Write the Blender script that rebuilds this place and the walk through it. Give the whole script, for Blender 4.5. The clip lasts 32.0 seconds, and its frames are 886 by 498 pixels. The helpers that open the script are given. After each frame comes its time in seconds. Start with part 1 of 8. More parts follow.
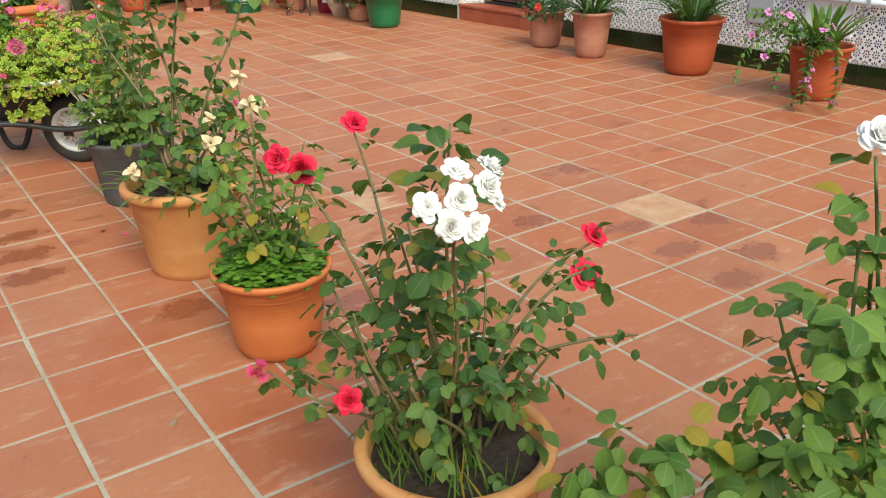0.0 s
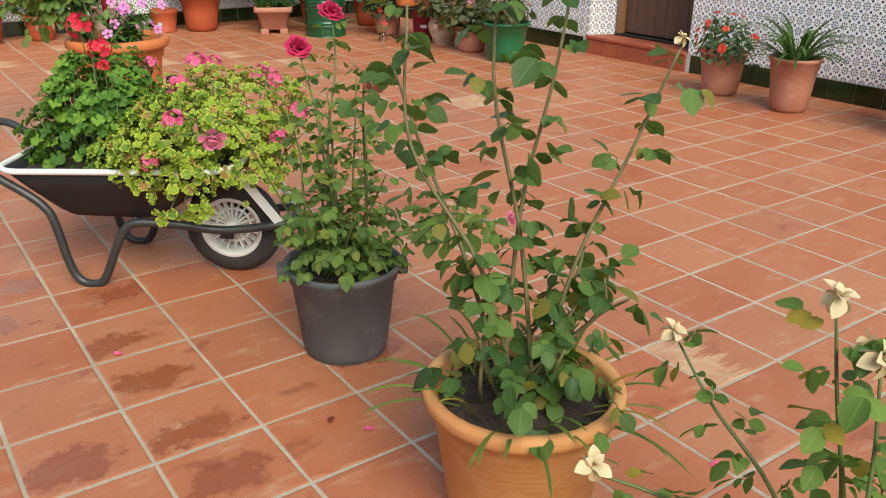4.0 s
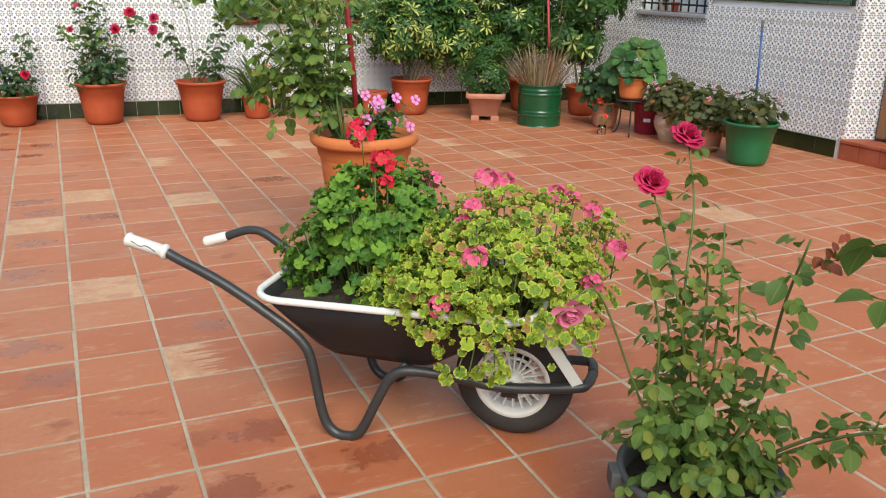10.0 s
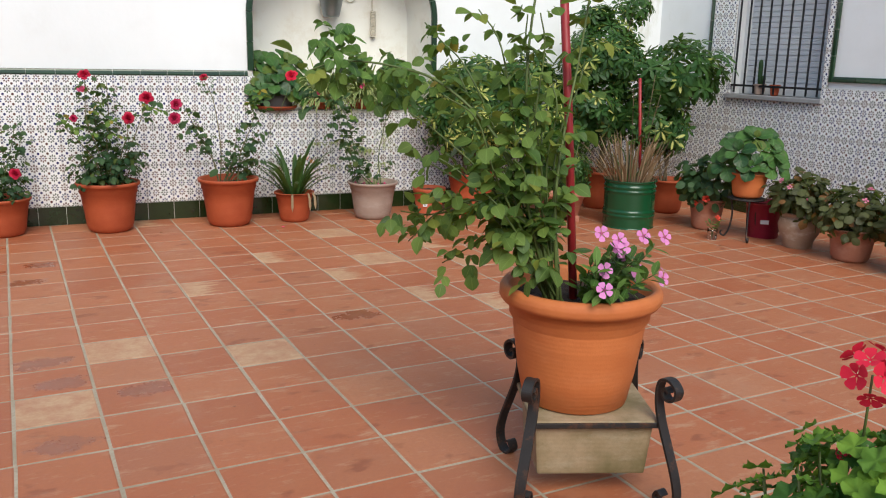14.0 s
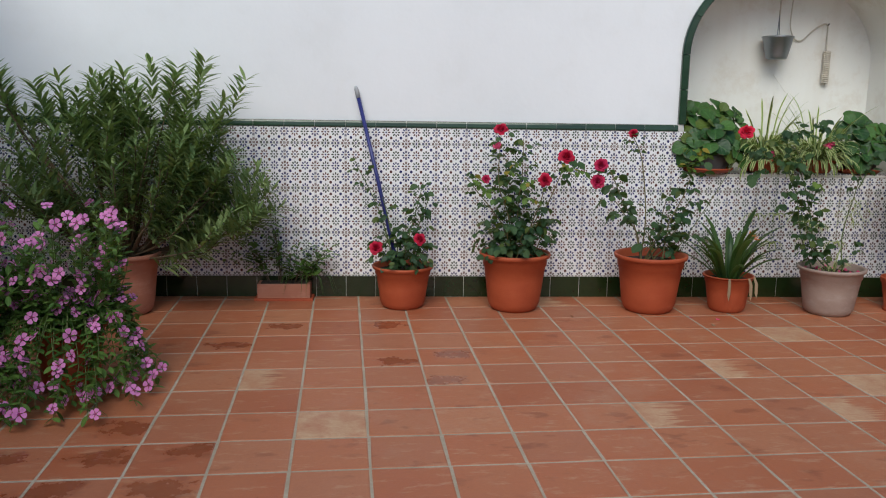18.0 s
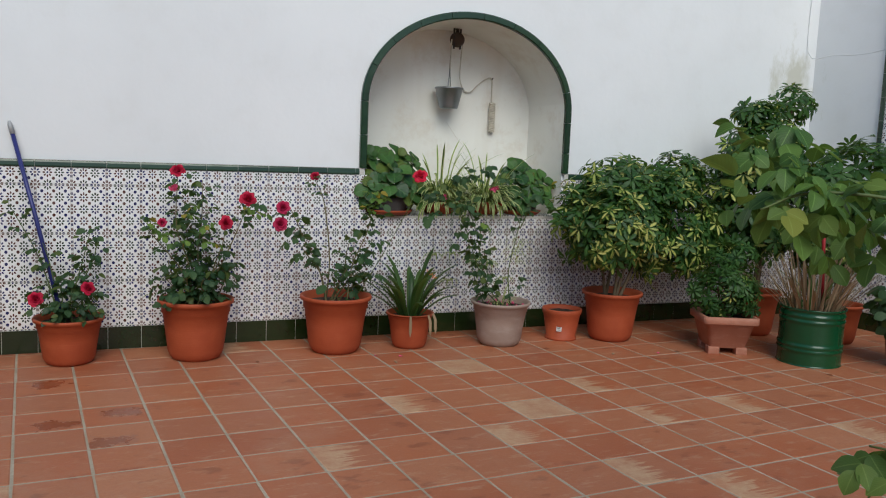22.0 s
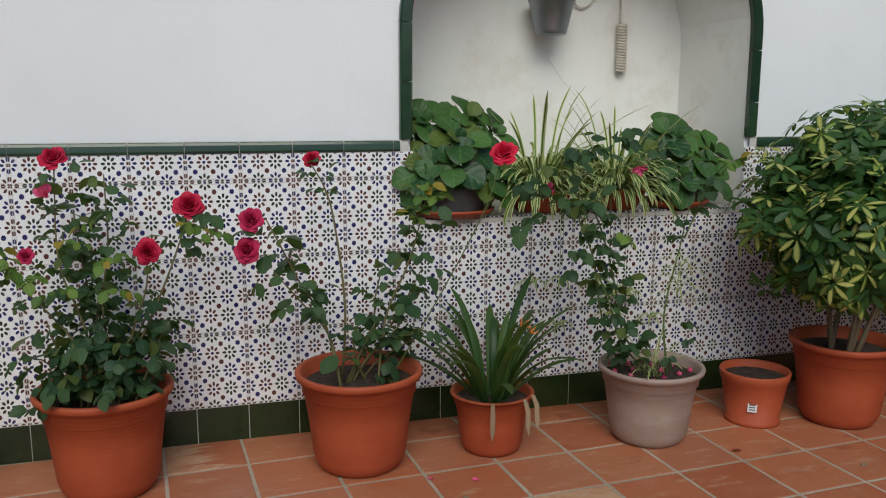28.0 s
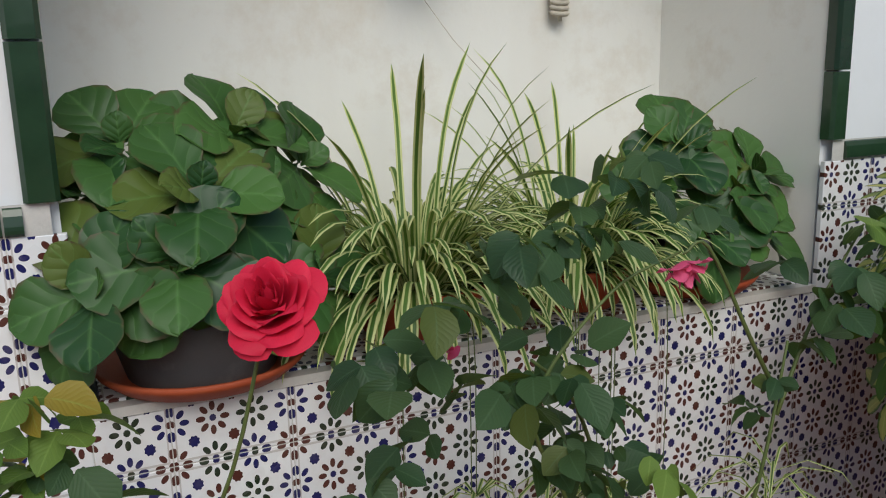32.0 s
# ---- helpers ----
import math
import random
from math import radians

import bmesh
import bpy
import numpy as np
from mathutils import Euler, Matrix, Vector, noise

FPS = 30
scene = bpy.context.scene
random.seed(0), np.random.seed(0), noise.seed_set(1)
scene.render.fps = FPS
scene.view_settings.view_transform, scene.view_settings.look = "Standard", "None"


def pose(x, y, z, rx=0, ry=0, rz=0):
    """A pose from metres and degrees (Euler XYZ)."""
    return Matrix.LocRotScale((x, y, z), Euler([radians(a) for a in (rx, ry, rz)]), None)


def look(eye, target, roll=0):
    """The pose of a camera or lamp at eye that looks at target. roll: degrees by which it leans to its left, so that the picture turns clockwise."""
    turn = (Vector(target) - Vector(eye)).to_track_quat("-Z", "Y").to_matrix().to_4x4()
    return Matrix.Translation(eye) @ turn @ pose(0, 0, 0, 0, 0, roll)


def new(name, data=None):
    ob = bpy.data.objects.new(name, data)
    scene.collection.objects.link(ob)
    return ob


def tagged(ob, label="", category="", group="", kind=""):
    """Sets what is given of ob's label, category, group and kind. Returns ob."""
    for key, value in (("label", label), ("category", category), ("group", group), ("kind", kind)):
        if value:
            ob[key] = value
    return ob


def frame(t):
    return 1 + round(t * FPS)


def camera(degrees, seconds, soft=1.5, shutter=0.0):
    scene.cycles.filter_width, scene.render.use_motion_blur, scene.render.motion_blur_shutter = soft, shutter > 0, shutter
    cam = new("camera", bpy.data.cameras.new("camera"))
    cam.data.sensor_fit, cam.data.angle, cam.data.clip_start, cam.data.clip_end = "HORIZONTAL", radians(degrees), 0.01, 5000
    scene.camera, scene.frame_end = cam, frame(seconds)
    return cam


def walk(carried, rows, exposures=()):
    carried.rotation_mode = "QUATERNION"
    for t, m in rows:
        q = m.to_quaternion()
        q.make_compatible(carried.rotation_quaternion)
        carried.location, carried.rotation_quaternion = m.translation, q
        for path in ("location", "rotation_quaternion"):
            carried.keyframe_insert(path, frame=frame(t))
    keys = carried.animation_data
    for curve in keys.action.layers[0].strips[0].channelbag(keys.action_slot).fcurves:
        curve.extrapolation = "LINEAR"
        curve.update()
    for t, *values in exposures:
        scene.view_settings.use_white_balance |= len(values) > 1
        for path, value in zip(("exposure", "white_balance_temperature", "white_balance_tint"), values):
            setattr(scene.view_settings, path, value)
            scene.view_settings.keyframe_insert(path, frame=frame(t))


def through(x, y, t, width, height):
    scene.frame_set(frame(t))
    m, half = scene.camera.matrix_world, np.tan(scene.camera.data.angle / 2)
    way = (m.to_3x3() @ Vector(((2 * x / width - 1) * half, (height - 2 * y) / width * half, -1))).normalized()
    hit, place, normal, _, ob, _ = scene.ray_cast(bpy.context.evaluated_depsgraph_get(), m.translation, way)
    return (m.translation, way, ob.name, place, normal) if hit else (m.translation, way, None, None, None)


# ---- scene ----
# The walk: seconds, eye, target, lean.
cam = camera(55.51, 32.0, soft=1.1)
PATH = [
    (0, (0.913, -9.366, 1.305), (1.960, -7.859, 0.510), -1.14),
    (0.5, (0.850, -9.150, 1.315), (1.919, -7.665, 0.507), -1.01),
    (1, (0.860, -8.938, 1.310), (1.946, -7.475, 0.486), -0.97),
    (1.5, (0.898, -8.733, 1.307), (2.003, -7.288, 0.476), -0.28),
    (2, (0.866, -8.553, 1.318), (1.969, -7.117, 0.469), -0.13),
    (2.5, (0.786, -8.355, 1.336), (1.924, -6.923, 0.528), -0.56),
    (3, (0.772, -8.131, 1.328), (1.910, -6.686, 0.542), -0.15),
    (3.5, (0.798, -7.896, 1.349), (1.843, -6.375, 0.579), -0.11),
    (4, (0.742, -7.631, 1.328), (1.808, -6.128, 0.549), 0.44),
    (4.5, (0.695, -7.420, 1.347), (1.767, -5.931, 0.551), 0.67),
    (6.5, (0.616, -7.226, 1.315), (1.519, -5.530, 0.760), 1.50),
    (7, (0.614, -7.231, 1.312), (1.542, -5.549, 0.757), 1.36),
    (7.5, (0.612, -7.232, 1.311), (1.557, -5.564, 0.742), 1.14),
    (8, (0.613, -7.230, 1.307), (1.548, -5.559, 0.727), 1.21),
    (8.5, (0.608, -7.220, 1.304), (1.521, -5.540, 0.718), 1.07),
    (9, (0.588, -7.182, 1.302), (1.506, -5.511, 0.699), 1.10),
    (9.5, (0.624, -7.006, 1.305), (1.537, -5.337, 0.688), 0.89),
    (10, (0.629, -6.807, 1.349), (1.420, -5.078, 0.728), 1.15),
    (10.5, (0.561, -6.546, 1.381), (1.313, -4.782, 0.812), 0.87),
    (11, (0.544, -6.366, 1.386), (1.308, -4.608, 0.818), 0.38),
    (11.5, (0.583, -6.170, 1.353), (1.360, -4.423, 0.765), 0.80),
    (12, (0.533, -5.955, 1.318), (1.343, -4.228, 0.717), 1.24),
    (12.5, (0.465, -5.781, 1.324), (1.304, -4.074, 0.708), -0.76),
    (13, (0.450, -5.568, 1.330), (1.326, -3.878, 0.716), -0.82),
    (13.5, (0.412, -5.370, 1.342), (1.327, -3.667, 0.829), 1.04),
    (15.5, (0.169, -4.438, 1.254), (1.023, -2.678, 0.842), 0.53),
    (16, (0.098, -4.222, 1.285), (0.901, -2.444, 0.848), -0.24),
    (16.5, (0.085, -4.023, 1.344), (0.690, -2.147, 1.005), -0.72),
    (17, (0.070, -3.878, 1.344), (0.580, -1.971, 1.026), 0.72),
    (17.5, (-0.019, -3.788, 1.347), (0.506, -1.889, 1.007), 1.35),
    (18, (-0.091, -3.729, 1.333), (0.142, -1.776, 0.975), 0.90),
    (18.5, (-0.109, -3.720, 1.325), (-0.058, -1.756, 0.954), 0.50),
    (19, (-0.072, -3.714, 1.332), (0.061, -1.757, 0.943), 0.59),
    (19.5, (-0.014, -3.717, 1.351), (0.402, -1.801, 0.954), 1.69),
    (20, (0.026, -3.717, 1.365), (0.644, -1.840, 1.055), 1.75),
    (20.5, (0.037, -3.723, 1.359), (0.739, -1.871, 1.082), 1.95),
    (21, (0.044, -3.728, 1.356), (0.811, -1.902, 1.076), 2.25),
    (21.5, (0.067, -3.733, 1.359), (0.906, -1.939, 1.083), 2.42),
    (22, (0.076, -3.738, 1.357), (0.959, -1.961, 1.109), 2.38),
    (22.5, (0.067, -3.735, 1.355), (0.962, -1.964, 1.105), 2.54),
    (23, (0.064, -3.736, 1.365), (0.971, -1.971, 1.116), 2.54),
    (23.5, (0.073, -3.751, 1.360), (0.991, -1.992, 1.104), 2.50),
    (24, (0.097, -3.708, 1.338), (1.027, -1.957, 1.075), 2.08),
    (24.5, (0.212, -3.509, 1.346), (1.152, -1.763, 1.082), 1.94),
    (25, (0.308, -3.268, 1.345), (1.256, -1.528, 1.072), 2.15),
    (25.5, (0.361, -2.947, 1.341), (1.209, -1.157, 1.061), 1.50),
    (26, (0.531, -2.663, 1.340), (1.346, -0.860, 1.049), 0.11),
    (26.5, (0.623, -2.350, 1.386), (1.343, -0.512, 1.068), 1.35),
    (28.5, (1.257, -1.262, 1.304), (1.916, 0.594, 0.954), -0.2),
    (29, (1.336, -0.989, 1.33), (2.036, 0.848, 0.96), -2.3),
    (29.5, (1.478, -0.725, 1.331), (2.258, 1.076, 0.945), -1.9),
    (30, (1.591, -0.438, 1.315), (2.396, 1.346, 0.906), -1.5),
    (30.5, (1.677, -0.183, 1.327), (2.627, 1.523, 0.897), -1.7),
    (31, (1.844, 0.013, 1.335), (2.781, 1.724, 0.894), -1.6),
    (31.5, (1.97, 0.189, 1.329), (2.897, 1.909, 0.903), -0.6),
    (32, (2.063, 0.345, 1.347), (2.992, 2.065, 0.924), -1.3),
]
EXPOSURES = [(0, 0.98, 6750, -4), (4, 0.85, 6750, 0), (8, 0.62, 6650, 2), (9, 0.68, 6650, 2), (10, 0.78, 6650, 2), (11, 0.57, 6550, 3), (13, 0.45, 6550, 4), (16, 0.22, 6250, 6), (17, -0.12, 6150, 6), (19, -0.06, 6150, 5), (21, -0.16, 6150, 4), (25, -0.26, 6150, 4), (29, -0.26, 6250, 5), (30, -0.32, 6250, 5), (31, -0.1, 6250, 6), (32, -0.14, 6250, 6)]
walk(cam, [(t, look(eye, target, roll)) for t, eye, target, roll in PATH], EXPOSURES)

# ---- light: an open courtyard under a bright, thinly veiled sky ----
world = bpy.data.worlds.new("sky")
scene.world = world
world.use_nodes = True
wn = world.node_tree
sky = wn.nodes.new("ShaderNodeTexSky")
sky.sky_type, sky.sun_disc = "NISHITA", False
sky.sun_elevation, sky.sun_rotation = radians(42), radians(196)
sky.air_density, sky.dust_density, sky.ozone_density = 1.0, 1.2, 1.5
wn.links.new(sky.outputs[0], wn.nodes["Background"].inputs[0])
wn.nodes["Background"].inputs[1].default_value = 0.13
sun = new("sun", bpy.data.lights.new("sun", "SUN"))
sun.data.energy, sun.data.angle, sun.data.color = 2.3, radians(40), (1.0, 0.94, 0.85)
sun.matrix_world = look((0, 0, 20), (0, 0, 0))
sun.rotation_euler = Euler((radians(48), 0, radians(-16)))
sun.location = (-3, -8, 12)

# ---- materials ----
class Tree:
    """A small helper to wire node materials."""

    def __init__(self, name):
        self.m = bpy.data.materials.new(name)
        self.m.use_nodes = True
        self.t = self.m.node_tree
        self.bsdf = self.t.nodes["Principled BSDF"]

    def n(self, kind, **sets):
        node = self.t.nodes.new("ShaderNode" + kind)
        for key, value in sets.items():
            if key[0] == "i" and key[1:].isdigit():
                self.put(node.inputs[int(key[1:])], value)
            elif key in node.inputs:
                self.put(node.inputs[key], value)
            else:
                setattr(node, key, value)
        return node

    def put(self, socket, value):
        if isinstance(value, bpy.types.NodeSocket):
            self.t.links.new(value, socket)
        elif isinstance(value, tuple) and socket.type == "RGBA" and len(value) == 3:
            socket.default_value = (*value, 1)
        else:
            socket.default_value = value

    def math(self, op, a, b=0.0, c=0.0):
        return self.n("Math", operation=op, i0=a, i1=b, i2=c).outputs[0]

    def mix(self, f, a, b, blend="MIX"):
        node = self.n("MixRGB", blend_type=blend, i0=f, i1=a, i2=b)
        return node.outputs[0]

    def noise(self, where, scale, detail=4.0, rough=0.6, stretch=None):
        if stretch:
            where = self.n("Mapping", i0=where, i3=stretch).outputs[0]
        return self.n("TexNoise", i0=where, Scale=scale, Detail=detail, Roughness=rough).outputs["Fac"]

    def ramp(self, f, lo, hi, a=0.0, b=1.0):
        return self.n("MapRange", i0=f, i1=lo, i2=hi, i3=a, i4=b).outputs[0]

    def world_place(self):
        return self.n("NewGeometry").outputs["Position"]

    def local(self):
        return self.n("TexCoord").outputs["Object"]

    def uv(self):
        return self.n("TexCoord").outputs["UV"]

    def done(self, colour, rough=0.6, bump=None, strength=0.2, distance=0.01, metal=0.0, spec=0.5, **more):
        self.put(self.bsdf.inputs["Base Color"], colour)
        self.put(self.bsdf.inputs["Roughness"], rough)
        self.put(self.bsdf.inputs["Metallic"], metal)
        self.put(self.bsdf.inputs["Specular IOR Level"], spec)
        for key, value in more.items():
            self.put(self.bsdf.inputs[key.replace("_", " ")], value)
        if bump is not None:
            b = self.n("Bump", Strength=strength, Distance=distance, Height=bump)
            self.put(self.bsdf.inputs["Normal"], b.outputs[0])
        return self.m


def plain(name, colour, rough=0.5, metal=0.0, grain=30.0, vary=0.25, wear=0.0, wear_colour=(0.3, 0.25, 0.2), spec=0.5):
    """A paint, plastic or metal with two scales of variation."""
    k = Tree(name)
    p = k.local()
    big, fine = k.noise(p, grain * 0.2, 3), k.noise(p, grain * 3, 5, 0.7)
    dark = tuple(c * (1 - vary) for c in colour)
    c = k.mix(k.ramp(big, 0.3, 0.7), dark, colour)
    c = k.mix(k.ramp(fine, 0.35, 0.75, 0, vary), c, tuple(min(1, x * (1 + vary)) for x in colour))
    if wear:
        spots = k.ramp(k.noise(p, grain * 0.5, 6, 0.75), 0.68 - 0.25 * wear, 0.74)
        c = k.mix(k.math("MULTIPLY", spots, min(1.0, wear * 1.6)), c, wear_colour)
    return k.done(c, k.ramp(fine, 0.2, 0.8, max(0.05, rough - 0.1), min(1, rough + 0.15)), fine, 0.15, 0.003, metal, spec)


def floor_tile_material(name, worn=0.0):
    """Handmade terracotta: each tile its own tint, blotches, dark damp stains and pale worn streaks."""
    k = Tree(name)
    place, own = k.world_place(), k.local()
    rnd = k.n("ObjectInfo").outputs["Random"] if name != "terracotta_far" else k.n("NewGeometry").outputs["Random Per Island"]
    tint = k.n("ValToRGB", i0=rnd)
    e = tint.color_ramp.elements
    e[0].color, e[1].color = (0.34, 0.09, 0.036, 1), (0.45, 0.175, 0.083, 1)
    for at, c in ((0.3, (0.4, 0.114, 0.045, 1)), (0.62, (0.42, 0.142, 0.062, 1)), (0.85, (0.355, 0.118, 0.057, 1))):
        e.new(at).color = c
    shift = k.n("VectorMath", operation="ADD", i0=place, i1=k.n("CombineXYZ", i0=k.math("MULTIPLY", rnd, 37.0), i1=rnd).outputs[0]).outputs[0]
    cloud = k.noise(shift, 4.5, 4, 0.6)
    c = k.mix(k.ramp(cloud, 0.3, 0.72, 0.0, 0.42), tint.outputs[0], (0.45, 0.2, 0.105))
    grain = k.noise(shift, 60, 5, 0.7, (1, 1, 1))
    c = k.mix(k.ramp(grain, 0.35, 0.7, 0, 0.3), c, (0.29, 0.1, 0.055))
    streak = k.noise(shift, 7.0, 5, 0.7, (0.9, 2.4, 1.0))
    c = k.mix(k.ramp(streak, 0.55, 0.72, 0, 0.6), c, (0.5, 0.31, 0.19))
    stain = k.math("MULTIPLY", k.ramp(k.noise(place, 5.2, 3, 0.55, (1, 1.7, 1)), 0.6, 0.67), k.ramp(k.noise(place, 0.9, 2), 0.44, 0.56))
    c = k.mix(k.math("MULTIPLY", stain, 0.55), c, (0.2, 0.055, 0.028))
    # dust and dark specks
    c = k.mix(k.ramp(k.noise(place, 1.3, 6, 0.75), 0.54, 0.75, 0, 0.32), c, (0.45, 0.3, 0.2))
    c = k.mix(k.ramp(k.noise(place, 38, 3, 0.6), 0.7, 0.76, 0, 0.6), c, (0.14, 0.06, 0.035))
    rough = k.ramp(cloud, 0.3, 0.7, 0.4, 0.6)
    if worn == 3.0:
        off = k.n("CombineXYZ", i0=k.math("SUBTRACT", k.math("MULTIPLY", rnd, 0.16), 0.08), i1=k.math("SUBTRACT", k.math("MULTIPLY", k.math("FRACT", k.math("MULTIPLY", rnd, 7.3)), 0.16), 0.08)).outputs[0]
        d = k.n("Mapping", i0=k.n("VectorMath", operation="ADD", i0=own, i1=off).outputs[0], i3=(7.0, 11.0, 1.0)).outputs[0]
        far = k.n("VectorMath", operation="LENGTH", i0=d).outputs["Value"]
        far = k.math("ADD", far, k.math("MULTIPLY", k.math("SUBTRACT", k.noise(shift, 11, 5, 0.7), 0.5), 2.6))
        wet = k.ramp(far, 0.6, 0.9, 1.0, 0.0)
        c = k.mix(k.math("MULTIPLY", wet, 0.62), c, (0.2, 0.045, 0.018))
        rough = k.math("SUBTRACT", rough, k.math("MULTIPLY", wet, 0.26))
    elif worn:
        x = k.n("SeparateXYZ", i0=own).outputs
        jag = k.noise(shift, 7.0, 3, 0.6, (0.4, 6.0, 1.0))
        edge = k.math("ADD", k.math("MULTIPLY", x[0], 5.0), k.math("MULTIPLY", k.math("SUBTRACT", jag, 0.5), 2.6))
        mask = k.ramp(edge, -0.06, 0.06, 1.0, 0.0) if worn < 1.5 else k.ramp(edge, -1.4, -1.2, 0.15, 1.0)
        pale = k.mix(k.ramp(grain, 0.3, 0.7), (0.52, 0.33, 0.19), (0.6, 0.43, 0.27))
        mask = k.math("MULTIPLY", mask, k.ramp(k.noise(shift, 9, 5, 0.7), 0.35, 0.6, 0.25, 0.72))
        c = k.mix(mask, c, pale)
    return k.done(c, rough, k.math("ADD", grain, k.math("MULTIPLY", cloud, 2.0)), 0.25, 0.004, 0.0, 0.35)


def grout_material():
    k = Tree("cement_grout")
    p = k.world_place()
    c = k.mix(k.ramp(k.noise(p, 3.0), 0.35, 0.65), (0.33, 0.28, 0.2), (0.46, 0.40, 0.31))
    c = k.mix(k.ramp(k.noise(p, 70, 5), 0.4, 0.75, 0, 0.6), c, (0.28, 0.2, 0.14))
    return k.done(c, 0.9, k.noise(p, 160, 4), 0.4, 0.003)


def azulejo_material():
    """White glazed tile with eight-petalled flowers and octagon dots in blue, green and brown."""
    k = Tree("patterned_glazed_tile")
    uv = k.uv()
    s = k.n("SeparateXYZ", i0=uv).outputs
    gx, gy = k.math("MULTIPLY", s[0], 3.0), k.math("MULTIPLY", s[1], 4.0)

    def cell(gx, gy):
        ix, iy = k.math("ROUND", gx), k.math("ROUND", gy)
        return ix, iy, k.math("SUBTRACT", gx, ix), k.math("SUBTRACT", gy, iy)

    ix, iy, fx, fy = cell(gx, gy)
    r = k.math("SQRT", k.math("ADD", k.math("MULTIPLY", fx, fx), k.math("MULTIPLY", fy, fy)))
    a = k.math("ARCTAN2", fy, fx)
    fold = k.math("SUBTRACT", k.math("MODULO", k.math("ADD", a, 2 * math.pi + math.pi / 8), math.pi / 4), math.pi / 8)
    px, py = k.math("MULTIPLY", r, k.math("COSINE", fold)), k.math("MULTIPLY", r, k.math("SINE", fold))
    dx, dy = k.math("DIVIDE", k.math("SUBTRACT", px, 0.3), 0.118), k.math("DIVIDE", py, 0.072)
    petal = k.math("LESS_THAN", k.math("ADD", k.math("MULTIPLY", dx, dx), k.math("MULTIPLY", dy, dy)), 1.0)
    core = k.math("LESS_THAN", px, 0.082)
    jx, jy, hx, hy = cell(k.math("ADD", gx, 0.5), k.math("ADD", gy, 0.5))
    hr = k.math("SQRT", k.math("ADD", k.math("MULTIPLY", hx, hx), k.math("MULTIPLY", hy, hy)))
    ha = k.math("COSINE", k.math("MULTIPLY", k.math("ARCTAN2", hy, hx), 8.0))
    dot = k.math("LESS_THAN", k.math("ADD", hr, k.math("MULTIPLY", ha, 0.012)), 0.135)

    def three(q, red, green, blue):
        c = k.mix(k.math("LESS_THAN", q, 0.5), green, red)
        return k.mix(k.math("GREATER_THAN", q, 1.5), c, blue)

    odd = k.math("MODULO", k.math("ADD", iy, 12.0), 2.0)
    petal_hue = k.math("MODULO", k.math("ADD", k.math("ADD", ix, 12.0), k.math("MULTIPLY", odd, 2.0)), 3.0)
    core_hue = k.math("MODULO", k.math("ADD", k.math("MULTIPLY", ix, 2.0), 12.0), 3.0)
    dot_hue = k.math("MULTIPLY", k.math("GREATER_THAN", k.math("ABSOLUTE", k.math("SUBTRACT", jx, 2.0)), 0.5), 2.0)
    p = k.world_place()
    white = k.mix(k.ramp(k.noise(p, 2.2, 3), 0.35, 0.7), (0.76, 0.76, 0.76), (0.84, 0.84, 0.84))
    hues = ((0.085, 0.025, 0.018), (0.02, 0.034, 0.018), (0.011, 0.014, 0.1))
    c = k.mix(petal, white, three(petal_hue, *hues))
    c = k.mix(core, c, three(core_hue, *hues))
    c = k.mix(dot, c, three(dot_hue, *hues))
    ex = k.math("MINIMUM", s[0], k.math("SUBTRACT", 1.0, s[0]))
    ey = k.math("MINIMUM", s[1], k.math("SUBTRACT", 1.0, s[1]))
    ed = k.math("MINIMUM", ex, ey)
    rim = k.math("LESS_THAN", k.math("ABSOLUTE", k.math("SUBTRACT", ed, 0.022)), 0.007)
    c = k.mix(k.math("MULTIPLY", rim, 0.6), c, (0.42, 0.38, 0.34))
    c = k.mix(k.ramp(k.noise(p, 40, 4), 0.5, 0.8, 0, 0.15), c, (0.45, 0.38, 0.3))
    return k.done(c, k.ramp(k.noise(p, 6, 3), 0.3, 0.7, 0.24, 0.4), k.noise(p, 9, 2), 0.05, 0.01, 0.0, 0.4)


def plaster_material(name, base, stain, amount, damp=None):
    k = Tree(name)
    p = k.world_place()
    c = k.mix(k.ramp(k.noise(p, 0.8, 4, 0.6), 0.35, 0.7), base, tuple(x * 0.93 for x in base))
    blot = k.ramp(k.noise(p, 3.2, 6, 0.7), 0.52, 0.72)
    c = k.mix(k.math("MULTIPLY", blot, amount), c, stain)
    c = k.mix(k.ramp(k.noise(p, 1.6, 3, 0.5, (3.0, 3.0, 0.25)), 0.56, 0.75, 0, amount * 0.4), c, stain)
    if damp:
        # a green-brown run of damp below a leak
        d = k.n("Mapping", i0=k.n("VectorMath", operation="SUBTRACT", i0=p, i1=damp).outputs[0], i3=(3.6, 3.6, 1.9)).outputs[0]
        far = k.math("ADD", k.n("VectorMath", operation="LENGTH", i0=d).outputs["Value"], k.math("MULTIPLY", k.math("SUBTRACT", k.noise(p, 5, 5, 0.7, (1.6, 1.6, 0.7)), 0.5), 2.2))
        c = k.mix(k.ramp(far, 0.3, 0.85, 0.5, 0.0), c, (0.36, 0.34, 0.2))
    fine = k.noise(p, 26, 5, 0.65)
    return k.done(c, 0.85, k.math("ADD", fine, k.math("MULTIPLY", k.noise(p, 5, 3), 2.0)), 0.18, 0.006, 0.0, 0.25)


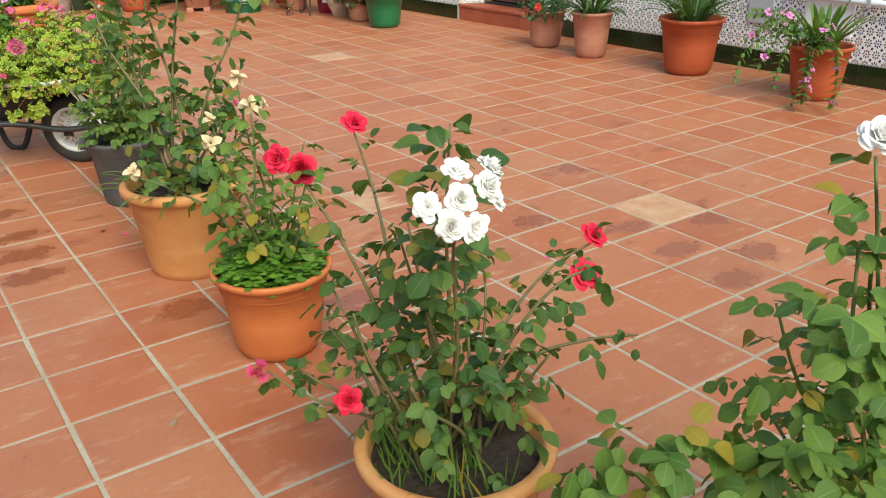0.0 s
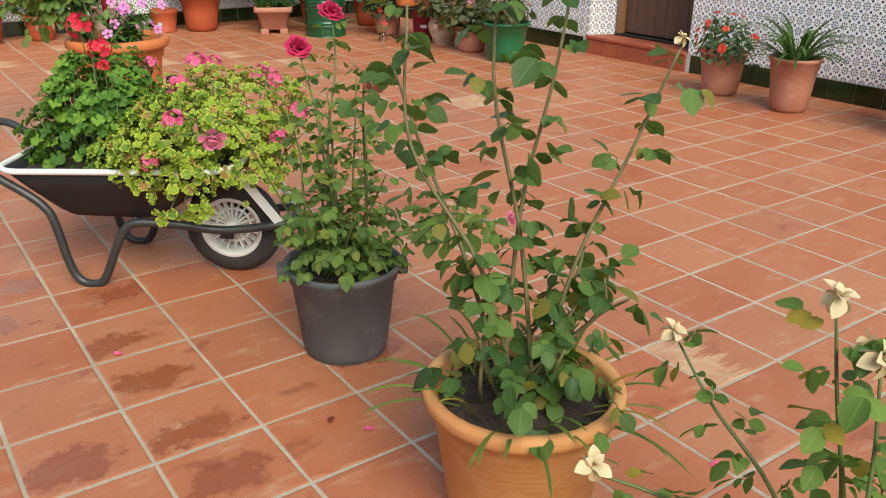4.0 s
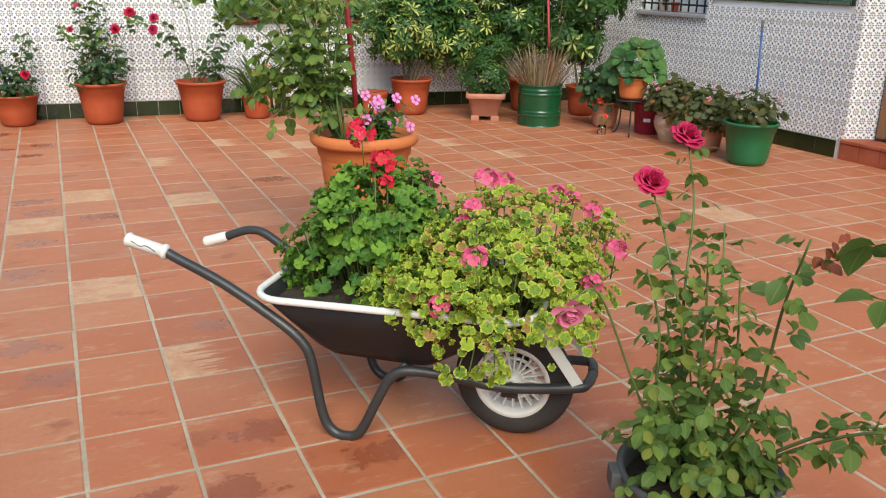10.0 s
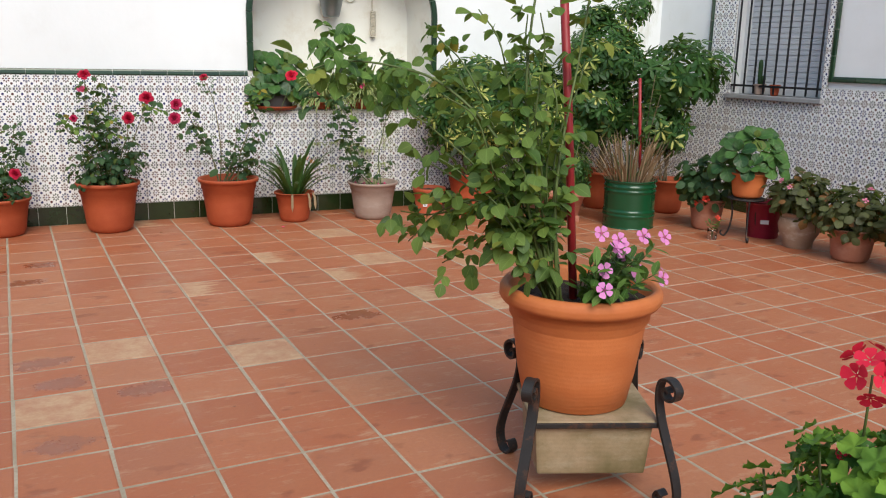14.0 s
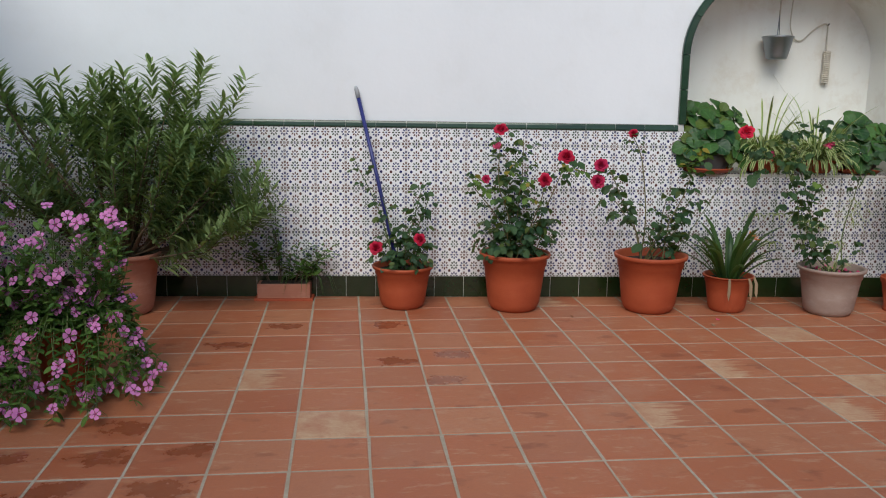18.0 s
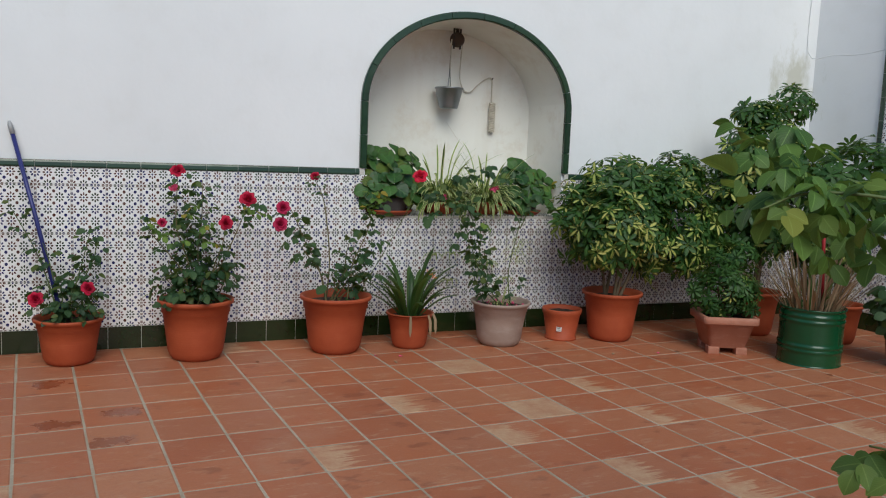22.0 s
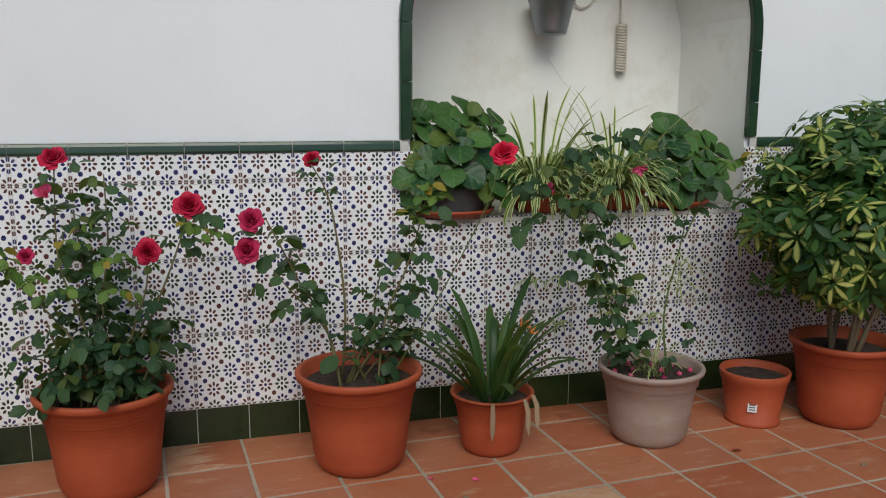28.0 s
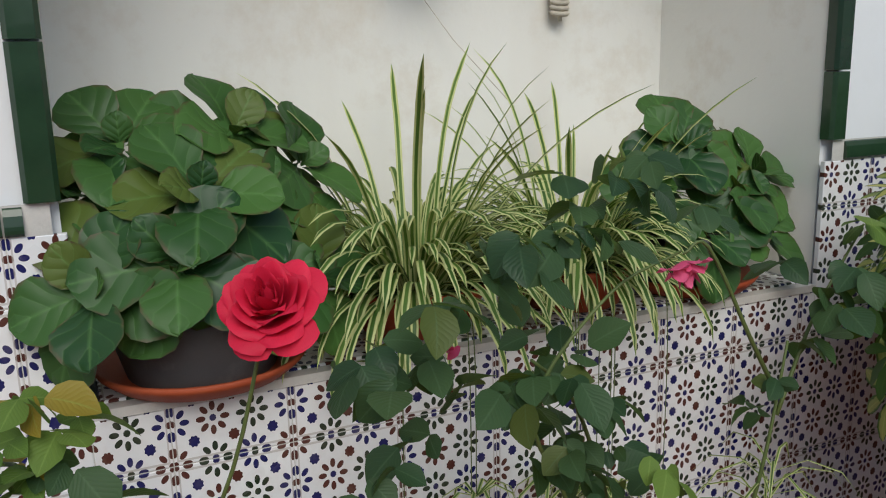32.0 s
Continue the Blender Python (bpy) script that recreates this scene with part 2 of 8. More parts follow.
def glaze_material(name, colour, lift):
    k = Tree(name)
    p = k.world_place()
    rnd = k.n("ObjectInfo").outputs["Random"]
    c = k.mix(rnd, colour, lift)
    c = k.mix(k.ramp(k.noise(p, 18, 4), 0.45, 0.75, 0, 0.35), c, tuple(x * 0.5 for x in colour))
    return k.done(c, k.ramp(k.noise(p, 12, 3), 0.3, 0.7, 0.07, 0.2), k.noise(p, 22, 2), 0.08, 0.006)


def clay_material(name, base, pale, dark, lime=0.3):
    """Fired clay or faded plastic with pale bloom, darker damp foot and scuffs."""
    k = Tree(name)
    p = k.local()
    c = k.mix(k.ramp(k.noise(p, 4.5, 4), 0.3, 0.7), base, dark)
    c = k.mix(k.ramp(k.noise(p, 7.0, 6, 0.7, (1, 1, 2.2)), 0.5, 0.75, 0, lime), c, pale)
    fine = k.noise(p, 90, 5, 0.7)
    c = k.mix(k.ramp(fine, 0.45, 0.8, 0, 0.25), c, dark)
    rings = k.n("TexWave", i0=p, bands_direction="Z", Scale=22.0, Distortion=1.5, Detail=2.0).outputs["Fac"]
    return k.done(c, 0.62, k.math("ADD", fine, k.math("MULTIPLY", rings, 0.35)), 0.2, 0.003, 0.0, 0.35)


def leaf_material(name, light, dark, gloss=0.45, edge=None, edge_at=0.3, vein=0.35, through=0.32, blush=None, ribs_n=26.0):
    """Leaf: own tint for each blade, midrib and side veins, an optional variegated margin."""
    k = Tree(name)
    rnd = k.n("NewGeometry").outputs["Random Per Island"]
    s = k.n("SeparateXYZ", i0=k.uv()).outputs
    c = k.mix(rnd, dark, light)
    side = k.math("ABSOLUTE", k.math("SUBTRACT", s[0], 0.5))
    if blush:
        c = k.mix(k.math("GREATER_THAN", k.math("FRACT", k.math("MULTIPLY", rnd, 7.3)), 0.9), c, blush)
    if edge:
        wob = k.math("MULTIPLY", k.math("SUBTRACT", k.noise(k.uv(), 6, 2), 0.5), 0.25)
        m = k.ramp(k.math("ADD", side, wob), edge_at - 0.03, edge_at + 0.03)
        c = k.mix(m, c, edge)
    ribs = k.math("ABSOLUTE", k.math("SINE", k.math("ADD", k.math("MULTIPLY", s[1], ribs_n), k.math("MULTIPLY", side, -0.85 * ribs_n))))
    c = k.mix(k.ramp(ribs, 0.0, 0.25, vein * 0.45, 0.0), c, tuple(min(1, x * 1.7 + 0.02) for x in light))
    c = k.mix(k.ramp(side, 0.0, 0.045, vein, 0.0), c, tuple(min(1, x * 1.8 + 0.03) for x in light))
    m = k.done(c, k.ramp(rnd, 0, 1, gloss, gloss + 0.2), k.math("MULTIPLY", ribs, min(1.0, 3 * vein)), 0.16 if ribs_n > 20 else 0.4, 0.003, 0.0, 0.3)
    shine = k.bsdf
    trans = k.n("BsdfTranslucent", Color=k.mix(0.5, c, (0.25, 0.4, 0.04)))
    both = k.n("MixShader", i0=through, i1=shine.outputs[0], i2=trans.outputs[0])
    k.t.links.new(both.outputs[0], k.t.nodes["Material Output"].inputs[0])
    return m


def petal_material(name, light, dark, eye=None, through=0.25):
    k = Tree(name)
    rnd = k.n("NewGeometry").outputs["Random Per Island"]
    s = k.n("SeparateXYZ", i0=k.uv()).outputs
    c = k.mix(k.math("MULTIPLY", k.math("ADD", rnd, s[1]), 0.5), dark, light)
    if eye:
        c = k.mix(k.ramp(s[1], 0.12, 0.24, 1.0, 0.0), c, eye)
    streak = k.noise(k.uv(), 14, 3, 0.6, (3, 0.4, 1))
    c = k.mix(k.ramp(streak, 0.45, 0.8, 0, 0.25), c, dark)
    m = k.done(c, 0.6, streak, 0.1, 0.002, 0.0, 0.3)
    trans = k.n("BsdfTranslucent", Color=c)
    both = k.n("MixShader", i0=through, i1=k.bsdf.outputs[0], i2=trans.outputs[0])
    k.t.links.new(both.outputs[0], k.t.nodes["Material Output"].inputs[0])
    return m


def wood_material():
    k = Tree("dark_stained_wood")
    p = k.local()
    fibre = k.noise(p, 9, 6, 0.65, (6.0, 6.0, 0.35))
    c = k.mix(k.ramp(fibre, 0.3, 0.7), (0.075, 0.035, 0.022), (0.14, 0.07, 0.045))
    c = k.mix(k.ramp(k.n("ObjectInfo").outputs["Random"], 0, 1, 0, 0.4), c, (0.1, 0.055, 0.04))
    return k.done(c, 0.45, fibre, 0.3, 0.003)


def soil_material():
    k = Tree("dark_potting_soil")
    p = k.world_place()
    c = k.mix(k.ramp(k.noise(p, 45, 5, 0.7), 0.35, 0.65), (0.018, 0.012, 0.009), (0.07, 0.045, 0.03))
    return k.done(c, 0.95, k.noise(p, 70, 5, 0.7), 0.9, 0.012)


def glass_material():
    k = Tree("clear_glass")
    return k.done((0.95, 0.97, 0.96), 0.03, Transmission_Weight=1.0, IOR=1.45)


M = {
    "glass": glass_material(),
    "tile": floor_tile_material("terracotta_tile"),
    "tile_worn": floor_tile_material("terracotta_worn", 1.0),
    "tile_pale": floor_tile_material("terracotta_pale", 2.0),
    "tile_stained": floor_tile_material("terracotta_stained", 3.0),
    "tile_far": floor_tile_material("terracotta_far"),
    "grout": grout_material(),
    "azulejo": azulejo_material(),
    "white": plaster_material("white_limewash", (0.80, 0.81, 0.82), (0.62, 0.6, 0.55), 0.12, damp=(5.88, 1.45, 1.9)),
    "niche": plaster_material("stained_niche_plaster", (0.86, 0.84, 0.78), (0.62, 0.52, 0.4), 0.5),
    "green": glaze_material("green_glazed_trim", (0.012, 0.034, 0.017), (0.025, 0.058, 0.028)),
    "skirt": glaze_material("green_glazed_skirting", (0.009, 0.02, 0.006), (0.018, 0.034, 0.01)),
    "joint": plain("white_tile_joint", (0.6, 0.58, 0.54), 0.9, grain=60),
    "pot": clay_material("orange_brown_plastic", (0.4, 0.083, 0.03), (0.46, 0.13, 0.06), (0.31, 0.055, 0.02), 0.22),
    "pot_bright": clay_material("bright_orange_plastic", (0.58, 0.18, 0.055), (0.62, 0.25, 0.11), (0.47, 0.13, 0.04), 0.25),
    "clay": clay_material("weathered_yellow_clay", (0.58, 0.28, 0.095), (0.64, 0.4, 0.19), (0.47, 0.19, 0.07), 0.55),
    "clay_pink": clay_material("pale_pink_clay", (0.42, 0.18, 0.115), (0.52, 0.3, 0.22), (0.33, 0.13, 0.08), 0.5),
    "pot_grey": clay_material("faded_grey_brown_plastic", (0.36, 0.27, 0.225), (0.47, 0.4, 0.35), (0.28, 0.2, 0.165), 0.5),
    "pot_black": plain("scuffed_black_plastic", (0.088, 0.09, 0.093), 0.65, grain=14, vary=0.35, wear=0.6, wear_colour=(0.15, 0.15, 0.15)),
    "pot_green": plain("green_plastic", (0.012, 0.13, 0.045), 0.35, grain=10),
    "drum": plain("green_painted_metal", (0.007, 0.065, 0.024), 0.16, grain=10),
    "pot_red": plain("dark_red_plastic", (0.28, 0.012, 0.04), 0.4),
    "beige": clay_material("flaking_beige_clay", (0.42, 0.3, 0.21), (0.62, 0.55, 0.46), (0.28, 0.17, 0.11), 0.8),
    "soil": soil_material(),
    "stone": clay_material("mossy_stone_slab", (0.42, 0.31, 0.2), (0.5, 0.43, 0.32), (0.13, 0.11, 0.045), 0.5),
    "iron": plain("rusty_dark_iron", (0.035, 0.032, 0.032), 0.5, 0.4, wear=0.6, wear_colour=(0.17, 0.07, 0.035)),
    "tube": plain("dark_grey_painted_tube", (0.05, 0.053, 0.055), 0.4, 0.3, wear=0.2, wear_colour=(0.14, 0.1, 0.08)),
    "tray": plain("black_painted_steel", (0.02, 0.019, 0.02), 0.45, 0.2, wear=0.2, wear_colour=(0.06, 0.045, 0.04)),
    "white_paint": plain("chipped_white_paint", (0.72, 0.71, 0.68), 0.5, grain=20, vary=0.08, wear=0.22, wear_colour=(0.22, 0.16, 0.12)),
    "rubber": plain("dusty_black_rubber", (0.035, 0.032, 0.03), 0.75, grain=25, vary=0.35),
    "grip": plain("white_rubber_grip", (0.68, 0.66, 0.62), 0.55, grain=25, vary=0.1, wear=0.1, wear_colour=(0.3, 0.27, 0.22)),
    "zinc": plain("galvanised_zinc", (0.3, 0.32, 0.34), 0.35, 0.8, grain=30),
    "rope": plain("cream_cotton_rope", (0.62, 0.56, 0.46), 0.9, grain=120, vary=0.3),
    "wood": wood_material(),
    "frame_wood": plain("light_brown_wood", (0.28, 0.14, 0.06), 0.5, grain=18),
    "wood_block": plain("dark_wood_block", (0.07, 0.04, 0.025), 0.6, grain=40),
    "blue": plain("navy_blue_paint", (0.02, 0.025, 0.16), 0.35, grain=20, wear=0.15, wear_colour=(0.2, 0.22, 0.35)),
    "blue_bright": plain("bright_blue_paint", (0.03, 0.085, 0.25), 0.35, grain=20),
    "grey": plain("grey_plastic", (0.4, 0.41, 0.42), 0.5),
    "red_stake": plain("red_painted_stake", (0.32, 0.02, 0.025), 0.45, grain=20, wear=0.15, wear_colour=(0.2, 0.1, 0.08)),
    "shutter": plain("white_shutter", (0.62, 0.64, 0.68), 0.5, vary=0.06),
    "black_iron": plain("black_window_bars", (0.015, 0.015, 0.018), 0.45, 0.3),
    "sill": plain("grey_stone_sill", (0.3, 0.3, 0.31), 0.6, grain=50),
    "step": clay_material("red_step_tile", (0.38, 0.1, 0.05), (0.46, 0.2, 0.12), (0.27, 0.06, 0.03), 0.25),
    "pvc": plain("white_pipe", (0.75, 0.76, 0.77), 0.4, vary=0.06),
    "label_white": plain("white_paper_label", (0.75, 0.75, 0.74), 0.6, vary=0.05),
    "label_dark": plain("dark_print", (0.05, 0.05, 0.06), 0.6),
    "rose_leaf": leaf_material("rose_leaf", (0.115, 0.19, 0.04), (0.035, 0.085, 0.024), blush=(0.2, 0.17, 0.03)),
    "rose_leaf_dark": leaf_material("dark_rose_leaf", (0.055, 0.11, 0.042), (0.02, 0.055, 0.026), 0.4, blush=(0.09, 0.12, 0.03)),
    "rose_leaf_light": leaf_material("pale_rose_leaf", (0.16, 0.25, 0.045), (0.06, 0.13, 0.025), blush=(0.3, 0.22, 0.03)),
    "clover": leaf_material("clover_leaf", (0.18, 0.33, 0.04), (0.07, 0.18, 0.02), 0.5),
    "geranium": leaf_material("geranium_leaf", (0.19, 0.34, 0.04), (0.045, 0.13, 0.025), 0.55, vein=0.12),
    "geranium_gold": leaf_material("variegated_geranium_leaf", (0.3, 0.4, 0.04), (0.12, 0.23, 0.03), 0.55, edge=(0.46, 0.5, 0.07), edge_at=0.4, vein=0.2, blush=(0.36, 0.2, 0.07)),
    "scheff": leaf_material("glossy_umbrella_leaf", (0.06, 0.135, 0.03), (0.02, 0.065, 0.018), 0.3),
    "scheff_gold": leaf_material("yellow_variegated_umbrella_leaf", (0.62, 0.58, 0.17), (0.2, 0.29, 0.05), 0.3, edge=(0.045, 0.115, 0.025), edge_at=0.33),
    "spider": leaf_material("striped_spider_leaf", (0.12, 0.22, 0.045), (0.05, 0.12, 0.025), 0.4, edge=(0.64, 0.66, 0.3), edge_at=0.23, vein=0.0),
    "bergenia": leaf_material("broad_leathery_leaf", (0.065, 0.15, 0.03), (0.016, 0.055, 0.016), 0.38, edge=(0.075, 0.06, 0.025), edge_at=0.485, vein=0.3, through=0.1, blush=(0.09, 0.13, 0.025), ribs_n=13.0),
    "oleander": leaf_material("oleander_leaf", (0.25, 0.32, 0.12), (0.09, 0.16, 0.06), 0.5, vein=0.5),
    "vinca": leaf_material("periwinkle_leaf", (0.14, 0.25, 0.05), (0.045, 0.11, 0.028), 0.4, vein=0.6),
    "begonia_leaf": leaf_material("bronze_begonia_leaf", (0.1, 0.11, 0.04), (0.04, 0.048, 0.02), 0.4, vein=0.3, blush=(0.2, 0.09, 0.03)),
    "climb_leaf": leaf_material("climbing_rose_leaf", (0.19, 0.28, 0.06), (0.065, 0.13, 0.035), 0.45, through=0.4, blush=(0.24, 0.27, 0.05)),
    "strap": leaf_material("dark_strap_leaf", (0.075, 0.14, 0.035), (0.022, 0.06, 0.02), 0.3),
    "straw": leaf_material("dry_straw_blade", (0.36, 0.26, 0.16), (0.13, 0.075, 0.04), 0.7, through=0.1),
    "red_leaf": leaf_material("young_red_leaf", (0.3, 0.06, 0.035), (0.13, 0.03, 0.02), 0.35),
    "stem": plain("green_stem", (0.1, 0.14, 0.035), 0.55, grain=30),
    "cane": plain("brownish_green_cane", (0.15, 0.13, 0.05), 0.6, grain=40, vary=0.4),
    "stem_brown": plain("brown_stem", (0.13, 0.09, 0.05), 0.75, grain=40, vary=0.4),
    "red": petal_material("red_petal", (0.79, 0.024, 0.075), (0.47, 0.004, 0.032)),
    "crimson": petal_material("crimson_petal", (0.6, 0.014, 0.065), (0.32, 0.004, 0.024)),
    "cerise": petal_material("cerise_petal", (0.62, 0.03, 0.12), (0.34, 0.008, 0.045)),
    "pink": petal_material("pink_petal", (0.86, 0.17, 0.33), (0.66, 0.06, 0.18)),
    "scarlet": petal_material("scarlet_petal", (0.8, 0.03, 0.07), (0.58, 0.01, 0.04)),
    "blush": petal_material("pale_pink_petal", (0.78, 0.3, 0.4), (0.62, 0.13, 0.25)),
    "ivory": petal_material("white_petal", (0.92, 0.91, 0.88), (0.86, 0.83, 0.77)),
    "faded": petal_material("faded_cream_petal", (0.82, 0.74, 0.5), (0.55, 0.38, 0.17)),
    "lilac": petal_material("lilac_pink_petal", (0.78, 0.3, 0.62), (0.66, 0.2, 0.5), eye=(0.35, 0.01, 0.16)),
    "coral": petal_material("coral_petal", (0.8, 0.1, 0.06), (0.6, 0.05, 0.03)),
    "apricot": petal_material("apricot_petal", (0.8, 0.28, 0.06), (0.7, 0.16, 0.03)),
}

# ---- building helpers ----
def link_mesh(name, verts, faces, material, parent=None, uvs=None, smooth=False, label=""):
    """ONE mesh object, under a thing or a part when parent is given."""
    me = bpy.data.meshes.new(name)
    me.from_pydata([tuple(v) for v in verts], [], [tuple(f) for f in faces])
    if uvs is not None:
        layer = me.uv_layers.new(name="UVMap")
        layer.data.foreach_set("uv", np.asarray(uvs, float).ravel())
    if smooth:
        me.polygons.foreach_set("use_smooth", [True] * len(me.polygons))
    for m in material if isinstance(material, (list, tuple)) else [material]:
        me.materials.append(m)
    ob = new(name, me)
    ob.parent = parent
    return tagged(ob, label) if label else ob


def part(name, bm, material, parent, label="", smooth=False):
    me = bpy.data.meshes.new(name)
    bm.normal_update()
    bm.to_mesh(me)
    bm.free()
    if smooth:
        me.polygons.foreach_set("use_smooth", [True] * len(me.polygons))
    me.materials.append(material)
    ob = new(name, me)
    ob.parent = parent
    return tagged(ob, label) if label else ob


def thing(name, place, label, category, group="", turn=0.0):
    e = new(name)
    e.empty_display_size = 0.1
    e.matrix_world = pose(*place, 0, 0, turn)
    return tagged(e, label, category, group)


def box(x0, y0, z0, x1, y1, z1, bevel=0.0):
    bm = bmesh.new()
    bmesh.ops.create_cube(bm, size=1)
    bm.transform(pose((x0 + x1) / 2, (y0 + y1) / 2, (z0 + z1) / 2) @ Matrix.Diagonal((x1 - x0, y1 - y0, z1 - z0, 1)))
    if bevel:
        bmesh.ops.bevel(bm, geom=bm.edges[:], offset=bevel, segments=2, profile=0.6, affect="EDGES")
    return bm


def lathe(profile, seg=36, wobble=0.0, square=0.0):
    """Turns (radius, height) pairs round z. square > 0 pushes the round towards a rounded square."""
    verts, faces = [], []
    for r, z in profile:
        for k in range(seg):
            a = 2 * math.pi * k / seg
            q = 1.0
            if square:
                q = (abs(math.cos(a)) ** square + abs(math.sin(a)) ** square) ** (-1 / square)
            rr = r * q * (1 + wobble * math.sin(3 * a + z * 9))
            verts.append((rr * math.cos(a), rr * math.sin(a), z))
    for j in range(len(profile) - 1):
        for k in range(seg):
            a, b = j * seg + k, j * seg + (k + 1) % seg
            faces.append((a, b, b + seg, a + seg))
    faces.append(tuple(range(seg))[::-1])
    return verts, faces


def tube(points, radii, seg=6, close=True):
    """A round bar along a line of points."""
    pts = [Vector(p) for p in points]
    if not isinstance(radii, (list, tuple)):
        radii = [radii] * len(pts)
    verts, faces, side = [], [], None
    for i, p in enumerate(pts):
        d = (pts[min(i + 1, len(pts) - 1)] - pts[max(i - 1, 0)]).normalized()
        side = d.orthogonal().normalized() if side is None else (side - d * side.dot(d)).normalized()
        up = d.cross(side)
        for k in range(seg):
            a = 2 * math.pi * k / seg
            verts.append(p + (side * math.cos(a) + up * math.sin(a)) * radii[i])
    for i in range(len(pts) - 1):
        for k in range(seg):
            a, b = i * seg + k, i * seg + (k + 1) % seg
            faces.append((a, b, b + seg, a + seg))
    if close:
        faces.append(tuple(range(seg))[::-1])
        faces.append(tuple(range(len(verts) - seg, len(verts))))
    return verts, faces


def smooth_line(points, n=6):
    """A rounded line through points (Catmull-Rom)."""
    p = [Vector(q) for q in points]
    p = [2 * p[0] - p[1]] + p + [2 * p[-1] - p[-2]]
    out = []
    for i in range(1, len(p) - 2):
        for k in range(n):
            t = k / n
            out.append(0.5 * (2 * p[i] + (p[i + 1] - p[i - 1]) * t + (2 * p[i - 1] - 5 * p[i] + 4 * p[i + 1] - p[i + 2]) * t * t
                              + (3 * p[i] - p[i - 1] - 3 * p[i + 1] + p[i + 2]) * t ** 3))
    return out + [p[-2]]


def bar(name, points, radius, material, parent, seg=8, smooth=True, label="", round_n=0):
    v, f = tube(smooth_line(points, round_n) if round_n else points, radius, seg)
    return link_mesh(name, v, f, material, parent, smooth=smooth, label=label)


# ---- the plan: both tiled house walls stand slightly askew to the floor grid ----
T = 0.29                      # floor tile pitch
WT, WH = 0.196, 0.2925        # wall tile pitch, across and up
SKIRT, BAND, TOP = 0.145, 1.125, 3.3
NORTH = pose(0, 1.7934, 0, 0, 0, math.degrees(math.atan(-0.05782)))       # local x along the wall, -y into the court
EAST = pose(6.1758, 0, 0, 0, 0, math.degrees(math.atan2(-1, 0.04541)))    # local x runs south
WEST = pose(-2.20, 0, 0, 0, 0, math.degrees(math.atan2(1, -0.04541)))     # local x runs north
N_W, N_E = -2.29, 6.10


def slab(name, m, x0, x1, z0, z1, y0, y1, material, label="", bevel=0.0, parent=None, kind="structure"):
    ob = part(name, box(x0, y0, z0, x1, y1, z1, bevel), material, parent, label)
    if parent is None:
        ob.matrix_world = m
        tagged(ob, kind=kind)
    return ob


def wall_thing(name, m, label):
    e = new(name)
    e.matrix_world = m
    return tagged(e, label, "wall", kind="structure")


wall_n = wall_thing("wall_north", NORTH, "white limewashed wall with patterned tile dado")
A0, A1, SILL, SPRING, RISE, DEEP = 2.152, 3.700, 0.843, 1.62, 0.615, 0.55
AC, AR = (A0 + A1) / 2, (A1 - A0) / 2


def arch_points(grow, n=28):
    return [(AC - (AR + grow) * math.cos(math.pi * k / n), SPRING + (RISE + grow) * math.sin(math.pi * k / n)) for k in range(n + 1)]


def arched_wall():
    """The wall face with the arched hole cut right through, and its thickness."""
    hole = [(A0, SILL)] + arch_points(0) + [(A1, SILL)]
    verts, faces = [], []

    def q(*c):
        i = len(verts)
        verts.extend(c)
        faces.append(tuple(range(i, i + len(c))))

    y = 0.012
    for x0, x1, z0, z1 in ((N_W - 0.6, A0, 0, TOP), (A1, N_E + 0.4, 0, TOP), (A0, A1, 0, SILL)):
        q((x0, y, z0), (x1, y, z0), (x1, y, z1), (x0, y, z1))
    top = arch_points(0)
    for (xa, za), (xb, zb) in zip(top, top[1:]):
        q((xa, y, za), (xb, y, zb), (xb, y, TOP), (xa, y, TOP))
    q((N_W - 0.6, y, TOP), (N_E + 0.4, y, TOP), (N_E + 0.4, y + 0.7, TOP), (N_W - 0.6, y + 0.7, TOP))
    q((N_W - 0.6, y + 0.7, 0), (N_W - 0.6, y + 0.7, TOP), (N_E + 0.4, y + 0.7, TOP), (N_E + 0.4, y + 0.7, 0))
    return verts, faces


v, f = arched_wall()
link_mesh("wall_face", v, f, M["white"], wall_n)


def niche_shell():
    back = 0.012
    rim = [(A0, SILL)] + arch_points(0) + [(A1, SILL)]
    verts, faces = [], []
    for x, z in rim:
        verts.append((x, 0.012, z))
        verts.append((AC + (x - AC) * (1 - back / AR), DEEP, SILL + (z - SILL) * 0.985))
    n = len(rim)
    faces += [(2 * i, 2 * i + 1, 2 * i + 3, 2 * i + 2) for i in range(n - 1)]
    faces.append(tuple(2 * i + 1 for i in range(n)))
    return verts, faces


v, f = niche_shell()
link_mesh("niche_lining", v, f, M["niche"], wall_n, label="stained cream plaster lining of the arched niche")


